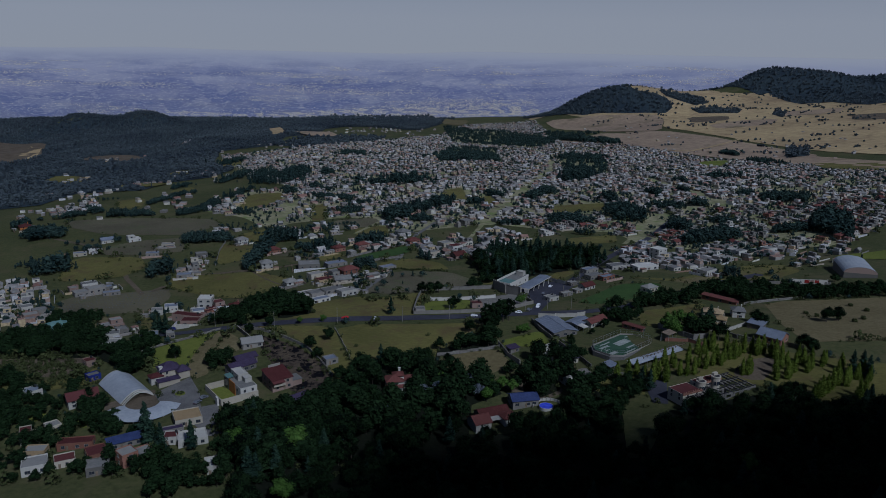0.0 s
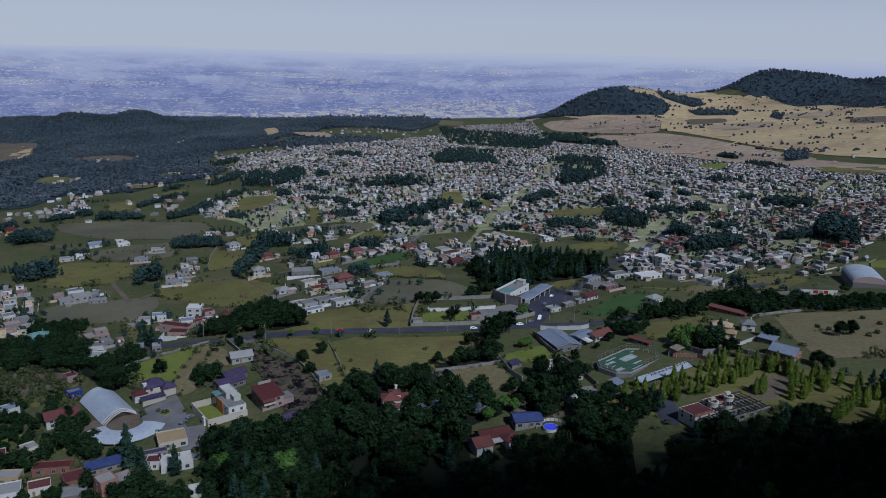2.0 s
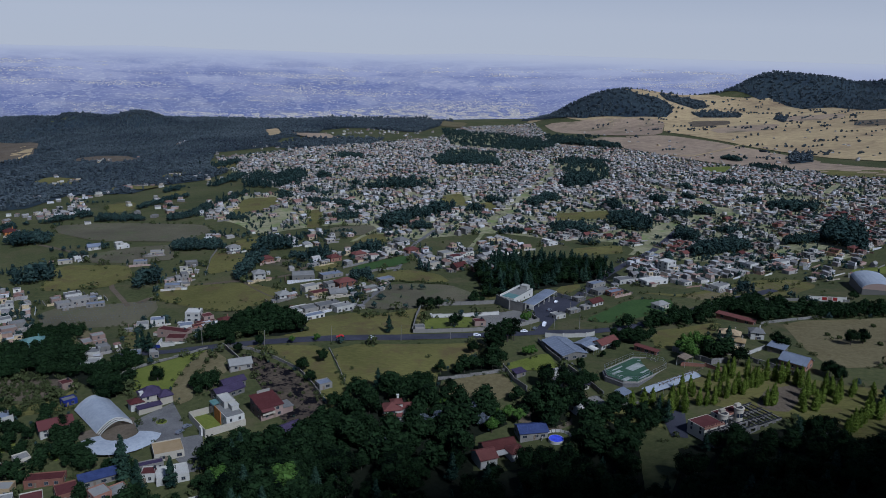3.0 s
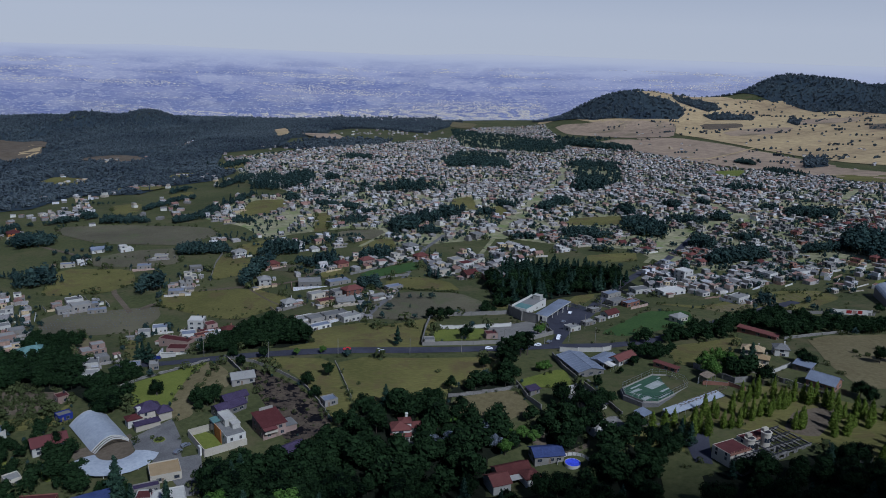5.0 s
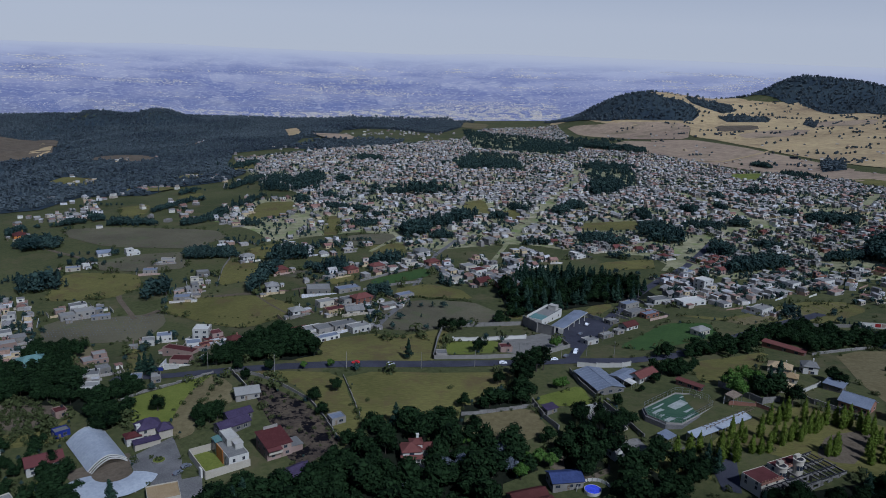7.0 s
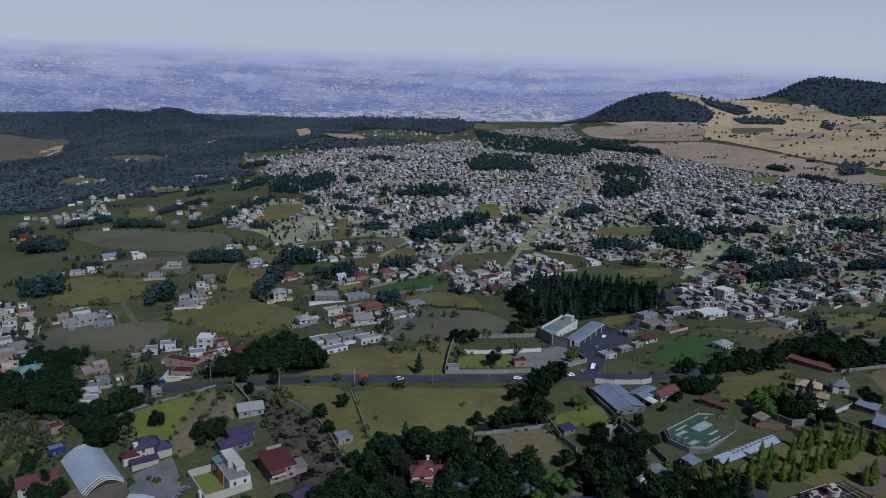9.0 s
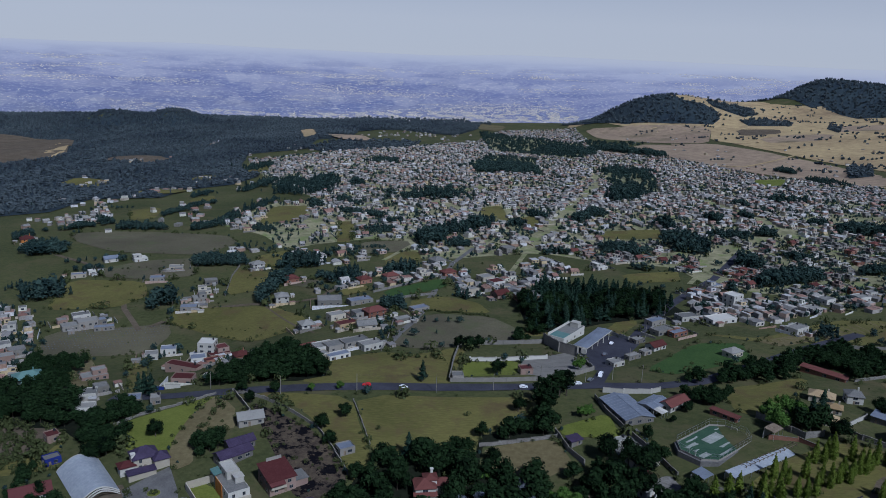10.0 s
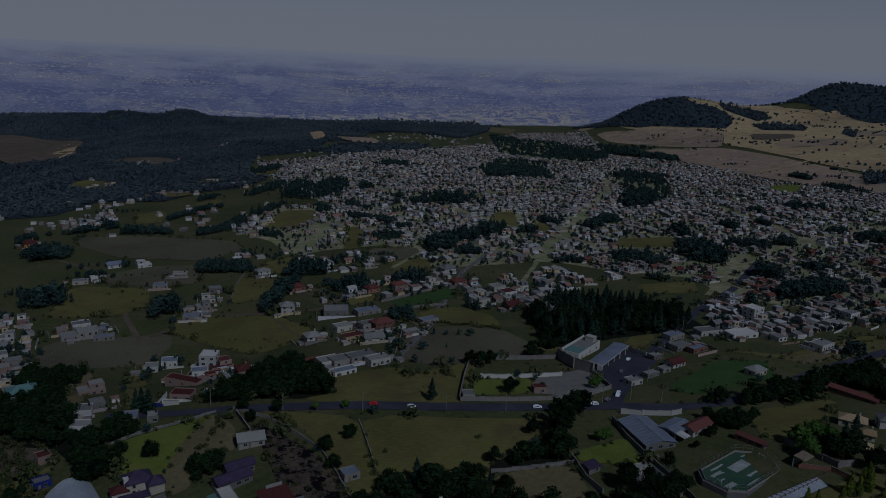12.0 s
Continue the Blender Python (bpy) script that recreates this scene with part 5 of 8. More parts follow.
house(68.5, 684.9, 19.6, 10, 5, 41, "flat", WHITE, RED_FLAT, "white house with a red roof terrace")
house(68.4, 649.0, 19.8, 9, 4, 36, "gable", PINK, RED_TILE, "pink house with red tiles")
house(87.7, 642.8, 17.7, 8, 4, 19, "shed", BRICK, GREY_ROOF, "long brown barn")
house(45.8, 659.2, 15.3, 8, 5, 51, "flat", CREAM, GREY_ROOF, "cream house")
house(92.6, 814.5, 21.4, 11, 8, 45, "flat", CONCRETE, GREY_ROOF, "tall grey house")
house(169.1, 754.7, 22.9, 11, 7, 38, "flat", WHITE, WHITE, "white house with roof terraces")
house(117.0, 488.5, 8.5, 6.5, 2.8, 30, "flat", WHITE, GREY_ROOF, "white house with a pale flat roof")
house(130.5, 501.5, 9.5, 4.5, 2.5, 34, "flat", CONCRETE, GREY_ROOF, "grey house with a roof terrace")
house(140.5, 510.0, 6.5, 4.5, 2.5, 40, "flat", CONCRETE, GREY_ROOF, "grey block house")
house(150.0, 521.0, 11.0, 7, 3.1, 34, "gable", WHITE, RED_TILE, "white house with a red tile roof")
house(143.0, 535.5, 8.5, 5.5, 2.8, 36, "flat", BLOCK, GREY_ROOF, "grey house beside the lane")
house(164.1, 554.4, 21.4, 7, 4, 40, "flat", CONCRETE, GREY_ROOF, "grey house")
house(172.7, 548.8, 12.6, 6, 3, 31, "flat", BRICK, SHEET, "small brick house")
house(167.0, 577.5, 18.5, 7, 4, 33, "flat", BLOCK, SHEET, "grey sheds beside the lane")
house(192.1, 587.7, 18.9, 9, 4, 19, "flat", WHITE, GREY_ROOF, "low white house")
house(213.4, 582.0, 25.4, 10, 4, 21, "flat", WHITE, WHITE, "long low white house")
house(244.3, 636.4, 22.5, 10, 9, 35, "flat", WHITE, WHITE, "three storey white house", storeys=3)
house(255.8, 559.1, 29.7, 9, 5, 37, "flat", WHITE, GREY_ROOF, "white house at the edge of the meadow")
house(190.9, 505.3, 9.8, 7, 4, 30, "hip", CREAM, GREY_ROOF, "small house with a grey pyramid roof")
house(229.3, 672.2, 27.7, 9, 5, 46, "flat", BRICK, GREY_ROOF, "brick house")
house(253.4, 696.9, 28.1, 9, 6, 44, "flat", WHITE, SHEET, "white house with blue grey roof")
house(300.1, 623.8, 20.8, 9, 4, 27, "flat", WHITE, GREY_ROOF, "white house")
house(325.2, 652.7, 26.9, 10, 5, 31, "flat", WHITE, GREY_ROOF, "white house with terraces")
house(356.5, 658.6, 20.8, 10, 5, 23, "flat", WHITE, GREY_ROOF, "white house")
house(419.7, 682.5, 28.6, 10, 7, 33, "flat", OCHRE, RED_FLAT, "pale orange painted house")
house(406.5, 688.4, 25.7, 9, 6, 28, "flat", WHITE, GREY_ROOF, "white house")
house(205.8, 432.5, 11.5, 7.5, 3.6, -30, "hip", CREAM, OCHRE, "cream house with straw coloured roofs")
house(203.5, 416.5, 6.5, 6, 3.2, -30, "hip", CREAM, OCHRE, "cream house wing with a straw coloured roof")
house(221.0, 431.2, 7.4, 8, 6, -16, "hip", WHITE, GREY_ROOF, "white house with stone trim and grey roof")
house(194.1, 403.1, 6.7, 6, 3.2, -33, "hip", CREAM, OCHRE, "small gate lodge with a straw roof")
house(217.3, 381.0, 13.1, 11, 4.5, -62, "gable", BRICK, SHEET, "brick shed with a pale sheet metal roof")
house(219.5, 403.9, 8.7, 6, 3, -53, "shed", BLOCK, SHEET, "row of dark stables")
house(227.5, 471, 24, 4, 2.6, -48, "shed", BRICK, RED_TILE, "long low brick stable with red tiles")
house(97.2, 364.9, 9.0, 7, 4, 31, "hip", CREAM, RED_TILE, "cream house with a brown hipped roof")
house(97.7, 356.1, 7.3, 6, 3.2, 27, "flat", WHITE, GREY_ROOF, "arcaded white pavilion")
house(95.5, 392.5, 7.5, 4, 2.6, 22, "flat", WHITE, GREY_ROOF, "low white outbuilding")
house(75.5, 394.5, 6.0, 4, 2.5, 29, "shed", BLOCK, SLATE, "dark sheet shelter")
house(149.5, 412.5, 13.5, 2.6, 2.3, -48, "shed", BRICK, RED_TILE, "long brick outbuilding with red tiles")

# ---- boundary walls ----
garden_wall([(-75.4, 407.5), (-72.7, 419.5), (-84.2, 440.0)], 2.4, 0.25, STONE, "grey stone boundary wall of the field")
garden_wall([(-86.8, 445.1), (-69.6, 434.5), (-52.4, 418.7), (-39.3, 405.1), (-32.5, 393.1), (-22.7, 372.2)], 1.6, 0.25, CONCRETE, "long concrete boundary wall beside burnt ground")
garden_wall([(-25.3, 430.5), (-19.5, 410.5), (-14.8, 393.2)], 0.9, 0.25, STONE, "low field wall")
garden_wall([(33.4, 393.2), (50.5, 396.2), (69.0, 399.8)], 1.8, 0.25, STONE, "boundary wall of the dry field")
garden_wall([(68.7, 403.3), (71.8, 389.1), (76.8, 378.2)], 2.6, 0.25, CONCRETE, "pale boundary wall of the walled gardens")
garden_wall([(94.0, 437), (96, 420), (101.0, 402), (107, 385), (112.5, 366)], 2.4, 0.25, CONCRETE, "garden wall with a dark hedge behind it")
garden_wall([(-135.0, 413.9), (-125.6, 423.9), (-110.8, 432.9), (-95.1, 443.9)], 1.2, 0.25, STONE, "edge wall of the knoll lawn")
garden_wall([(164.1, 411.7), (168.5, 404.8), (172.7, 395.3), (176.3, 389.3), (185.1, 390.9)], 3.0, 0.25, STONE, "stone retaining wall of the compound")
garden_wall([(195.8, 394.1), (200.0, 386.5), (206.7, 377.8), (210.1, 368.8)], 2.5, 0.25, STONE, "boundary wall of the compound")
garden_wall([(198.9, 398.4), (214.9, 409.1)], 2.2, 0.25, WHITE, "white gate wall")
garden_wall([(160.5, 390.2), (172.0, 387.2), (177.2, 380.0)], 2.0, 0.25, BRICK, "red brick garden wall")
garden_wall([(262.6, 527.8), (280.1, 523.4), (312.9, 525.2), (332.8, 518.9)], 2.0, 0.25, CONCRETE, "long white boundary wall")
garden_wall([(307.0, 525.6), (331, 519.6)], 3.6, 0.25, WHITE, "white wall with painted panels")
for k, (u, w) in enumerate(((0.42, 3.4), (0.56, 2.6), (0.7, 3.0))):
    x, y = 307 + 24 * u, 525.6 - 6 * u - 0.2
    sign = thing("painted_panel", x, y, gz(x, y), -14, "faded red painted panel on a long white wall", "sign", "painted wall panels")
    part("board", Soup().box(-w / 2, w / 2, -0.08, 0.0, 0.9, 3.2), RED_PAINT if k != 1 else PINK, sign)
    part("rim", Soup().box(-w / 2 - 0.1, w / 2 + 0.1, -0.06, 0.02, 3.2, 3.3), WHITE, sign)
garden_wall([(240.1, 462.5), (262.0, 470.4), (314.2, 486.0)], 1.6, 0.25, STONE, "field wall beside the meadow")
garden_wall([(-29.4, 659.6), (-4.1, 683.4), (25.9, 714.9)], 1.8, 0.25, STONE, "terrace wall")
garden_wall([(-25.6, 629.8), (1.0, 646.0), (19.5, 653.1)], 1.8, 0.25, STONE, "field wall")
garden_wall([(-10.8, 580.3), (-12.9, 525.9), (-15.6, 502.0)], 1.6, 0.25, STONE, "lane wall")
garden_wall([(195.2, 597.0), (221.7, 609.2), (286.0, 640.9), (344.9, 661.2)], 1.6, 0.25, CONCRETE, "boundary wall")
garden_wall([(-146.3, 666.8), (-153.2, 718.2), (-154.8, 755.6)], 2.0, 0.25, CONCRETE, "paddock wall")
garden_wall([(110.3, 355.7), (123.3, 356.5), (136.5, 353.2)], 1.0, 0.25, STONE, "drive edge wall")


# ---- landmarks of the village ----
def taken(x, y, r, clear=12):
    FOOT.append((x, y, r, clear))


def covered_hall(x, y, yaw):
    """A vaulted membrane hall, open at the front, on white tube arches."""
    root = thing("covered_hall", x, y, gz(x, y), yaw, "white vaulted membrane sports hall with an open front", "hall")
    taken(x, y, 17, 22)
    W, L, H, n = 8.6, 30.0, 5.0, 14
    arc = [(W * (1 - 2 * i / n), H * (1 - abs(1 - 2 * i / n) ** 1.75)) for i in range(n + 1)]
    bays = 8
    for b in range(bays):
        s = Soup()
        y0, y1 = -L / 2 + L * b / bays, -L / 2 + L * (b + 1) / bays
        for (ax, az), (bx, bz) in zip(arc, arc[1:]):
            s.add([(ax, y0, az), (ax, y1 - 0.06, az), (bx, y1 - 0.06, bz), (bx, y0, bz), (ax * 0.985, y0, az * 0.985 - 0.05), (ax * 0.985, y1 - 0.06, az * 0.985 - 0.05), (bx * 0.985, y1 - 0.06, bz * 0.985 - 0.05), (bx * 0.985, y0, bz * 0.985 - 0.05)],
                  [(0, 3, 2, 1), (4, 5, 6, 7), (0, 4, 7, 3), (1, 2, 6, 5)])
        part("panel", s.welded(), MEMBRANE, root)
    for k, q in enumerate([-L / 2 - 0.2 - 1.3 * i for i in range(3)] + [L / 2 + 0.1]):
        s = Soup()
        g = 1.0 - 0.035 * k if k < 3 else 1.0
        for (ax, az), (bx, bz) in zip(arc, arc[1:]):
            s.add([(ax * g, q, az * g - 0.35), (bx * g, q, bz * g - 0.35), (bx * g, q, bz * g + 0.1), (ax * g, q, az * g + 0.1), (ax * g, q + 0.35, az * g - 0.35), (bx * g, q + 0.35, bz * g - 0.35), (bx * g, q + 0.35, bz * g + 0.1), (ax * g, q + 0.35, az * g + 0.1)],
                  [(0, 1, 2, 3), (7, 6, 5, 4), (3, 2, 6, 7), (1, 0, 4, 5)])
        part("arch_rib", s.welded(), WHITE, root, "white steel arch")
    back = Soup().add([(ax, L / 2, az) for ax, az in arc] + [(ax, L / 2 + 0.1, az) for ax, az in arc], [tuple(range(n + 1)), tuple(range(n + 1, 2 * n + 2))[::-1]])
    part("gable_wall", back, SHEET, root)
    part("floor_slab", Soup().box(-W + 0.4, W - 0.4, -L / 2, L / 2, -1.5, 0.12), SOIL, root)
    return root


def sail_canopy(x, y, yaw):
    """A fan of tensioned cloth on posts."""
    root = thing("sail_canopy", x, y, gz(x, y), yaw, "white stretched canopy in a curved fan on posts", "canopy")
    taken(x, y, 12, 14)
    nb, na = 14, 5
    for part_no in range(7):
        s = Soup()
        for i in range(part_no * 2, part_no * 2 + 2):
            for j in range(na):
                q = []
                for ii, jj in ((i, j), (i + 1, j), (i + 1, j + 1), (i, j + 1)):
                    th = radians(-80 + 160 * ii / nb)
                    r = 8.0 + 9.5 * jj / na
                    z = 2.2 + 0.5 * math.sin(math.pi * jj / na) + 1.6 * (0.5 - jj / na) + 0.08 * abs(math.cos(ii * math.pi / 2))
                    q.append((r * math.sin(th), 6 - r * math.cos(th), z))
                s.slab(q, 0.05)
        part("cloth_panel", s.welded(), MEMBRANE, root)
    for i in range(0, nb + 1, 2):
        th = radians(-80 + 160 * i / nb)
        for r in (8.3, 17.1):
            part("post", Soup().tube(r * math.sin(th), 6 - r * math.cos(th), -1, 1.9, 0.1, 0.1, 6), WHITE, root)
    return root


def white_compound(x, y, yaw):
    """A modern white house in a walled garden."""
    root = thing("house", x, y, gz(x, y), yaw, "modern white cubic house with an orange wall and walled lawn", "house", "houses of the village")
    taken(x, y, 13, 14)
    r = random.Random(4)
    w, d = 19.0, 21.0
    for x0, x1, y0, y1, h in ((-w / 2, w / 2, -d / 2, -d / 2 + 0.3, 3.2), (-w / 2, -w / 2 + 0.3, -d / 2 + 0.3, d / 2, 3.2), (-w / 2 + 0.3, 0, d / 2 - 0.3, d / 2, 3.4)):
        part("garden_wall", Soup().box(x0, x1, y0, y1, -1.5, h), CREAM, root)
    part("lawn", Soup().box(-w / 2 + 0.3, 0.4, -d / 2 + 0.3, d / 2 - 0.3, -1.5, 0.15), LAWN, root, "clipped olive lawn")
    roof_flat(root, 8.6, 20.0, 5.6, WHITE, GREY_ROOF, "wall", -1.6, 4.9, 0, 0.5)
    openings(root, 8.6, 20.0, 5.6, 2, r, True, 0, 4.9, 0)
    roof_flat(root, 5.4, 9.5, 8.6, WHITE, WHITE, "upper_wall", 5.4, 6.3, 4.6, 0.4)
    openings(root, 5.4, 9.5, 3.0, 1, r, True, 5.6, 6.3, 4.6, False)
    part("stair_tower", Soup().box(5.6, 9.1, -4.2, -0.4, 5.5, 8.0).box(5.4, 9.3, -4.4, -0.2, 8.0, 8.2), WHITE, root)
    part("accent_wall", Soup().box(0.28, 0.56, -3.5, 4.0, -0.5, 6.4), ORANGE, root, "bright orange painted wall")
    part("glass_roof", Soup().slab([(0.2, 4.4, 6.4), (3.4, 4.4, 6.8), (3.4, 10.2, 6.8), (0.2, 10.2, 6.4)], 0.12), TEAL, root, "teal glazed roof")
    for i in range(3):
        part("glazing", Soup().box(0.12, 0.26, 4.6 + 1.9 * i, 6.2 + 1.9 * i, 0.4, 5.4), GLASS, root)
    part("gate_post", Soup().box(-w / 2 - 1.2, -w / 2 - 0.4, -d / 2 + 2, -d / 2 + 4.5, -1, 3.6), WHITE, root)
    return root


def pink_house(x, y, yaw):
    root = thing("house", x, y, gz(x, y), yaw, "pink house with stepped red roofs and balconies", "house", "houses of the village")
    taken(x, y, 11, 12)
    r = random.Random(9)
    roof_pitched(root, 11, 12, 5.6, "shed", PINK, RED_FLAT)
    openings(root, 11, 12, 5.6, 2, r, True)
    part("annexe_wall", Soup().box(5.5, 11, -5.5, 1.5, -1.5, 3.0), PINK, root)
    part("annexe_roof", Soup().slab([(5.2, -5.9, 3.4), (11.4, -5.9, 3.2), (11.4, 1.9, 3.2), (5.2, 1.9, 3.4)], 0.2), GREY_ROOF, root)
    part("balcony", Soup().box(-5.2, 1.0, -7.4, -6.0, 2.7, 2.9).box(-5.2, 1.0, -7.4, -7.3, 2.9, 3.8), CREAM, root)
    part("back_wall", Soup().box(-2, 4.5, 6.0, 6.4, -1, 9.2), CONCRETE, root, "tall grey gable wall")
    part("porch_roof", Soup().slab([(-5.8, -8.4, 5.0), (0.5, -8.4, 5.0), (0.5, -6.0, 5.7), (-5.8, -6.0, 5.7)], 0.2), RED_FLAT, root)
    return root


def slate_house(x, y, yaw):
    root = thing("house", x, y, gz(x, y), yaw, "white villa with steep purple slate roofs and a turret", "house", "houses of the village")
    taken(x, y, 11, 10)
    r = random.Random(3)
    roof_pitched(root, 10, 8, 5.2, "hip", CREAM, SLATE, 0, 2, -1.6, 0.75)
    openings(root, 10, 8, 5.2, 2, r, True, 0, 0, 2)
    roof_pitched(root, 6, 6, 4.6, "hip", CREAM, SLATE, 5.5, -2.5, -1.6, 0.7)
    roof_pitched(root, 6, 5, 3.2, "hip", WHITE, RED_FLAT, -7.5, 0, -1.6, 0.5)
    part("turret", Soup().box(-5.6, -4.0, -0.6, 1.0, -1, 7.0).box(-5.8, -3.8, -0.8, 1.2, 7.0, 7.3), WHITE, root)
    part("garage_roof", Soup().slab([(-9, -9, 2.6), (2.5, -9, 2.6), (2.5, -4.6, 3.0), (-9, -4.6, 3.0)], 0.18), SLATE, root)
    part("garage_wall", Soup().box(-8.6, 2.2, -8.6, -4.8, -1.4, 2.4), CREAM, root)
    return root


def arcade_villa(x, y, yaw):
    root = thing("house", x, y, gz(x, y), yaw, "white villa with red tile roofs and an arcaded front", "house", "houses of the village")
    taken(x, y, 10, 16)
    r = random.Random(5)
    roof_pitched(root, 8, 8, 5.2, "hip", WHITE, RED_TILE, -2, 0)
    openings(root, 8, 8, 5.2, 2, r, True, 0, -2, 0, False)
    roof_pitched(root, 5, 5, 6.8, "hip", WHITE, RED_TILE, 0.5, 2)
    roof_pitched(root, 8, 5.5, 4.4, "hip", WHITE, RED_TILE, 6, 2)
    for i in range(5):
        part("column", Soup().tube(-6.2 + 1.9 * i, -5.6, -1.2, 2.2, 0.2, 0.17, 8), WHITE, root)
        part("arch", Soup().box(-6.2 + 1.9 * i, -4.5 + 1.9 * i, -5.8, -5.4, 2.2, 2.8), WHITE, root)
    part("porch_roof", Soup().slab([(-7, -6.2, 2.9), (2.6, -6.2, 2.9), (2.6, -3.8, 3.7), (-7, -3.8, 3.7)], 0.2), RED_TILE, root)
    part("chimney", Soup().box(0.8, 1.8, 3.0, 3.9, 6.8, 9.4).box(0.6, 2.0, 2.8, 4.1, 9.4, 9.65), WHITE, root)
    part("terrace", Soup().box(-7, 3, -10, -5.4, -1.6, 0.1), PAVING, root)
    return root


def pool_villa():
    """A low villa of several wings; beside it a round pool in a fenced yard."""
    x, y = 57.5, 326.5
    root = thing("house", x, y, gz(x, y), 20, "low villa with maroon tile roofs and white gables", "house", "houses of the village")
    taken(x, y, 13, 14)
    r = random.Random(6)
    roof_pitched(root, 15, 8, 3.4, "gable", CREAM, RED_TILE, -1, 4)
    openings(root, 15, 8, 3.4, 1, r, True, 0, -1, 4)
    roof_pitched(root, 8, 9, 3.2, "gable", WHITE, RED_TILE, -10, -1)
    roof_pitched(root, 7, 7, 3.6, "hip", WHITE, RED_TILE, 4, -3)
    part("terrace_roof", Soup().slab([(-6, -4.2, 3.0), (0.4, -4.2, 3.0), (0.4, -0.1, 3.2), (-6, -0.1, 3.2)], 0.2), WHITE, root)
    barn = thing("barn", 72, 340, gz(72, 340), 8, "open barn with a dark blue sheet roof", "barn")
    taken(72, 340, 8, 10)
    roof_pitched(barn, 13, 9, 3.6, "gable", BLOCK, BLUE_ROOF, pitch=0.4)
    openings(barn, 13, 9, 3.6, 1, r, True)
    px, py = 82.2, 333.5
    pool = thing("swimming_pool", px, py, gz(px, py), 0, "round raised pool under a bright blue cover", "pool")
    taken(px, py, 8, 12)
    part("basin", Soup().tube(0, 0, -1, 1.1, 3.5, 3.5, 28), WHITE, pool)
    part("cover", Soup().tube(0, 0, 1.1, 1.16, 3.3, 3.2, 28), WATER, pool, "bright blue pool cover")
    yard = thing("yard_fence", px, py, gz(px, py), 0, "low white panel fence round the pool yard", "fence")
    pts = [(7.2 * math.cos(radians(a)) + 0.5, 8.2 * math.sin(radians(a)) - 1.5) for a in range(-60, 171, 16)]
    for (ax, ay), (bx, by) in zip(pts, pts[1:]):
        z = gz(px + ax, py + ay) - gz(px, py)
        L = math.hypot(bx - ax, by - ay)
        m = pose(ax, ay, z, 0, 0, math.degrees(math.atan2(by - ay, bx - ax)))
        part("post", Soup().box(-0.15, 0.15, -0.15, 0.15, -0.8, 1.7), CONCRETE, yard, at=m)
        part("panel", Soup().box(0.2, L - 0.2, -0.06, 0.06, -0.6, 1.4), WHITE, yard, at=m)
    return root


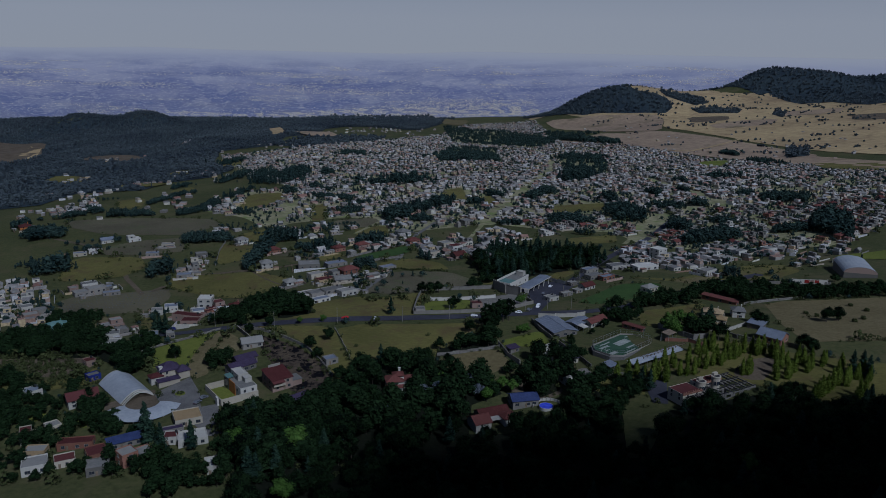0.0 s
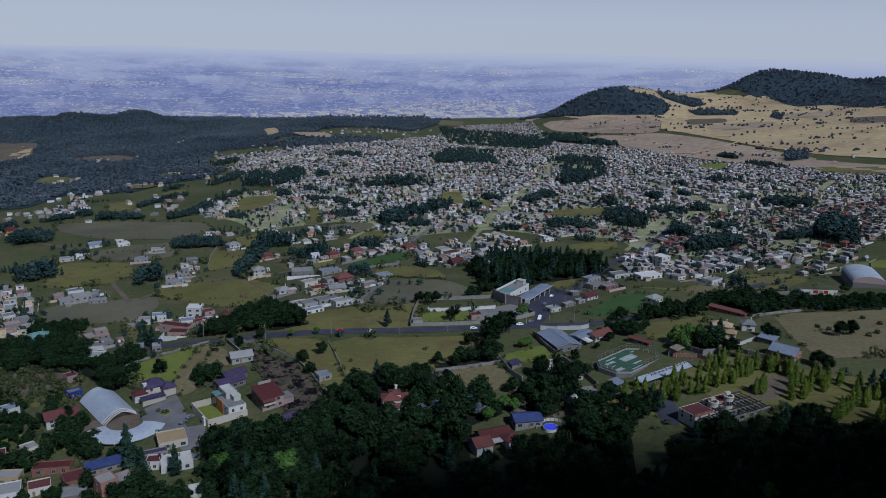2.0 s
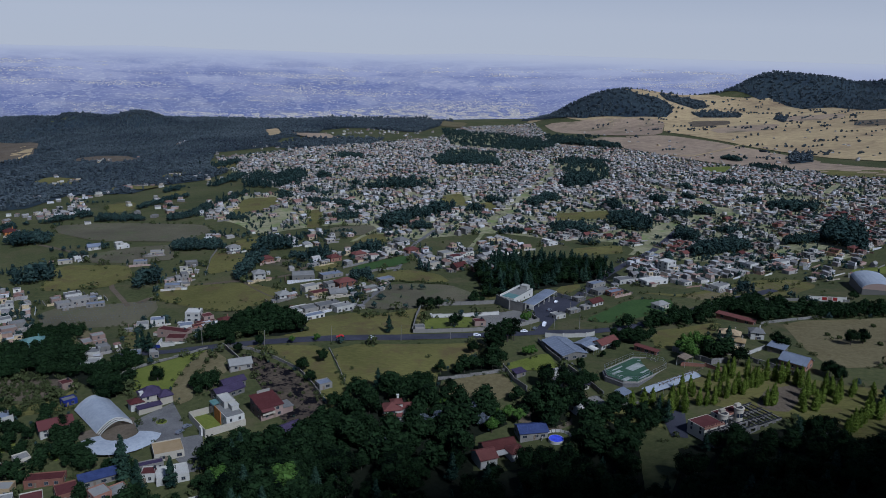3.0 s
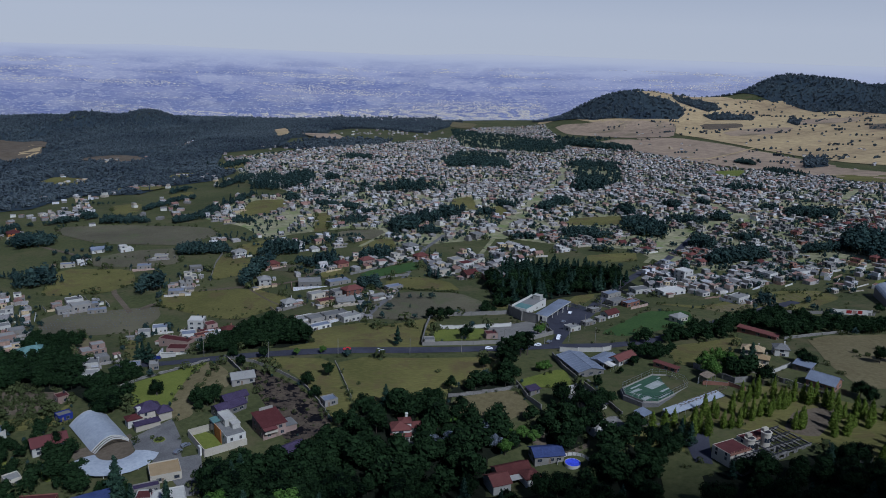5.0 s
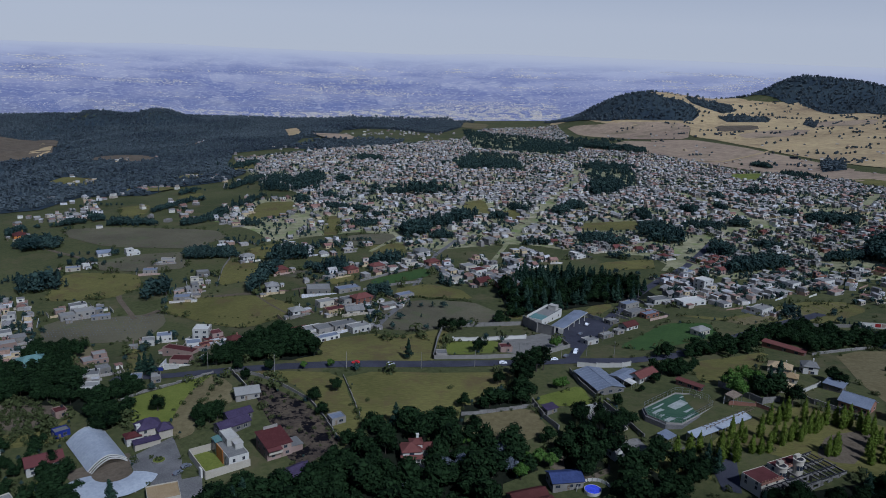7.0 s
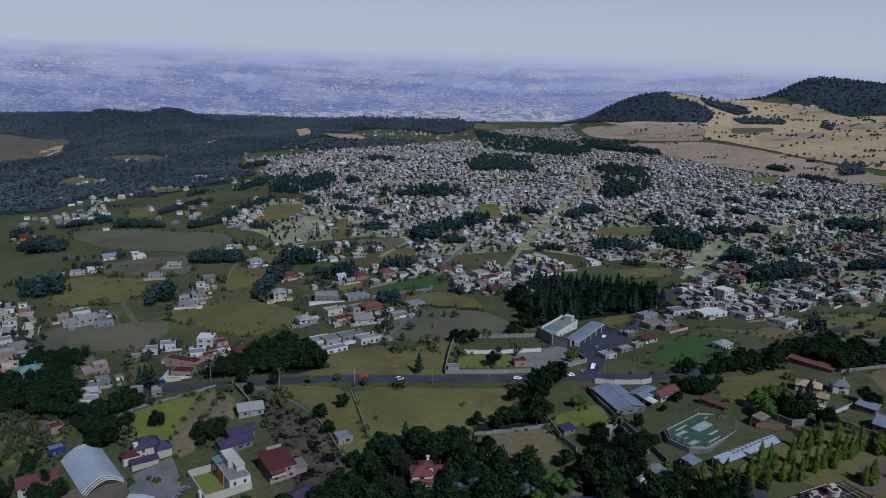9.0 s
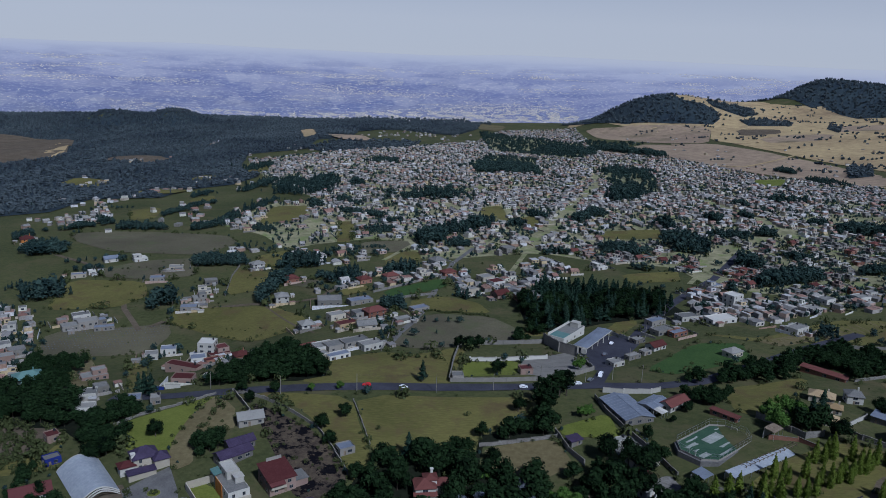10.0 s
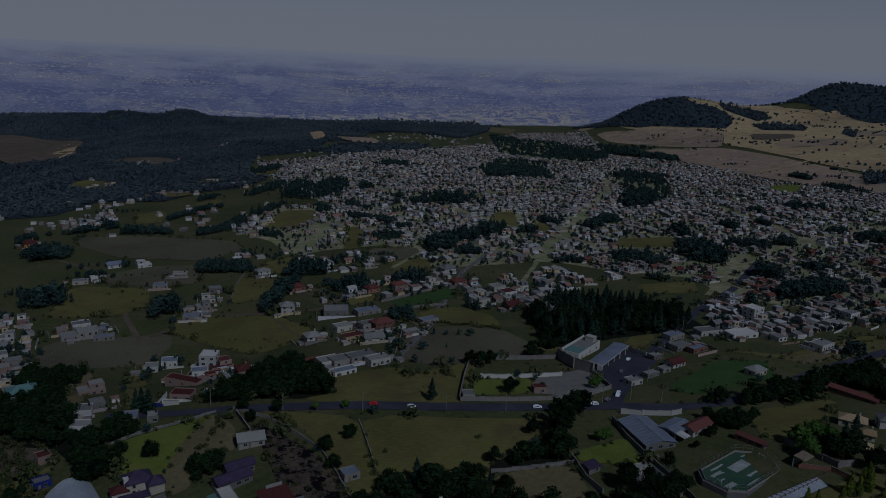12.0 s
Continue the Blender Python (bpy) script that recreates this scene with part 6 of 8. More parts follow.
def ruined_castle(x, y, yaw):
    """A half-finished castle-like hall: two roofed ends, two round towers and many roofless rooms."""
    root = thing("castle_ruin", x, y, gz(x, y), yaw, "unfinished castle with red roof slabs, two round towers and roofless rooms", "ruin")
    taken(x, y, 19, 3)
    L, D = 42.0, 17.0
    H = 3.0
    # roofed wings
    for cx, cy, w, d, h in ((-14.5, 3.4, 12, 9.5, 3.9), (1.5, 5.6, 15, 5.5, 4.6)):
        roof_flat(root, w, d, h, CREAM, RED_FLAT, "wing_wall", -2, cx, cy, 0.15)
        part("cornice", Soup().box(cx - w / 2 - 0.3, cx + w / 2 + 0.3, cy - d / 2 - 0.3, cy - d / 2, h - 0.5, h + 0.25), BRICK, root, "dark red cornice")
        r = random.Random(int(cx))
        openings(root, w, d, h, 2, r, True, 0, cx, cy, False)
        for i in range(int(w / 1.5)):
            part("merlon", Soup().box(cx - w / 2 + 0.3 + 1.5 * i, cx - w / 2 + 1.0 + 1.5 * i, cy - d / 2, cy - d / 2 + 0.3, h + 0.16, h + 0.9), BRICK, root)
    # roofless rooms: cross walls with openings, and dark beams over them
    xs = [-20.8, -13.5, -7.0, -1.0, 5.0, 11.0, 16.0, 20.8]
    ys = [-8.3, -3.2, 2.4, 8.2]
    for i, wx in enumerate(xs):
        for j in range(3):
            if wx < -9 and j > 0:
                continue
            h = H - 0.14 * ((i * 7 + j * 3) % 4)
            y0, y1 = ys[j], ys[j + 1]
            s = Soup().box(wx - 0.2, wx + 0.2, y0, y0 + 1.2, -2, h).box(wx - 0.2, wx + 0.2, y1 - 1.3, y1, -2, h).box(wx - 0.2, wx + 0.2, y0 + 1.2, y1 - 1.3, 2.3, h)
            s.box(wx - 0.2, wx + 0.2, y0 + 1.2, y1 - 1.3, -2, 0.6)
            part("cross_wall", s, STONE, root)
    for j, wy in enumerate(ys):
        for i in range(len(xs) - 1):
            if xs[i] < -9 and j > 1:
                continue
            h = H - 0.18 * ((i * 5 + j) % 3)
            a, b = xs[i] + 0.2, xs[i + 1] - 0.2
            m = (a + b) / 2
            s = Soup().box(a, m - 1.5, wy - 0.2, wy + 0.2, -2, h).box(m + 1.5, b, wy - 0.2, wy + 0.2, -2, h).box(m - 1.5, m + 1.5, wy - 0.2, wy + 0.2, 2.2, h).box(m - 1.5, m + 1.5, wy - 0.2, wy + 0.2, -2, 0.7)
            part("long_wall", s, STONE, root)
    for i in range(16):
        bx = -19.5 + i * 2.6
        if bx < -9:
            part("beam", Soup().box(bx - 0.15, bx + 0.15, -8.3, -3.0, H + 0.02, H + 0.32), BLACK, root, "dark exposed roof beam")
        elif bx > 6:
            part("beam", Soup().box(bx - 0.15, bx + 0.15, -8.3, 8.2, H + 0.02, H + 0.32), BLACK, root, "dark exposed roof beam")
    for j, wy in enumerate(ys):
        part("ring_beam", Soup().box(-9 if j > 1 else -20.8, 20.8, wy - 0.18, wy + 0.18, H + 0.33, H + 0.6), BLACK, root, "dark exposed roof beam")
    part("room_floor", Soup().box(-20.5, 20.5, -8, -3.3, -2, 0.12).box(-8.6, 20.5, -3.2, 8, -2, 0.1), ASPHALT, root, "dark floor slab of the roofless rooms")
    # towers
    for tx, ty, h in ((-5.4, 2.0, 6.2), (4.3, 1.8, 7.0)):
        t = part("tower", Soup().tube(tx, ty, -2, h, 2.2, 2.1, 16), CREAM, root, "round pale plastered tower")
        part("rim", Soup().tube(tx, ty, h, h + 0.4, 2.4, 2.4, 16), CREAM, t)
        # black disc painted for the shade inside an open tower top
        part("dark_roof_disc", Soup().tube(tx, ty, h + 0.4, h + 0.44, 1.7, 1.7, 16), BLACK, t)
        for k in range(5):
            a = radians(-150 + 30 * k + 10)
            part("window", Soup().box(-0.45, 0.45, -0.12, 0.12, 0, 1.9), GLASS, t, at=pose(tx + 2.12 * math.cos(a), ty + 2.12 * math.sin(a), h - 3.8, 0, 0, math.degrees(a) + 90))
        part("cap", Soup().box(tx - 1.2, tx + 1.6, ty + 0.4, ty + 1.9, h + 0.42, h + 1.7), CREAM, t)
    return root


def playing_pitch(x, y, yaw):
    """A small fenced pitch with faded artificial turf."""
    z = gz(x, y) + 0.6
    root = thing("playing_pitch", x, y, z, yaw, "small fenced football pitch with faded green and white worn turf", "pitch")
    taken(x, y, 25, 10)
    L, W = 36.5, 20.0
    c = 5.0
    loop = [(-L / 2 + c, -W / 2), (L / 2 - c, -W / 2), (L / 2, -W / 2 + c), (L / 2, W / 2 - c), (L / 2 - c, W / 2), (-L / 2 + c, W / 2), (-L / 2, W / 2 - c), (-L / 2, -W / 2 + c)]
    part("base", Soup().prism([(a * 1.05, b * 1.08) for a, b in loop], -2.5, 0), PAVING, root)
    part("turf", Soup().prism(loop, 0.004, 0.05), TURF, root)
    r = random.Random(2)
    for bx, by, w, d in ((-10, 4.5, 8, 1.8), (-13, -3.5, 6, 2.6), (4, 2.6, 12, 4.6), (6, -4.0, 14, 1.6), (-5, 7.6, 9, 0.9), (14, 6.2, 5, 1.2), (-3, -7.5, 9, 0.8), (-12, 0.6, 3, 0.9)):
        jag = [(bx - w / 2 + r.uniform(-0.6, 0.6), by - d / 2), (bx - w / 6, by - d / 2 + r.uniform(-0.4, 0.4)), (bx + w / 2, by - d / 2 + r.uniform(-0.4, 0.4)), (bx + w / 2 + r.uniform(-0.8, 0.3), by), (bx + w / 2, by + d / 2), (bx, by + d / 2 + r.uniform(-0.5, 0.3)), (bx - w / 2, by + d / 2)]
        part("worn_patch", Soup().prism(jag, 0.052, 0.062), WORN, root, "worn grey white turf strip")
    n = len(loop)
    for i in range(n):
        (ax, ay), (bx, by) = loop[i], loop[(i + 1) % n]
        ll = math.hypot(bx - ax, by - ay)
        m = pose(ax, ay, 0, 0, 0, math.degrees(math.atan2(by - ay, bx - ax)))
        part("kick_board", Soup().box(0, ll, -0.06, 0.06, -0.2, 0.9), CONCRETE, root, "pale kick board", m)
        k = max(1, int(ll / 3))
        for q in range(k):
            part("fence_post", Soup().tube(ll * q / k, -0.15, -0.5, 3.6, 0.05, 0.05, 5), CHROME, root, at=m)
        part("fence_rail", Soup().box(0, ll, -0.18, -0.12, 3.5, 3.58).box(0, ll, -0.18, -0.12, 2.3, 2.36), CHROME, root, at=m)
    for sx in (-1, 1):
        g = Soup().box(sx * (L / 2 - 1.2) - 0.06, sx * (L / 2 - 1.2) + 0.06, -1.56, -1.44, 0.05, 2.1).box(sx * (L / 2 - 1.2) - 0.06, sx * (L / 2 - 1.2) + 0.06, 1.44, 1.56, 0.05, 2.1).box(sx * (L / 2 - 1.2) - 0.06, sx * (L / 2 - 1.2) + 0.06, -1.5, 1.5, 2.1, 2.2)
        part("goal_frame", g, WHITE, root)
    return root


def timber_stand(x, y, yaw, length):
    """The timber gallery beside the pitch with a long pale roof next to it."""
    root = thing("timber_gallery", x, y, gz(x, y), yaw, "weathered timber gallery with posts beside the pitch", "gallery")
    taken(x, y, 8, 6)
    n = 12
    for i in range(n + 1):
        u = -length / 2 + length * i / n
        part("post", Soup().box(u - 0.12, u + 0.12, -1.0, -0.76, -1.5, 2.4), WOOD, root)
        part("post", Soup().box(u - 0.12, u + 0.12, 1.0, 1.24, -1.5, 2.2), WOOD, root)
        part("rafter", Soup().slab([(u - 0.1, -1.3, 2.6), (u + 0.1, -1.3, 2.6), (u + 0.1, 1.6, 2.4), (u - 0.1, 1.6, 2.4)], 0.2), WOOD, root)
    for z in (1.0, 2.2):
        part("rail", Soup().box(-length / 2, length / 2, -1.02, -0.9, z, z + 0.18), WOOD, root)
    part("deck", Soup().box(-length / 2, length / 2, -0.8, 1.0, 0.3, 0.5), WOOD, root)
    return root


def long_roof(x, y, yaw, w, d, h, mat, label):
    root = thing("shelter", x, y, gz(x, y), yaw, label, "shelter", "shelters")
    taken(x, y, min(w, d) * 0.9, 5)
    n = max(2, int(w / 5))
    for i in range(n):
        a, b = -w / 2 + w * i / n, -w / 2 + w * (i + 1) / n - 0.05
        part("roof_sheet", Soup().slab([(a, -d / 2, h), (b, -d / 2, h), (b, d / 2, h + 0.7), (a, d / 2, h + 0.7)], 0.08), mat, root)
    for i in range(n + 1):
        u = -w / 2 + 0.2 + (w - 0.4) * i / n
        for v, hh in ((-d / 2 + 0.2, h - 0.1), (d / 2 - 0.2, h + 0.55)):
            part("post", Soup().tube(u, v, -1.5, hh, 0.09, 0.09, 6), CHROME, root)
    part("back_panel", Soup().box(-w / 2, w / 2, d / 2 - 0.1, d / 2, -1.2, h * 0.8), WHITE, root)
    return root


def sheet_shed(x, y, yaw, w, d, h, label):
    root = thing("shed", x, y, gz(x, y), yaw, label, "shed", "sheds")
    taken(x, y, max(w, d) * 0.55, 6)
    roof_pitched(root, w, d, h, "gable", BLOCK, SHEET, pitch=0.22)
    n = int(w / 2.4)
    for i in range(n + 1):
        u = -w / 2 + w * i / n
        for s in (-1, 1):
            y0, z0, z1 = s * (d / 2 + 0.55), h + 0.24 - 0.12, h + 0.24 + d * 0.11
            q = [(u - 0.05, y0, z0), (u + 0.05, y0, z0), (u + 0.05, 0, z1), (u - 0.05, 0, z1)]
            part("roof_seam", Soup().slab(q if s < 0 else q[::-1], 0.05), CHROME, root)
    openings(root, w, d, h, 1, random.Random(int(w)), True)
    return root


def filling_station():
    x, y = 113.5, 530
    roof = thing("canopy", x, y, gz(x, y), 55, "long grey sheet roof canopy over a dark forecourt", "canopy")
    taken(x, y, 20, 0)
    n = 9
    for i in range(n):
        a, b = -20 + 40 * i / n, -20 + 40 * (i + 1) / n - 0.08
        part("roof_sheet", Soup().slab([(a, -4.6, 5.2), (b, -4.6, 5.2), (b, 0, 5.7), (a, 0, 5.7)], 0.12), SHEET, roof)
        part("roof_sheet", Soup().slab([(a, 0, 5.7), (b, 0, 5.7), (b, 4.6, 5.2), (a, 4.6, 5.2)], 0.12), SHEET, roof)
    for i in range(5):
        for v in (-3.6, 3.6):
            part("column", Soup().box(-18.2 + 9 * i, -17.8 + 9 * i, v - 0.2, v + 0.2, -2, 5.1), WHITE, roof)
        part("pump", Soup().box(-18.6 + 9 * i, -17.4 + 9 * i, -0.35, 0.35, -0.4, 1.7).box(-18.5 + 9 * i, -17.5 + 9 * i, -0.4, 0.4, 1.7, 2.1), WHITE, roof)
    part("fascia", Soup().box(-20, 20, -4.75, -4.6, 4.9, 5.35), WHITE, roof)
    part("fascia", Soup().box(-20.15, -20, -4.6, 4.6, 4.9, 5.7), WHITE, roof)
    part("end_wall", Soup().box(-20.9, -20.2, -4.6, -1.5, -2, 5.0).box(-20.9, -20.2, 1.5, 4.6, -2, 5.0), WHITE, roof)
    x, y = 100.5, 547
    b = thing("station_building", x, y, gz(x, y), 53, "white flat roofed station building with a roof plant room", "building")
    taken(x, y, 17, 4)
    roof_flat(b, 30, 11, 5.0, WHITE, GREY_ROOF, "wall", -4)
    openings(b, 30, 11, 5.0, 1, random.Random(1), True)
    part("plant_room", Soup().box(9, 13.5, -3.5, 2, 4.9, 8.0).box(8.8, 13.7, -3.7, 2.2, 8.0, 8.25), WHITE, b)
    part("roof_deck", Soup().box(-14.5, -4, -5, 5, 5.01, 5.1), TEAL, b, "pale green roof membrane")
    part("parapet_wall", Soup().box(-15, 15, 5.52, 5.8, 4, 6.4), WHITE, b)
    part("terrace_wall", Soup().box(-22, -15.1, -8, 5.5, -6, 1.2), CONCRETE, b, "grey stone retaining wall")


covered_hall(-126.5, 368.5, 38)
sail_canopy(-110, 340, 14)
white_compound(-71.5, 356.5, 33)
pink_house(-50, 364, 33)
slate_house(-107, 378, 33)
arcade_villa(11, 361, 8)
pool_villa()
ruined_castle(161, 328, 25)
playing_pitch(135.5, 388.5, 39)
timber_stand(154, 374.5, 33, 36)
long_roof(148, 369, 31, 40, 5.5, 1.8, MEMBRANE, "long pale blue sheet roofed shelter along the pitch")
long_roof(121.5, 363, 37, 7, 6, 3.0, SHEET, "small grey sheet roofed shelter by the pitch")
long_roof(163, 392, 37, 8, 5, 4.2, WOOD, "timber pergola at the end of the pitch")
sheet_shed(105.4, 420.6, -74, 24, 15, 3.1, "large workshop with a grey sheet metal roof")
sheet_shed(120.0, 425.3, 42, 14, 9, 3.0, "second workshop with a grey sheet metal roof")
house(130.0, 426.0, 15, 6.5, 3.2, 38, "gable", WHITE, RED_TILE, "white house with a red tile roof beside the workshops")
long_roof(120.5, 416.5, 40, 5, 5, 2.6, WHITE, "small white roofed shelter beside the workshops")
filling_station()
garden_wall([(100, 445), (110, 443.2), (124, 442.8), (129, 445)], 2.6, 0.3, WHITE, "white and blue painted street wall of the workshops")
garden_wall([(22, 455), (26, 490), (31, 522), (58, 528), (84, 534)], 2.6, 0.3, CONCRETE, "pale concrete wall round a large empty yard")
garden_wall([(22, 455), (52, 458), (83, 463), (103, 479), (99, 505)], 2.2, 0.3, CONCRETE, "pale roadside wall of the yard")
garden_wall([(35, 489), (50, 491), (64, 495), (80, 499)], 2.4, 0.5, WHITE, "long white inner wall of the yard")
garden_wall([(84, 534), (90, 515), (99, 505)], 6.5, 0.5, CONCRETE, "tall grey retaining wall under the station")
garden_wall([(124, 562), (131, 553), (139, 540)], 2.5, 0.3, WHITE, "white boundary wall of the forecourt")
house(64, 472.5, 7, 6, 3.2, 8, "flat", PINK, RED_FLAT, "small hut with a maroon roof in the yard")
house(26.5, 459, 6, 6, 3.0, 4, "flat", CONCRETE, GREY_ROOF, "small gate house at the yard corner")
covered_hall_far = thing("barrel_hall", 374, 555, gz(374, 555), 70, "large hall with a pale curved roof", "hall")
taken(374, 555, 22, 5)
arc = [(12 * math.cos(math.pi * i / 12), 5 + 5 * math.sin(math.pi * i / 12)) for i in range(13)]
s = Soup()
for (ax, az), (bx, bz) in zip(arc, arc[1:]):
    s.slab([(-19, ax, az), (-19, bx, bz), (19, bx, bz), (19, ax, az)][::-1], 0.2)
part("roof", s.welded(), MEMBRANE, covered_hall_far)
part("wall", Soup().box(-18.8, 18.8, -12, -11.7, -2, 5).box(-18.8, 18.8, 11.7, 12, -2, 5).prism([(-19, -11.7), (-18.7, -11.7), (-18.7, 11.7), (-19, 11.7)], -2, 5), BLOCK, covered_hall_far)
s = Soup().add([(-18.9, a, b) for a, b in arc] + [(-18.7, a, b) for a, b in arc], [tuple(range(13)), tuple(range(13, 26))[::-1]])
part("gable_wall", s, PINK, covered_hall_far)


house(101, 377, 11, 9, 3.4, 20, "hip", CREAM, SLATE, "cream bungalow with a dark hip roof by a flagged yard")
field([(96.9, 363), (110, 367.8), (112.3, 358), (98.6, 353.8)], STONE, 0.3, "flagged stone yard in a garden")

# grassy clearing in the wood beside the ruin
for cx, cy in [(123, 331), (121, 316), (118, 303), (112, 290), (125, 308)]:
    taken(cx, cy, 7, 0)
field([(118.5, 335.7), (130.0, 333.9), (130.8, 312.4), (123.3, 294.4), (113.5, 278.8), (105.5, 280.9), (112.1, 306.6)], GRASS, 0.5, "rough grass clearing in the wood")
LOOPS.pop()

# ---- woods ----
wood("broad", [(-68, 316), (-57, 328), (-47, 329), (-43, 333), (-26, 347), (-19, 370), (-6, 385), (25, 392), (40, 370), (60, 366), (63, 350), (47, 342), (43, 316), (60, 314), (87, 322), (105, 351), (116, 330), (131, 315), (144, 317), (192, 323), (196, 306), (254, 290), (198, 219), (69, 244), (-49, 251)], 8.0, 8, 15.5, things=True)
wood("broad", [(-87, 511), (-67, 518), (-43, 474), (-39, 461), (-56, 454), (-90, 459), (-97, 484)], 6.5, 9, 13, things=True)
wood("broad", [(-269, 468), (-197, 462), (-164, 440), (-142, 419), (-126, 397), (-129, 386), (-158, 414), (-246, 430)], 7, 8, 13, things=True)
wood("broad", [(-107, 452), (-91, 466), (-77, 442), (-84, 434), (-101, 440)], 6, 7, 10)
wood("broad", [(-90, 391), (-81, 398), (-66, 399), (-64, 392), (-74, 386), (-86, 382)], 4.5, 7, 9)
wood("broad", [(15, 370), (30, 378), (34, 402), (48, 404), (66, 417), (68, 403), (35, 393), (30, 368), (12, 356)], 6, 7, 11, things=True)
wood("broad", [(74, 349), (82, 343), (92, 348), (96, 361), (76, 365)], 7, 12, 15, things=True)
wood("broad", [(130, 444), (148, 462), (174, 470), (193, 482), (236, 504), (266, 516), (284, 497), (389, 495), (364, 477), (265, 475), (234, 458), (220, 472), (166, 447), (153, 421), (141, 430)], 5.0, 6, 10)
wood("pine", [(79, 633), (103, 680), (151, 673), (197, 631), (199, 605), (168, 592), (130, 579), (97, 559), (79, 559)], 6.2, 8, 15.5, things=True)
wood("broad", [(-141, 315), (-140, 329), (-149, 363), (-138, 364), (-125, 342), (-111, 314), (-119, 320), (-127, 327), (-136, 324), (-131, 306)], 6, 7, 10)
wood("broad", [(168, 411), (186, 418), (197, 413), (188, 396), (174, 392)], 6, 8, 12)
wood("scrub", [(-247, 411), (-159, 389), (-154, 408), (-191, 432), (-262, 437)], 5, 2, 4)
wood("scrub", [(106, 354), (136, 352), (124, 304), (110, 275), (98, 306)], 7, 1.5, 3)
wood("scrub", [(-15, 482), (18, 494), (18, 500), (-15, 488)], 5, 1.5, 3)
wood("scrub", [(-75, 430), (-45, 405), (-31, 388), (-24, 370), (-39, 358), (-52, 378)], 9, 1, 2)
wood("broad", [(-243, 404), (-179, 393), (-151, 347), (-146, 326), (-130, 304), (-135, 300), (-207, 342)], 6.5, 6, 10)
wood("broad", [(-116, 304), (-113, 320), (-108, 324), (-95, 317), (-94, 303), (-102, 295)], 6, 6, 9)
wood("broad", [(-76, 281), (-73, 293), (-66, 301), (-57, 315), (-52, 315), (-52, 288), (-59, 279)], 6.5, 7, 11)
wood("broad", [(-147, 368), (-144, 380), (-133, 360), (-119, 338), (-121, 326), (-131, 343)], 6, 6, 9)
wood("broad", [(-215, 479), (-233, 541), (-215, 528), (-209, 544), (-197, 531), (-179, 463), (-196, 459)], 6, 7, 10)
wood("broad", [(-150, 428), (-136, 437), (-124, 428), (-135, 411)], 6, 6, 10)
wood("broad", [(-107, 442), (-109, 472), (-96, 486), (-82, 484), (-76, 451), (-93, 447)], 6, 6, 9)
wood("broad", [(66, 368), (83, 375), (86, 365), (80, 348), (69, 354)], 6, 6, 10)
wood("broad", [(108, 399), (114, 380), (110, 370), (105, 382)], 6, 5, 8)
wood("broad", [(65, 554), (90, 560), (93, 542), (66, 532)], 6, 5, 8)
wood("broad", [(-90, 281), (-91, 295), (-79, 292), (-70, 301), (-57, 313), (-45, 316), (-39, 273), (-84, 263)], 6.5, 6, 11)
wood("broad", [(-189, 310), (-136, 303), (-123, 298), (-113, 284), (-126, 279), (-178, 291)], 6, 5, 8)
wood("broad", [(-152, 334), (-160, 360), (-156, 379), (-154, 382), (-151, 372), (-151, 355), (-144, 330)], 5.5, 6, 9)
wood("broad", [(-136, 336), (-143, 376), (-135, 366), (-123, 347), (-120, 326), (-120, 314), (-130, 322)], 5.5, 6, 10)
wood("broad", [(-148, 319), (-148, 331), (-131, 318), (-127, 303), (-138, 308)], 5.5, 6, 9)
wood("broad", [(-66, 330), (-57, 343), (-42, 351), (-30, 348), (-19, 364), (-12, 281), (-50, 288), (-65, 306)], 5.5, 7, 11)
wood("broad", [(-139, 398), (-136, 419), (-124, 405), (-122, 388), (-130, 383)], 6, 6, 10)
wood("scrub", [(-247, 411), (-187, 423), (-146, 386), (-148, 374), (-166, 372), (-231, 384)], 4, 1.5, 3.5)
wood("broad", [(-122, 290), (-114, 297), (-104, 300), (-94, 294), (-87, 281), (-118, 281)], 5.5, 6, 10)
wood("scrub", [(119, 332), (129, 332), (130, 312), (116, 280), (107, 283)], 5, 1.5, 3)
wood("mid", [(117, 1769), (194, 2019), (288, 1934), (241, 1634), (109, 1479)], 11, 8, 12)
wood("mid", [(401, 1755), (463, 1846), (482, 1632), (379, 1253), (301, 1200)], 11, 8, 12)
wood("mid", [(908, 1680), (975, 1708), (906, 1586), (865, 1588)], 11, 8, 12)
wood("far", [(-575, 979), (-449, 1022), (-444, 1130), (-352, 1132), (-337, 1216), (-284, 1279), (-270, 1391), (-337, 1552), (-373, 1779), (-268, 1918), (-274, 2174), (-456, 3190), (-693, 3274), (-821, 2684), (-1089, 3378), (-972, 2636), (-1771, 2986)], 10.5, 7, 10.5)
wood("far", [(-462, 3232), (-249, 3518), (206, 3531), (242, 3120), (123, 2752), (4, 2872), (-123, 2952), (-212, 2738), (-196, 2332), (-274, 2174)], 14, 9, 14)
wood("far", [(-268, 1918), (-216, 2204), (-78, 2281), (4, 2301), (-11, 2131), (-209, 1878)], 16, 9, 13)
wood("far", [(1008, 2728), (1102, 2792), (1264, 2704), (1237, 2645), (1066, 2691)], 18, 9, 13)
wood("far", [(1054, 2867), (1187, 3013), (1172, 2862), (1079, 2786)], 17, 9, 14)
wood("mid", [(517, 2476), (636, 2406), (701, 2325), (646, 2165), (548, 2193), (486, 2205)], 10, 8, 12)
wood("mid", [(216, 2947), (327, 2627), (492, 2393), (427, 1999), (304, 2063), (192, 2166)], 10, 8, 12)
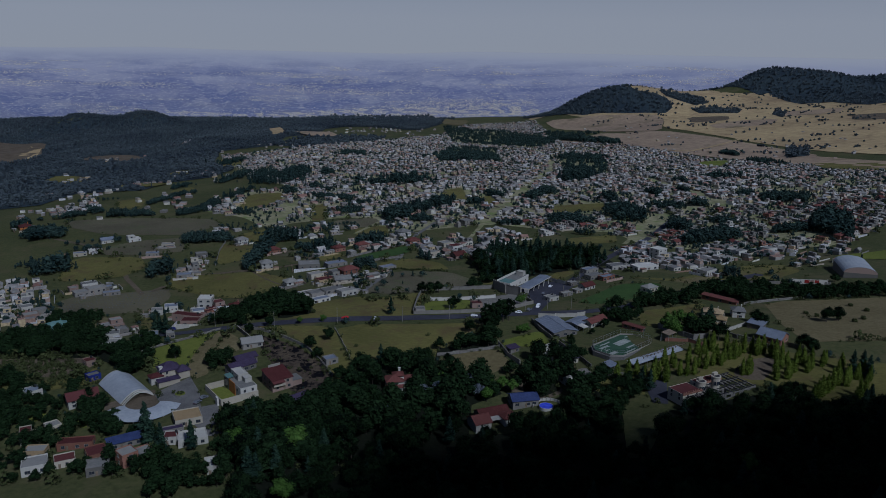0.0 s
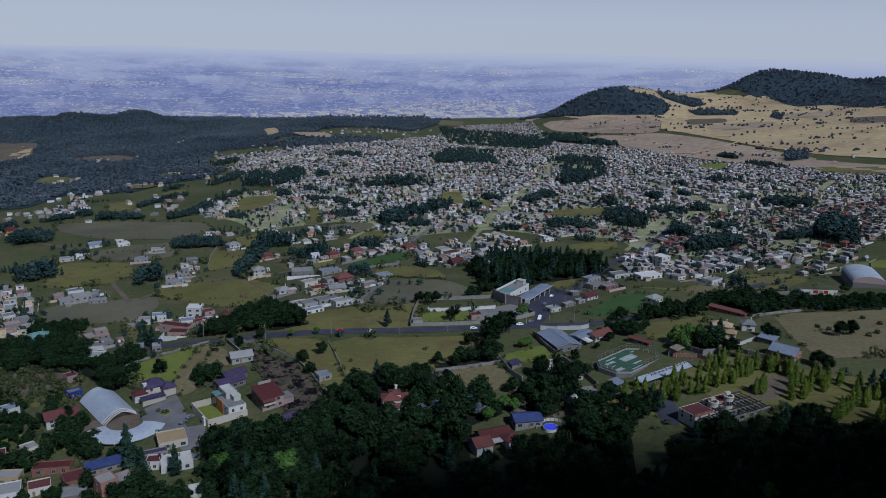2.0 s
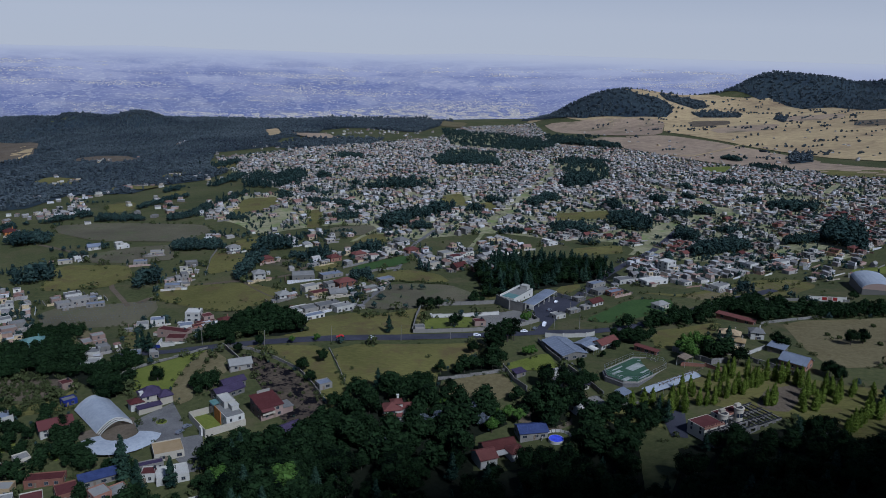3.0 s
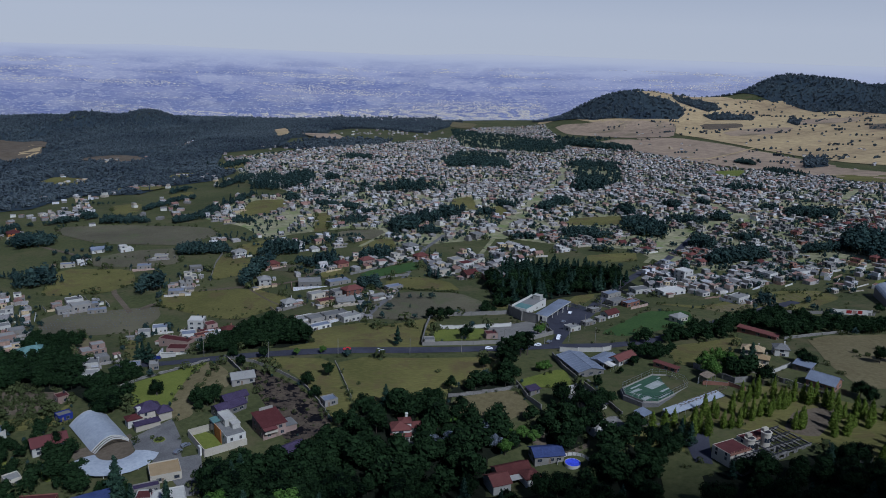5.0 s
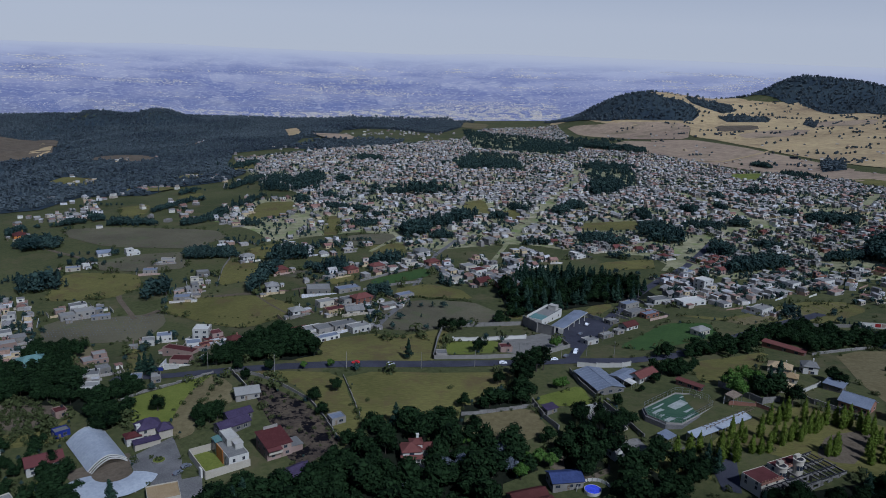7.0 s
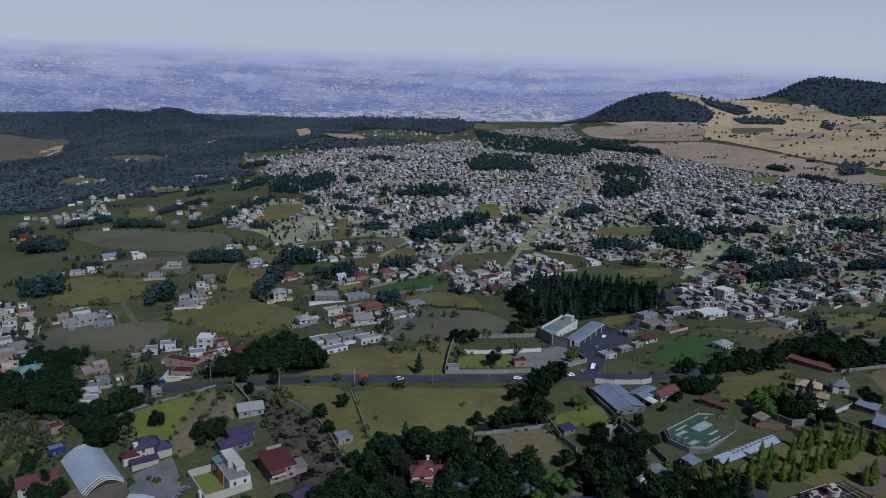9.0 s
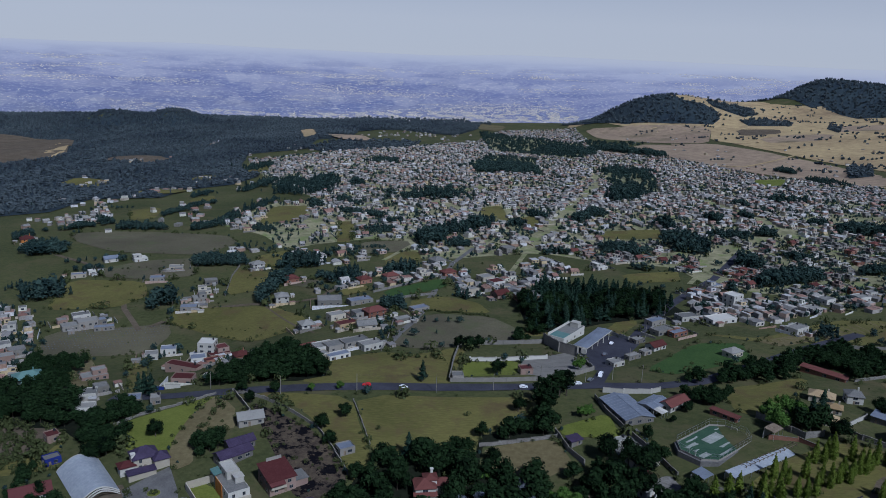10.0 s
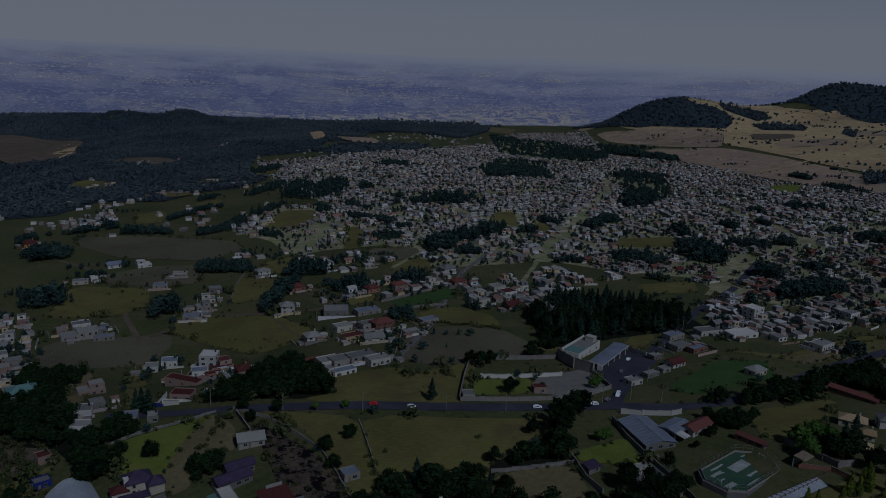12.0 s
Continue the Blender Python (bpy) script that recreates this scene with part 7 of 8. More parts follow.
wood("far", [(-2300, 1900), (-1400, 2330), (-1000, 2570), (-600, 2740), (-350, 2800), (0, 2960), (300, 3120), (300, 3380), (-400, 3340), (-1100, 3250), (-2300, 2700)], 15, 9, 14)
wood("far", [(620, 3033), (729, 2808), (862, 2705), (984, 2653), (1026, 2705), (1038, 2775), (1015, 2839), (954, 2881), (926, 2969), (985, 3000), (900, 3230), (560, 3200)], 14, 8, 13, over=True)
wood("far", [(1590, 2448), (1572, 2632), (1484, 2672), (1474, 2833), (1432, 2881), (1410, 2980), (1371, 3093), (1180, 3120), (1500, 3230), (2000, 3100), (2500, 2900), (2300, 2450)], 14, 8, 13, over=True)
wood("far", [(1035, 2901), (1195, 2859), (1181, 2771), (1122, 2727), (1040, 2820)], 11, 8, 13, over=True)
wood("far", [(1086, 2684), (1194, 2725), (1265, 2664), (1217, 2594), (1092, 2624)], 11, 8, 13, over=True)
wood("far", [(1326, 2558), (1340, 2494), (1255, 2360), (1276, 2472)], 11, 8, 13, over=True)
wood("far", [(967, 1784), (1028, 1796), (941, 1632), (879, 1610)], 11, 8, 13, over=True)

# groves and tree rows among the fields and in the town
grove(-298, 656, -273, 668, 11, 19)
grove(-196, 638, -178, 646, 6, 21)
grove(-196, 753, -149, 755, 14, 11)
grove(-363, 794, -329, 801, 26, 13)
grove(-408, 857, -397, 871, 13, 10)
grove(-270, 773, -263, 773, 6, 8)
grove(-290, 743, -274, 747, 6, 6)
grove(-114, 645, -104, 723, 6, 14)
grove(-112, 739, -86, 748, 19, 16)
grove(-68, 691, -44, 701, 17, 12)
grove(-80, 711, -69, 701, 7, 7)
grove(-23, 717, 3, 726, 14, 11)
grove(-21, 613, -4, 607, 8, 10)
grove(5, 836, 33, 867, 33, 15)
grove(35, 835, 56, 834, 10, 9)
grove(33, 648, 44, 638, 6, 10)
grove(127, 806, 151, 807, 9, 8)
grove(188, 823, 224, 811, 24, 11)
grove(201, 756, 216, 750, 6, 8)
grove(266, 840, 290, 812, 56, 16)
grove(305, 772, 320, 758, 16, 15)
grove(293, 699, 348, 715, 21, 14)
grove(399, 734, 432, 733, 10, 11)
grove(434, 737, 446, 738, 6, 7)
grove(444, 734, 448, 682, 63, 18)
grove(264, 547, 272, 540, 6, 11)
grove(262, 687, 268, 681, 6, 9)
grove(-299, 980, -283, 1036, 8, 7)
grove(-283, 1036, -262, 1084, 10, 7)
grove(-240, 900, -221, 920, 10, 9)
grove(-221, 920, -212, 994, 10, 9)
grove(-212, 994, -188, 1113, 6, 8)
grove(-308, 1127, -292, 1186, 12, 6)
grove(-353, 937, -337, 935, 8, 10)
grove(-376, 901, -351, 920, 11, 8)
grove(-319, 901, -284, 908, 10, 11)
grove(-285, 911, -269, 904, 7, 8)
grove(-198, 1171, -155, 1157, 158, 12)
grove(-155, 1157, -125, 1240, 133, 12)
grove(-250, 1182, -225, 1322, 19, 9)
grove(-311, 1465, -279, 1566, 42, 9)
grove(-101, 1033, -63, 1007, 18, 7)
grove(-63, 1007, -37, 990, 17, 7)
grove(-135, 1051, -123, 1061, 10, 11)
grove(-105, 1105, -84, 1090, 10, 10)
grove(-86, 1090, -68, 1079, 10, 6)
grove(-41, 1172, -27, 1191, 13, 10)
grove(-19, 1115, 9, 1131, 28, 11)
grove(1, 1115, 66, 1142, 72, 13)
grove(-104, 1276, -83, 1276, 16, 11)
grove(-97, 1667, -38, 1682, 55, 10)
grove(-2, 1006, 7, 1006, 8, 7)
grove(-51, 900, -24, 906, 14, 9)
grove(-32, 958, -22, 958, 8, 10)
grove(31, 898, 57, 898, 29, 13)
grove(55, 919, 85, 926, 38, 15)
grove(111, 945, 128, 948, 15, 10)
grove(139, 1017, 161, 996, 17, 9)
grove(192, 972, 233, 1030, 21, 12)
grove(289, 974, 294, 932, 15, 13)
grove(269, 1119, 335, 1191, 153, 14)
grove(110, 1543, 234, 1542, 200, 11)
grove(331, 2195, 471, 2097, 152, 13)
grove(505, 2250, 640, 2038, 69, 16)
grove(372, 1651, 497, 1658, 67, 10)
grove(447, 1125, 451, 1104, 15, 10)
grove(512, 1165, 548, 1149, 62, 11)
grove(795, 1751, 806, 1689, 36, 11)
grove(769, 1573, 790, 1445, 52, 10)
grove(365, 1013, 368, 982, 14, 11)
grove(407, 1025, 416, 1004, 16, 9)
grove(469, 968, 485, 956, 14, 9)
grove(471, 908, 517, 879, 38, 13)
grove(382, 907, 398, 897, 10, 11)
grove(-178, 903, -154, 902, 21, 7)
grove(-361, 884, -354, 883, 6, 4)
grove(85, 819, 101, 805, 12, 6)
grove(267, 885, 292, 891, 28, 9)
grove(364, 805, 383, 789, 11, 8)
grove(324, 899, 366, 885, 28, 8)

# ---- single trees ----
GARDEN_ROWS = [
[(121.4, 350.1), (125.1, 345.9), (126.9, 349.9), (132.2, 353.1), (134.3, 346.9), (137.3, 343.4), (141.4, 346.3), (144.2, 343.4), (140.8, 351.0), (146.5, 349.7), (153.0, 348.2), (148.8, 359.9), (153.7, 361.3), (153.3, 356.4), (161.7, 359.5), (156.3, 347.4), (159.9, 347.8), (165.4, 354.4), (167.8, 352.0), (172.7, 354.7), (175.0, 356.7), (176.7, 353.9), (180.1, 358.3), (183.8, 360.2), (186.3, 359.7), (189.9, 362.4), (178.5, 375.1), (179.0, 371.4), (173.7, 368.9), (170.4, 369.5), (183.8, 380.2), (186.2, 370.0), (188.0, 366.2), (194.2, 366.5), (198.3, 365.8), (199.8, 362.8)],
[(203.2, 363.7), (205.8, 359.9), (206.4, 356.5), (209.6, 356.0), (208.6, 348.6), (203.6, 345.7), (198.2, 339.6), (196.0, 334.3), (201.7, 334.6), (204.9, 337.4), (208.7, 340.9), (216.2, 351.9), (216.6, 347.5), (214.4, 339.5), (218.1, 342.5), (222.0, 349.3), (225.1, 344.6), (228.1, 347.3), (228.1, 335.4), (232.7, 340.7), (217.1, 321.7), (221.9, 325.2), (225.1, 323.7), (228.5, 327.0), (200.0, 308.1), (205.0, 313.3), (208.5, 315.7), (212.7, 318.7), (223.0, 309.7), (226.9, 311.6), (233.9, 329.0), (237.8, 330.8), (237.9, 325.8), (226.3, 306.7), (182.6, 342.1), (185.2, 341.7), (187.8, 344.1)]]
for row in GARDEN_ROWS:
    for x, y in row:
        tree("cypress", x, y, random.Random(int(x * 9 + y)).uniform(7.6, 11.6))
tree("pine", 8.1, 454.2, 12)
tree("broad", -27.6, 415.2, 8)
tree("broad", -37.1, 405.0, 8)
tree("broad", -64.5, 439.8, 7)
tree("broad", -32.5, 393.1, 7)
tree("bright", -32.9, 442.4, 5)
tree("bright", -47.0, 440.4, 5)
tree("pine", -97.0, 307.1, 14)
tree("pine", -90.1, 300.5, 14)
tree("pine", -77.8, 301.9, 14)
tree("pine", 2.3, 384.6, 12)
tree("pine", -55.2, 325.1, 12)
tree("pine", -58.0, 320.2, 12)
tree("bright", 58.4, 351.9, 8)
tree("bright", 63.7, 354.2, 8)
tree("bright", 68.1, 350.4, 8)
tree("bright", 54.7, 344.4, 8)
tree("bright", 83.5, 417.4, 6)
tree("bright", 87.2, 419.4, 6)
tree("bright", 33.9, 371.2, 6)
tree("bright", 8.0, 291.0, 6)
tree("silver", 24.1, 348.6, 9)
tree("silver", 31.6, 350.7, 9)
tree("silver", 12.2, 332.9, 7)
tree("silver", 16.7, 334.7, 7)
tree("silver", 7.8, 336.7, 7)
tree("silver", 49.3, 361.8, 7)
tree("silver", 51.0, 349.9, 7)
tree("bright", 169.2, 409.5, 11)
tree("bright", 177.5, 413.6, 11)
tree("bright", 179.8, 405.1, 11)
tree("bright", 168.3, 398.8, 11)
tree("pine", 186.8, 405.9, 13)
tree("pine", 188.3, 401.0, 13)
tree("pine", 195.5, 412.9, 13)
tree("broad", 87.0, 380.3, 13)
tree("broad", 95.2, 376.8, 13)
tree("broad", 95.0, 356.5, 13)
tree("broad", 86.6, 363.9, 13)
tree("broad", 100.9, 369.5, 13)
tree("tall", 63.0, 424, 15)
tree("tall", 66.5, 431, 15)
tree("tall", 68.5, 421, 15)
tree("tall", 72.5, 436, 15)
tree("tall", 70.0, 428, 15)
tree("tall", 76.5, 439, 15)
tree("tall", 65.5, 416, 15)
tree("tall", 80.5, 441, 15)
tree("pine", -135.8, 451.8, 13)
tree("pine", -133.6, 453.3, 13)
tree("pine", -128.9, 449.5, 13)
tree("broad", 30.3, 513.7, 9)
tree("broad", 36.3, 511.7, 9)
tree("broad", 42.1, 515.7, 9)
tree("broad", 48.6, 468.8, 9)
tree("broad", 38.6, 381.5, 8)
tree("broad", 57.1, 404.1, 8)
tree("broad", 54.0, 423.1, 8)
tree("bright", 93.6, 479.5, 6)
tree("bright", 97.3, 484.6, 6)
tree("broad", -81.9, 443.7, 7)
tree("broad", -74.8, 430.2, 7)
tree("broad", -132.8, 392.4, 9)
tree("broad", -127.6, 388.9, 9)
tree("broad", -132.5, 384.3, 9)
tree("broad", -129.7, 398.8, 9)
tree("pine", 130.5, 339.6, 12)
tree("pine", 133.4, 336.2, 12)
tree("broad", 117.9, 340.1, 10)
tree("broad", 122.4, 331.1, 10)
tree("broad", 127.6, 335.0, 10)
tree("broad", 114.1, 352.0, 10)
tree("broad", 124.7, 342.7, 9)
tree("broad", 228.0, 367.8, 9)
tree("broad", 228.4, 360.5, 9)
tree("pine", 239.3, 334.0, 13)
tree("pine", 239.0, 328.4, 13)
tree("pine", 234.6, 334.6, 13)
tree("broad", 267.9, 414.4, 10)
tree("broad", 276.9, 416.7, 10)
tree("scrub", 269.5, 427.4, 2.5)
tree("scrub", 279.3, 420.4, 2.5)
tree("scrub", 285.5, 413.9, 2.5)
tree("scrub", 294.7, 419.8, 2.5)
tree("scrub", 307.9, 453.9, 2.5)
tree("scrub", 284.8, 440.8, 2.5)
tree("scrub", 266.4, 434.3, 2.5)
tree("scrub", 309.4, 439.2, 2.5)
tree("scrub", -6.5, 490.8, 2.2)
tree("scrub", -3.1, 492.3, 2.2)
tree("scrub", 1.4, 491.3, 2.2)
tree("scrub", 5.6, 490.3, 2.2)
tree("broad", 147.2, 426.4, 6)
tree("broad", 153.3, 430.3, 6)
tree("broad", 134.2, 419.5, 6)
tree("broad", 124.5, 409.5, 4)
tree("broad", 189.1, 386.3, 11)
tree("broad", 224.9, 416.3, 9)
tree("broad", 222.9, 407.1, 9)
tree("broad", 267.2, 525.3, 7)
tree("broad", 367.1, 558.5, 7)
tree("broad", 341.7, 527.6, 7)
tree("pine", 223.4, 302.2, 12)
tree("pine", 218.3, 298.2, 12)
tree("pine", -101, 316, 17)
tree("broad", -141.1, 358.5, 8)
tree("broad", -110.9, 402.1, 9, "round dark tree alone on the grassy knoll")
for x, y in ((190.5, 314.4), (194.8, 312.8), (155.3, 308.4), (165.8, 306.4), (176.3, 307), (185.7, 305.5)):
    tree("broad", x, y, 10.5)

# ---- the town ----
def blocked(x, y):
    bad = np.zeros(np.shape(x), bool)
    for loop in LOOPS:
        bad |= inside(loop, x, y)
    for fx, fy, fr, _ in FOOT:
        bad |= (x - fx) ** 2 + (y - fy) ** 2 < (fr + 4) ** 2
    for line in STREETS + [[(99, 456), (136, 532), (191, 624), (229, 682), (265, 727), (330, 830)], [(14, 640), (25, 700), (36, 760), (60, 830)]]:
        for (ax, ay), (bx, by) in zip(line, line[1:]):
            L2 = (bx - ax) ** 2 + (by - ay) ** 2
            t = np.clip(((x - ax) * (bx - ax) + (y - ay) * (by - ay)) / L2, 0, 1)
            bad |= (x - ax - t * (bx - ax)) ** 2 + (y - ay - t * (by - ay)) ** 2 < 49
    return bad


BOX_V = np.array([(-.5, -.5, 0), (.5, -.5, 0), (.5, .5, 0), (-.5, .5, 0), (-.5, -.5, 1), (.5, -.5, 1), (.5, .5, 1), (-.5, .5, 1)])
BOX_F = np.array([(4, 5, 6, 7), (0, 1, 5, 4), (1, 2, 6, 5), (2, 3, 7, 6), (3, 0, 4, 7)])
GABLE_V = np.array([(-.54, -.54, 0), (.54, -.54, 0), (.54, .54, 0), (-.54, .54, 0), (-.54, 0, 1), (.54, 0, 1)])
GABLE_F = np.array([(0, 1, 5, 4), (2, 3, 4, 5), (1, 2, 5, 5), (3, 0, 4, 4)])


class Mass:
    def __init__(self):
        self.V, self.F, self.I, self.n = [], [], [], 0

    def put(self, V, F, scale, at, yaw, base, mat):
        c, s = math.cos(yaw), math.sin(yaw)
        P = V * np.array(scale) + np.array(at)
        Q = np.stack([P[:, 0] * c - P[:, 1] * s + base[0], P[:, 0] * s + P[:, 1] * c + base[1], P[:, 2] + base[2]], 1)
        self.V.append(Q)
        self.F.append(F + self.n)
        self.I.append(np.full(len(F), mat))
        self.n += len(V)

    def make(self, name, mats, label, category):
        me = arrays_mesh(name, np.concatenate(self.V), np.concatenate(self.F), mats, np.concatenate(self.I))
        return tagged(new(name, me), label, category, kind="stuff")


def town_house(mass, x, y, yaw, r, detail):
    z = gz(x, y)
    w, d, h = r.uniform(4, 9.5), r.uniform(4, 8.5), r.uniform(2.6, 3.5)
    base = (x, y, z)
    two = r.random() < 0.45
    mass.put(BOX_V, BOX_F, (w, d, h + 2), (0, 0, -2), yaw, base, 0)
    if r.random() < 0.22:
        mass.put(GABLE_V, GABLE_F, (w, d, 1.8), (0, 0, h), yaw, base, 1)
    else:
        mass.put(BOX_V, BOX_F, (w - 0.5, d - 0.5, 0.12), (0, 0, h), yaw, base, 1)
        if two:
            uw, ud = w * r.uniform(0.45, 0.8), d * r.uniform(0.5, 0.9)
            ux, uy = (w - uw) / 2 * r.choice((-1, 1)), (d - ud) / 2
            mass.put(BOX_V, BOX_F, (uw, ud, 2.8), (ux, uy, h), yaw, base, 0)
            mass.put(BOX_V, BOX_F, (uw - 0.4, ud - 0.4, 0.12), (ux, uy, h + 2.8), yaw, base, 1)
            if detail:
                mass.put(BOX_V, BOX_F, (uw * 0.35, 0.12, 1.2), (ux, uy - ud / 2 - 0.04, h + 0.9), yaw, base, 2)
    if detail:
        for i in range(2):
            mass.put(BOX_V, BOX_F, (1.5, 0.12, 1.3), ((i - 0.5) * w * 0.5, -d / 2 - 0.04, 1.0), yaw, base, 2)
        mass.put(BOX_V, BOX_F, (0.12, 1.4, 1.3), (w / 2 + 0.04, 0, 1.0), yaw, base, 2)
        if r.random() < 0.5:
            mass.put(BOX_V, BOX_F, (r.uniform(10, 18), 0.25, 3.2), (0, -d / 2 - r.uniform(3, 6), -1.2), yaw, base, 0)


town = Mass()
KINDS = [(WHITE, "white"), (CREAM, "cream"), (CONCRETE, "grey concrete"), (BLOCK, "grey block"), (PINK, "pale pink"), (BRICK, "brick"), (CONCRETE, "grey concrete")]
single = 0
for no, loop in enumerate([TOWN] + QUARTERS):
    cell = 9.6
    r = np.random.default_rng(50 + no)
    xs, ys = [p[0] for p in loop], [p[1] for p in loop]
    R = max(max(xs) - min(xs), max(ys) - min(ys))
    u, v = np.meshgrid(np.arange(-R, R, cell), np.arange(-R, R, cell))
    u, v = u.ravel(), v.ravel()
    a = radians(28)
    x = (min(xs) + max(xs)) / 2 + u * math.cos(a) - v * math.sin(a) + r.uniform(-2.6, 2.6, u.size)
    y = (min(ys) + max(ys)) / 2 + u * math.sin(a) + v * math.cos(a) + r.uniform(-2.6, 2.6, u.size)
    ok = inside(loop, x, y)
    x, y = x[ok], y[ok]
    ok = ~blocked(x, y)
    for hx, hy in zip(x[ok], y[ok]):
        hx, hy = float(hx), float(hy)
        # clusters of houses and green gaps
        dens = noise.noise(Vector((hx * 0.011, hy * 0.011, 3.0)))
        q = r.random()
        fill = 0.4 + 0.6 * dens + 0.4 * noise.noise(Vector((hx * 0.004, hy * 0.004, 9.0))) + (0.1 if hy > 1100 else 0)
        if q < fill:
            yaw = radians(28 + r.normal() * 7 + (90 if r.random() < 0.5 else 0))
            if hy < 880 and single < 215:
                single += 1
                wall, word = KINDS[r.integers(7)]
                flat = r.random() < 0.84
                top, tw = ((GREY_ROOF, "flat grey roof") if r.random() < 0.88 else (RED_FLAT, "flat red roof")) if flat else (RED_TILE, "red tile roof")
                house(round(hx, 1), round(hy, 1), float(r.uniform(6, 10)), float(r.uniform(5, 8)), float(r.choice((3.0, 3.2, 5.6, 5.8))), float(r.uniform(15, 34)), "flat" if flat else ("gable" if r.random() < 0.5 else "hip"), wall, top, word + " village house with a " + tw)
            else:
                town_house(town, hx, hy, yaw, r, hy < 1500)
        elif q < fill + 0.4:
            grow("mid" if r.random() < 0.65 else "midpine", hx, hy, float(r.uniform(3.0, 6.5)), r)
        if r.random() < 0.38:
            tx, ty = hx + 5.5, hy + 4
            grow("mid" if r.random() < 0.7 else "midpine", tx, ty, float(r.uniform(2.0, 5)), r)
town.make("town_houses", [TOWN_WALL, TOWN_ROOF, GLASS], "crowded far town of flat roofed block houses", "houses")

# sheds, water tanks, yard walls and small trees crowded round the village houses
yards = Mass()
r = np.random.default_rng(31)
for hx, hy, w, d, turn in YARDS:
    a = radians(turn)
    for _ in range(r.integers(2, 6)):
        u, v = r.uniform(-1, 1) * (w * 0.5 + 7), r.uniform(-1, 1) * (d * 0.5 + 6)
        if abs(u) < w * 0.5 + 1.5 and abs(v) < d * 0.5 + 1.5:
            continue
        x, y = hx + u * math.cos(a) - v * math.sin(a), hy + u * math.sin(a) + v * math.cos(a)
        bw, bd, bh = r.uniform(2.2, 5.5), r.uniform(2.2, 4.5), r.uniform(1.9, 2.7)
        base = (x, y, gz(x, y))
        yards.put(BOX_V, BOX_F, (bw, bd, bh + 1.5), (0, 0, -1.5), a, base, 0)
        yards.put(BOX_V, BOX_F, (bw + 0.5, bd + 0.5, 0.1), (0, 0, bh), a, base, 1)
        if r.random() < 0.4:
            yards.put(BOX_V, BOX_F, (0.9, 0.1, 1.7), (0, -bd / 2 - 0.05, 0.05), a, base, 2)
    for sx, sy in ((0, -1), (1, 0), (-1, 0)):
        if r.random() < 0.55:
            ox, oy = sx * (w * 0.5 + r.uniform(3, 7)), sy * (d * 0.5 + r.uniform(3, 6))
            x, y = hx + ox * math.cos(a) - oy * math.sin(a), hy + ox * math.sin(a) + oy * math.cos(a)
            ll = (w if sy else d) + r.uniform(3, 9)
            yards.put(BOX_V, BOX_F, (ll, 0.22, 3.2) if sy else (0.22, ll, 3.2), (0, 0, -1.4), a, (x, y, gz(x, y)), 0)
    for _ in range(r.integers(1, 5)):
        u, v = r.choice((-1, 1)) * (w * 0.5 + r.uniform(2, 9)), r.uniform(-1, 1) * (d * 0.5 + 7)
        x, y = hx + u, hy + v
        if free_spot(x, y):
            grow(("mid", "mid", "midpine", "scrub")[r.integers(4)], x, y, float(r.uniform(2.2, 5.5)), r)
yards.make("outbuildings", [TOWN_WALL, TOWN_ROOF, WOOD], "low sheds and block walls crowded round village houses", "sheds")

# farmsteads in the wood and on the slopes
farms = Mass()
r = np.random.default_rng(77)
for cx, cy, n, spread in ((-450, 1100, 12, 45), (-360, 1200, 6, 60), (-300, 1330, 5, 30), (-340, 1306, 2, 12), (-590, 1700, 6, 26), (-520, 1300, 7, 16), (-375, 1196, 6, 16), (-350, 1362, 3, 8), (-512, 1980, 4, 16), (-280, 960, 10, 40), (-230, 1010, 8, 40), (-420, 950, 10, 40), (900, 2050, 10, 160), (650, 2350, 16, 140), (1150, 2350, 8, 200), (800, 1750, 20, 130), (1000, 1700, 16, 140), (960, 2960, 7, 50), (100, 2700, 40, 160), (-60, 2560, 22, 90), (-300, 1900, 10, 70)):
    for _ in range(n):
        town_house(farms, cx + r.normal() * spread, cy + r.normal() * spread, radians(r.uniform(0, 90)), r, False)
farms.make("farmsteads", [TOWN_WALL, TOWN_ROOF, GLASS], "scattered pale farm houses on far slopes", "houses")

# hedgerow trees and small groves between the fields
for _ in range(150):
    x, y = r.uniform(-520, 520), r.uniform(480, 1150)
    if abs(x) > 0.62 * y or noise.noise(Vector((x * 0.012, y * 0.012, 6.0))) < 0.0 or not free_spot(x, y) or (inside(TOWN, x, y) and r.random() < 0.6):
        continue
    dx, dy = r.normal(), r.normal()
    lean = r.random() < 0.5
    for i in range(r.integers(2, 10)):
        tx, ty = (x + dx * 4.5 * i, y + dy * 4.5 * i) if lean else (x + r.normal() * 6, y + r.normal() * 5)
        if free_spot(tx, ty):
            grow("mid" if r.random() < 0.65 else "midpine", tx, ty, float(r.uniform(3.0, 6.0)), r)

# lone trees over the stubble fields and meadows
for _ in range(520):
    x, y = r.uniform(700, 1750), r.uniform(1650, 2950)
    if gz(x, y) < -75 or noise.noise(Vector((x * 0.006, y * 0.006, 8.0))) < -0.05:
        continue
    k = 1 if r.random() < 0.7 else 4
    dx, dy = r.normal(), r.normal() * 0.35
    for i in range(k):
        grow("far", x + dx * 9 * i, y + dy * 9 * i, float(r.uniform(5, 9)), r)

# loose trees over the flank of the near hill
for _ in range(170):
    x, y = r.uniform(950, 1420), r.uniform(2640, 3000)
    if noise.noise(Vector((x * 0.012, y * 0.008, 5.0))) > 0.0:
        grow("far" if r.random() < 0.6 else "farpine", x, y, float(r.uniform(6, 12)), r)

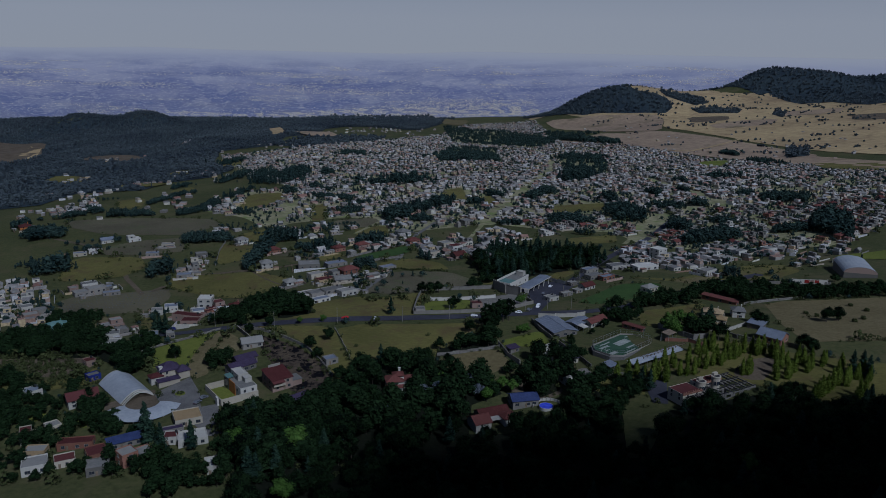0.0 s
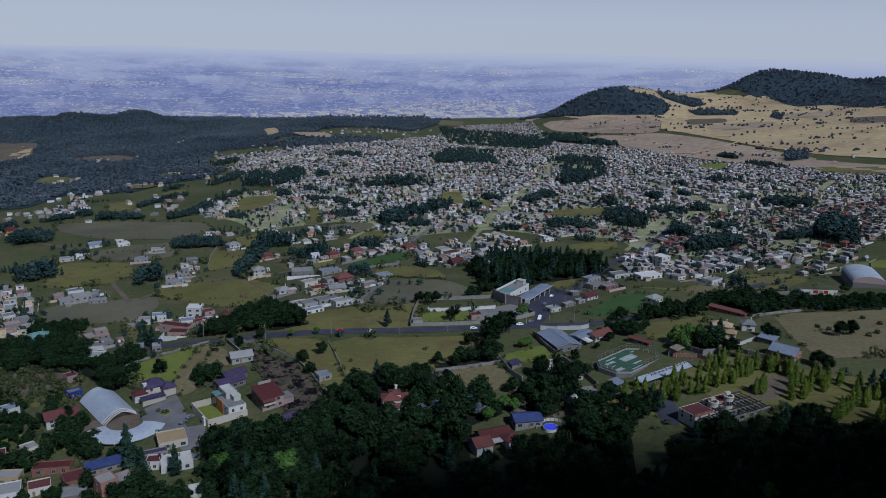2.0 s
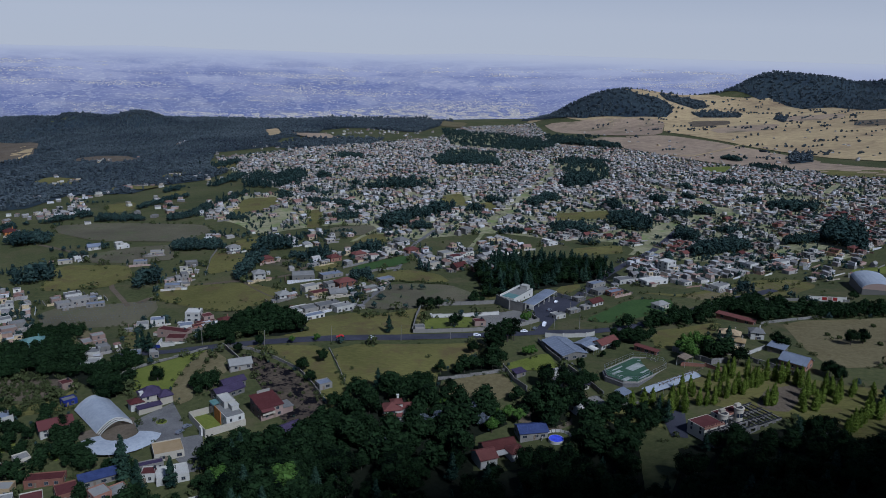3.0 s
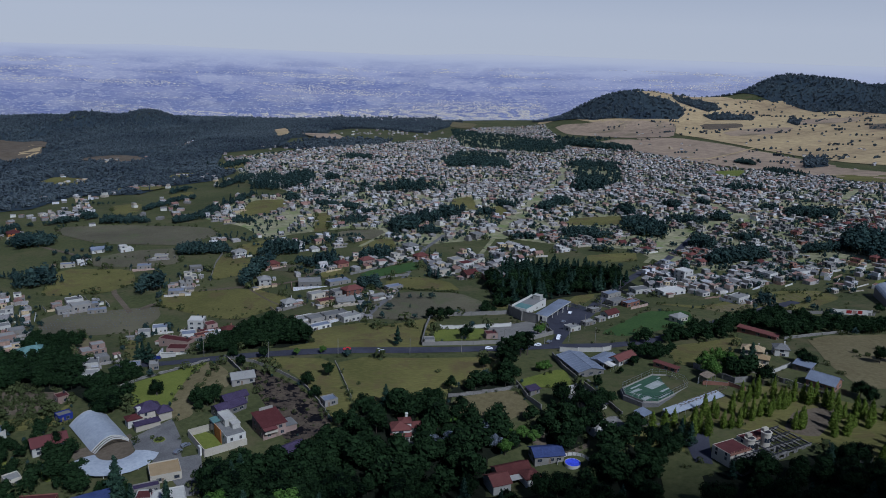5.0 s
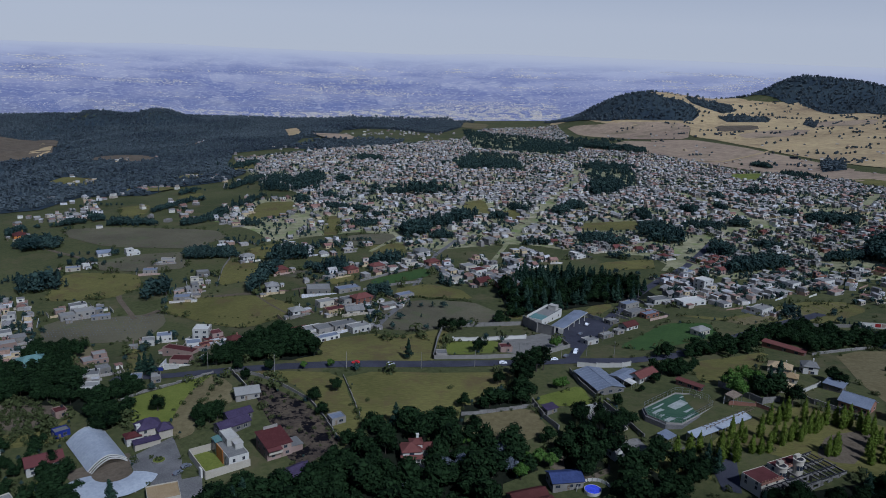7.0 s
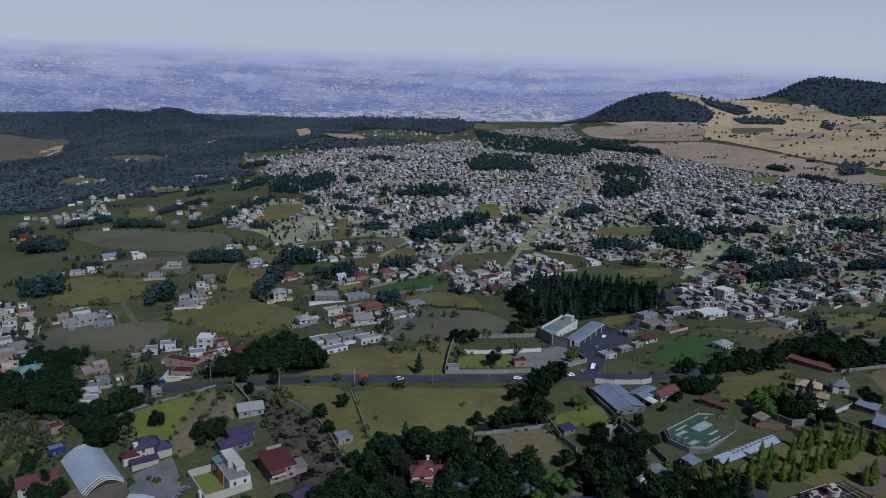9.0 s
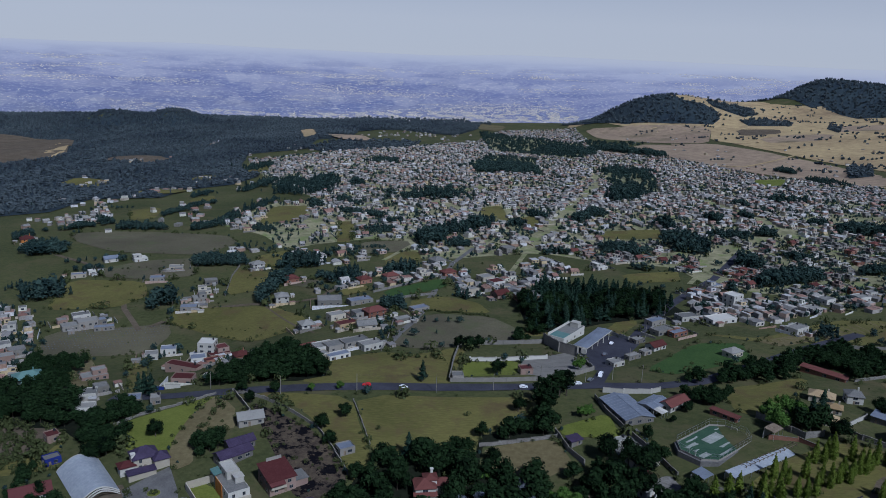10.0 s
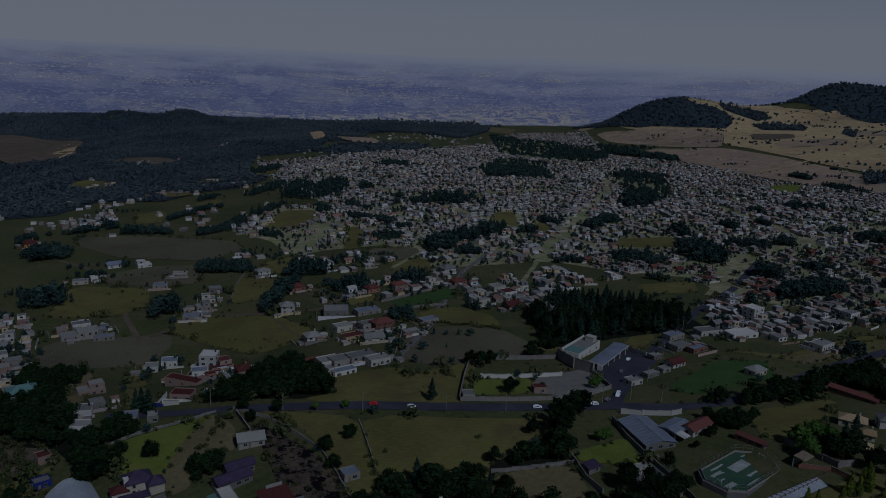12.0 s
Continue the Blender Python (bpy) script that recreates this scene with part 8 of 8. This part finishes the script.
# city specks on the tilted backdrop, sized to read from the camera
city = Mass()


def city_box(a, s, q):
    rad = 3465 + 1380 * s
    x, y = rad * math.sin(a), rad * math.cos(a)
    city.put(BOX_V, BOX_F, (r.uniform(0.5, 2.8) * q, r.uniform(0.6, 1.2) * q, r.uniform(1.0, 2.6) + 3), (0, 0, -3), r.uniform(-0.3, 0.3), (x, y, float(backdrop_z(rad) - far_dip(x)) + 0.6), 0)


def backdrop_z(rad):
    """Height of the backdrop sheet, tilted up to fill the view, at a distance."""
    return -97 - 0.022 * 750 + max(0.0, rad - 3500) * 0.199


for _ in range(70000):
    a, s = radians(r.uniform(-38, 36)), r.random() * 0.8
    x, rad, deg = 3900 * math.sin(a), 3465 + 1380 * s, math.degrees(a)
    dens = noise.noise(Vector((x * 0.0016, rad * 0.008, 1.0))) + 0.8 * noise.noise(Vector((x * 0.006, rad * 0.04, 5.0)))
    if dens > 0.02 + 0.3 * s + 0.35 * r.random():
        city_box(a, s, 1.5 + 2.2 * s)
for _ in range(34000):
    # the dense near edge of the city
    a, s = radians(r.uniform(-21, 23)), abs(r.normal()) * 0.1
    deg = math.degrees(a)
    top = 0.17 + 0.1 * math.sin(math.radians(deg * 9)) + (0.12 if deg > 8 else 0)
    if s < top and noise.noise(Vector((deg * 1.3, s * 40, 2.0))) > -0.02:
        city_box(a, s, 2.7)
city.make("valley_city", [CITY], "pale sprawling city specks on the tilted valley backdrop", "city")

# ---- poles, vehicles and garden details ----
def utility_pole(x, y, h=9.5, yaw=0):
    root = thing("utility_pole", x, y, gz(x, y), yaw, "grey concrete utility pole beside the road", "pole", "utility poles")
    part("shaft", Soup().tube(0, 0, -1, h, 0.17, 0.11, 8), CONCRETE, root)
    part("crossarm", Soup().box(-1.1, 1.1, -0.07, 0.07, h - 0.9, h - 0.75), WOOD, root)
    for u in (-0.95, 0, 0.95):
        part("insulator", Soup().tube(u, 0, h - 0.75, h - 0.55, 0.06, 0.04, 6), WHITE, root)
    return root


POLES = [(-24.5, 440.5), (15, 441.5), (44, 445.5), (70, 458.5), (94, 459.5), (109, 462.5), (124, 460), (126, 492), (151, 545), (178, 592), (-62, 439), (-100, 453)]
for x, y in POLES:
    utility_pole(x, y, 9.5, 88)
for (ax, ay), (bx, by) in zip(POLES[:6] , POLES[1:6]):
    for k in (-0.9, 0.9):
        cu = bpy.data.curves.new("cable", "CURVE")
        cu.dimensions, cu.bevel_depth, cu.bevel_resolution = "3D", 0.025, 0
        sp = cu.splines.new("POLY")
        sp.points.add(6)
        for i in range(7):
            t = i / 6
            z = (gz(ax, ay) * (1 - t) + gz(bx, by) * t) + 8.9 - 0.5 * math.sin(math.pi * t)
            sp.points[i].co = (ax + (bx - ax) * t, ay + (by - ay) * t + k, z, 1)
        cu.materials.append(BLACK)
        tagged(new("overhead_cable", cu), "thin dark overhead cable strung between poles", "cable", "overhead cables")


def car(x, y, yaw, paint, label, van=False):
    root = thing("van" if van else "car", x, y, gz(x, y) + 0.3, yaw, label, "van" if van else "car", "vehicles on the road")
    L, W = (4.9, 1.95) if van else (4.3, 1.75)
    prof = [(-L / 2, 0.35), (L / 2, 0.35), (L / 2, 0.75), (L / 2 - 0.9, 0.95)] + ([(L / 2 - 1.4, 1.9), (-L / 2 + 0.1, 1.95), (-L / 2, 0.9)] if van else [(L / 2 - 1.6, 1.42), (-L / 2 + 1.0, 1.46), (-L / 2 + 0.3, 1.0), (-L / 2, 0.9)])
    n = len(prof)
    s = Soup()
    v = [(a, -W / 2, b) for a, b in prof] + [(a, W / 2, b) for a, b in prof]
    s.add(v, [tuple(range(n)), tuple(range(n, 2 * n))[::-1]] + [(i, n + i, n + (i + 1) % n, (i + 1) % n) for i in range(n)])
    part("body", s, paint, root)
    zt = 1.8 if van else 1.36
    part("side_windows", Soup().box(-L / 2 + 1.0, L / 2 - 1.75, -W / 2 - 0.015, W / 2 + 0.015, 1.0, zt), GLASS, root)
    part("windscreen", Soup().slab([(L / 2 - 1.0, -W / 2 + 0.12, 1.0), (L / 2 - 1.0, W / 2 - 0.12, 1.0), (L / 2 - 1.5, W / 2 - 0.12, zt + 0.02), (L / 2 - 1.5, -W / 2 + 0.12, zt + 0.02)], 0.05), GLASS, root)
    for sx in (-1, 1):
        for sy in (-1, 1):
            wv = Soup().tube(0, 0, -0.1, 0.1, 0.33, 0.33, 12)
            wheel = part("wheel", wv, RUBBER, root, at=pose(sx * L * 0.31, sy * (W / 2 - 0.08), 0.33, 90))
            part("rim", Soup().tube(0, 0, -0.115, 0.115, 0.2, 0.2, 10), CHROME, wheel)
        part("headlight" if sx > 0 else "tail_light", Soup().box(sx * L / 2 - 0.02, sx * L / 2 + 0.02, -W / 2 + 0.1, -W / 2 + 0.45, 0.6, 0.75), WHITE if sx > 0 else RED_PAINT, root)
        part("headlight" if sx > 0 else "tail_light", Soup().box(sx * L / 2 - 0.02, sx * L / 2 + 0.02, W / 2 - 0.45, W / 2 - 0.1, 0.6, 0.75), WHITE if sx > 0 else RED_PAINT, root)
    return root


car(-1.5, 444.8, 2, CAR_WHITE, "white saloon car driving along the main road")
car(60, 449.8, 4, CAR_WHITE, "white hatchback car on the main road")
car(89, 455.2, 186, CAR_WHITE, "white car at the road junction")
car(104, 468, 245, CAR_WHITE, "white delivery van turning at the junction", True)
car(97, 461, 50, CAR_GREY, "dark grey car at the junction")
car(116, 508, 58, CAR_GREY, "grey car parked on the station forecourt")
car(126, 532, 58, CAR_WHITE, "white car parked on the station forecourt")
car(-86, 347, 60, CAR_GREY, "dark car parked on the paved forecourt")
car(-84, 352, 40, CAR_GREY, "dark grey car parked beside the drive")
car(197, 396, 20, CAR_WHITE, "white car parked at the compound gate")
car(-20, 446.5, 182, CAR_RED, "red car driving along the main road")


def roundabout(x, y):
    root = thing("planted_island", x, y, gz(x, y) + 0.15, 0, "round planted island with a low stone kerb", "planter")
    part("kerb", Soup().tube(0, 0, -0.8, 0.35, 2.8, 2.8, 20), STONE, root)
    part("soil", Soup().tube(0, 0, 0.35, 0.42, 2.5, 2.5, 20), LAWN, root)
    for i in range(5):
        part("shrub", VARIANT["scrub", i % 3][1], None, root, at=pose(1.2 * math.cos(i * 1.3), 1.2 * math.sin(i * 1.3), 0.4) @ Matrix.Diagonal((0.9, 0.9, 1.1, 1)))


roundabout(-97, 358)

# rows of young plants
rows = Mass()
r = np.random.default_rng(5)
for i in range(8):
    for j in range(34):
        x, y = -242 + 62 * (j / 33) + i * 1.4, 556 + 5.2 * i + 18 * (j / 33)
        if r.random() < 0.75:
            rows.put(np.array([(-.5, 0, 0), (.5, 0, 0), (0, 0, 1), (0, -.5, 0), (0, .5, 0)]), np.array([(0, 1, 2, 2), (3, 4, 2, 2)]), (0.9, 0.9, 0.7), (0, 0, 0), r.uniform(0, 3), (x, y, gz(x, y)), 0)
rows.make("agave_rows", [SILVER], "rows of pale agave plants across a field", "plants")
for i in range(24):
    tree("scrub", -2 + 56.5 * i / 23, 607.5 - 12 * i / 23 + 2 * math.sin(i), 1.7, "small dark bush in a hedge row")
for i in range(20):
    tree("scrub", 95.4 + 0.9 * i, 433 - 3.4 * i, 2.0, "dense dark hedge bush along a garden wall")

# rough tussocks and bushes over the meadows and along field edges
for _ in range(2600):
    x, y = r.uniform(-300, 420), r.uniform(265, 820)
    if abs(x) > 0.62 * y or noise.noise(Vector((x * 0.03, y * 0.03, 2.0))) < 0.12 or not free_spot(x, y):
        continue
    grow("scrub", x, y, float(r.uniform(0.6, 2.2)), r)
for loop in list(LOOPS):
    for (ax, ay), (bx, by) in zip(loop, loop[1:] + loop[:1]):
        L = math.hypot(bx - ax, by - ay)
        if ay > 1000 or L > 400 or r.random() < 0.3:
            continue
        for i in range(int(L / 4.5)):
            t = (i + r.random()) / max(1, int(L / 4.5))
            x, y = ax + (bx - ax) * t + r.normal(), ay + (by - ay) * t + r.normal()
            if r.random() < 0.55 and free_spot(x, y):
                grow("scrub" if r.random() < 0.85 else "mid", x, y, float(r.uniform(1.0, 2.6) if r.random() < 0.85 else r.uniform(3, 6)), r)

plant_woods()
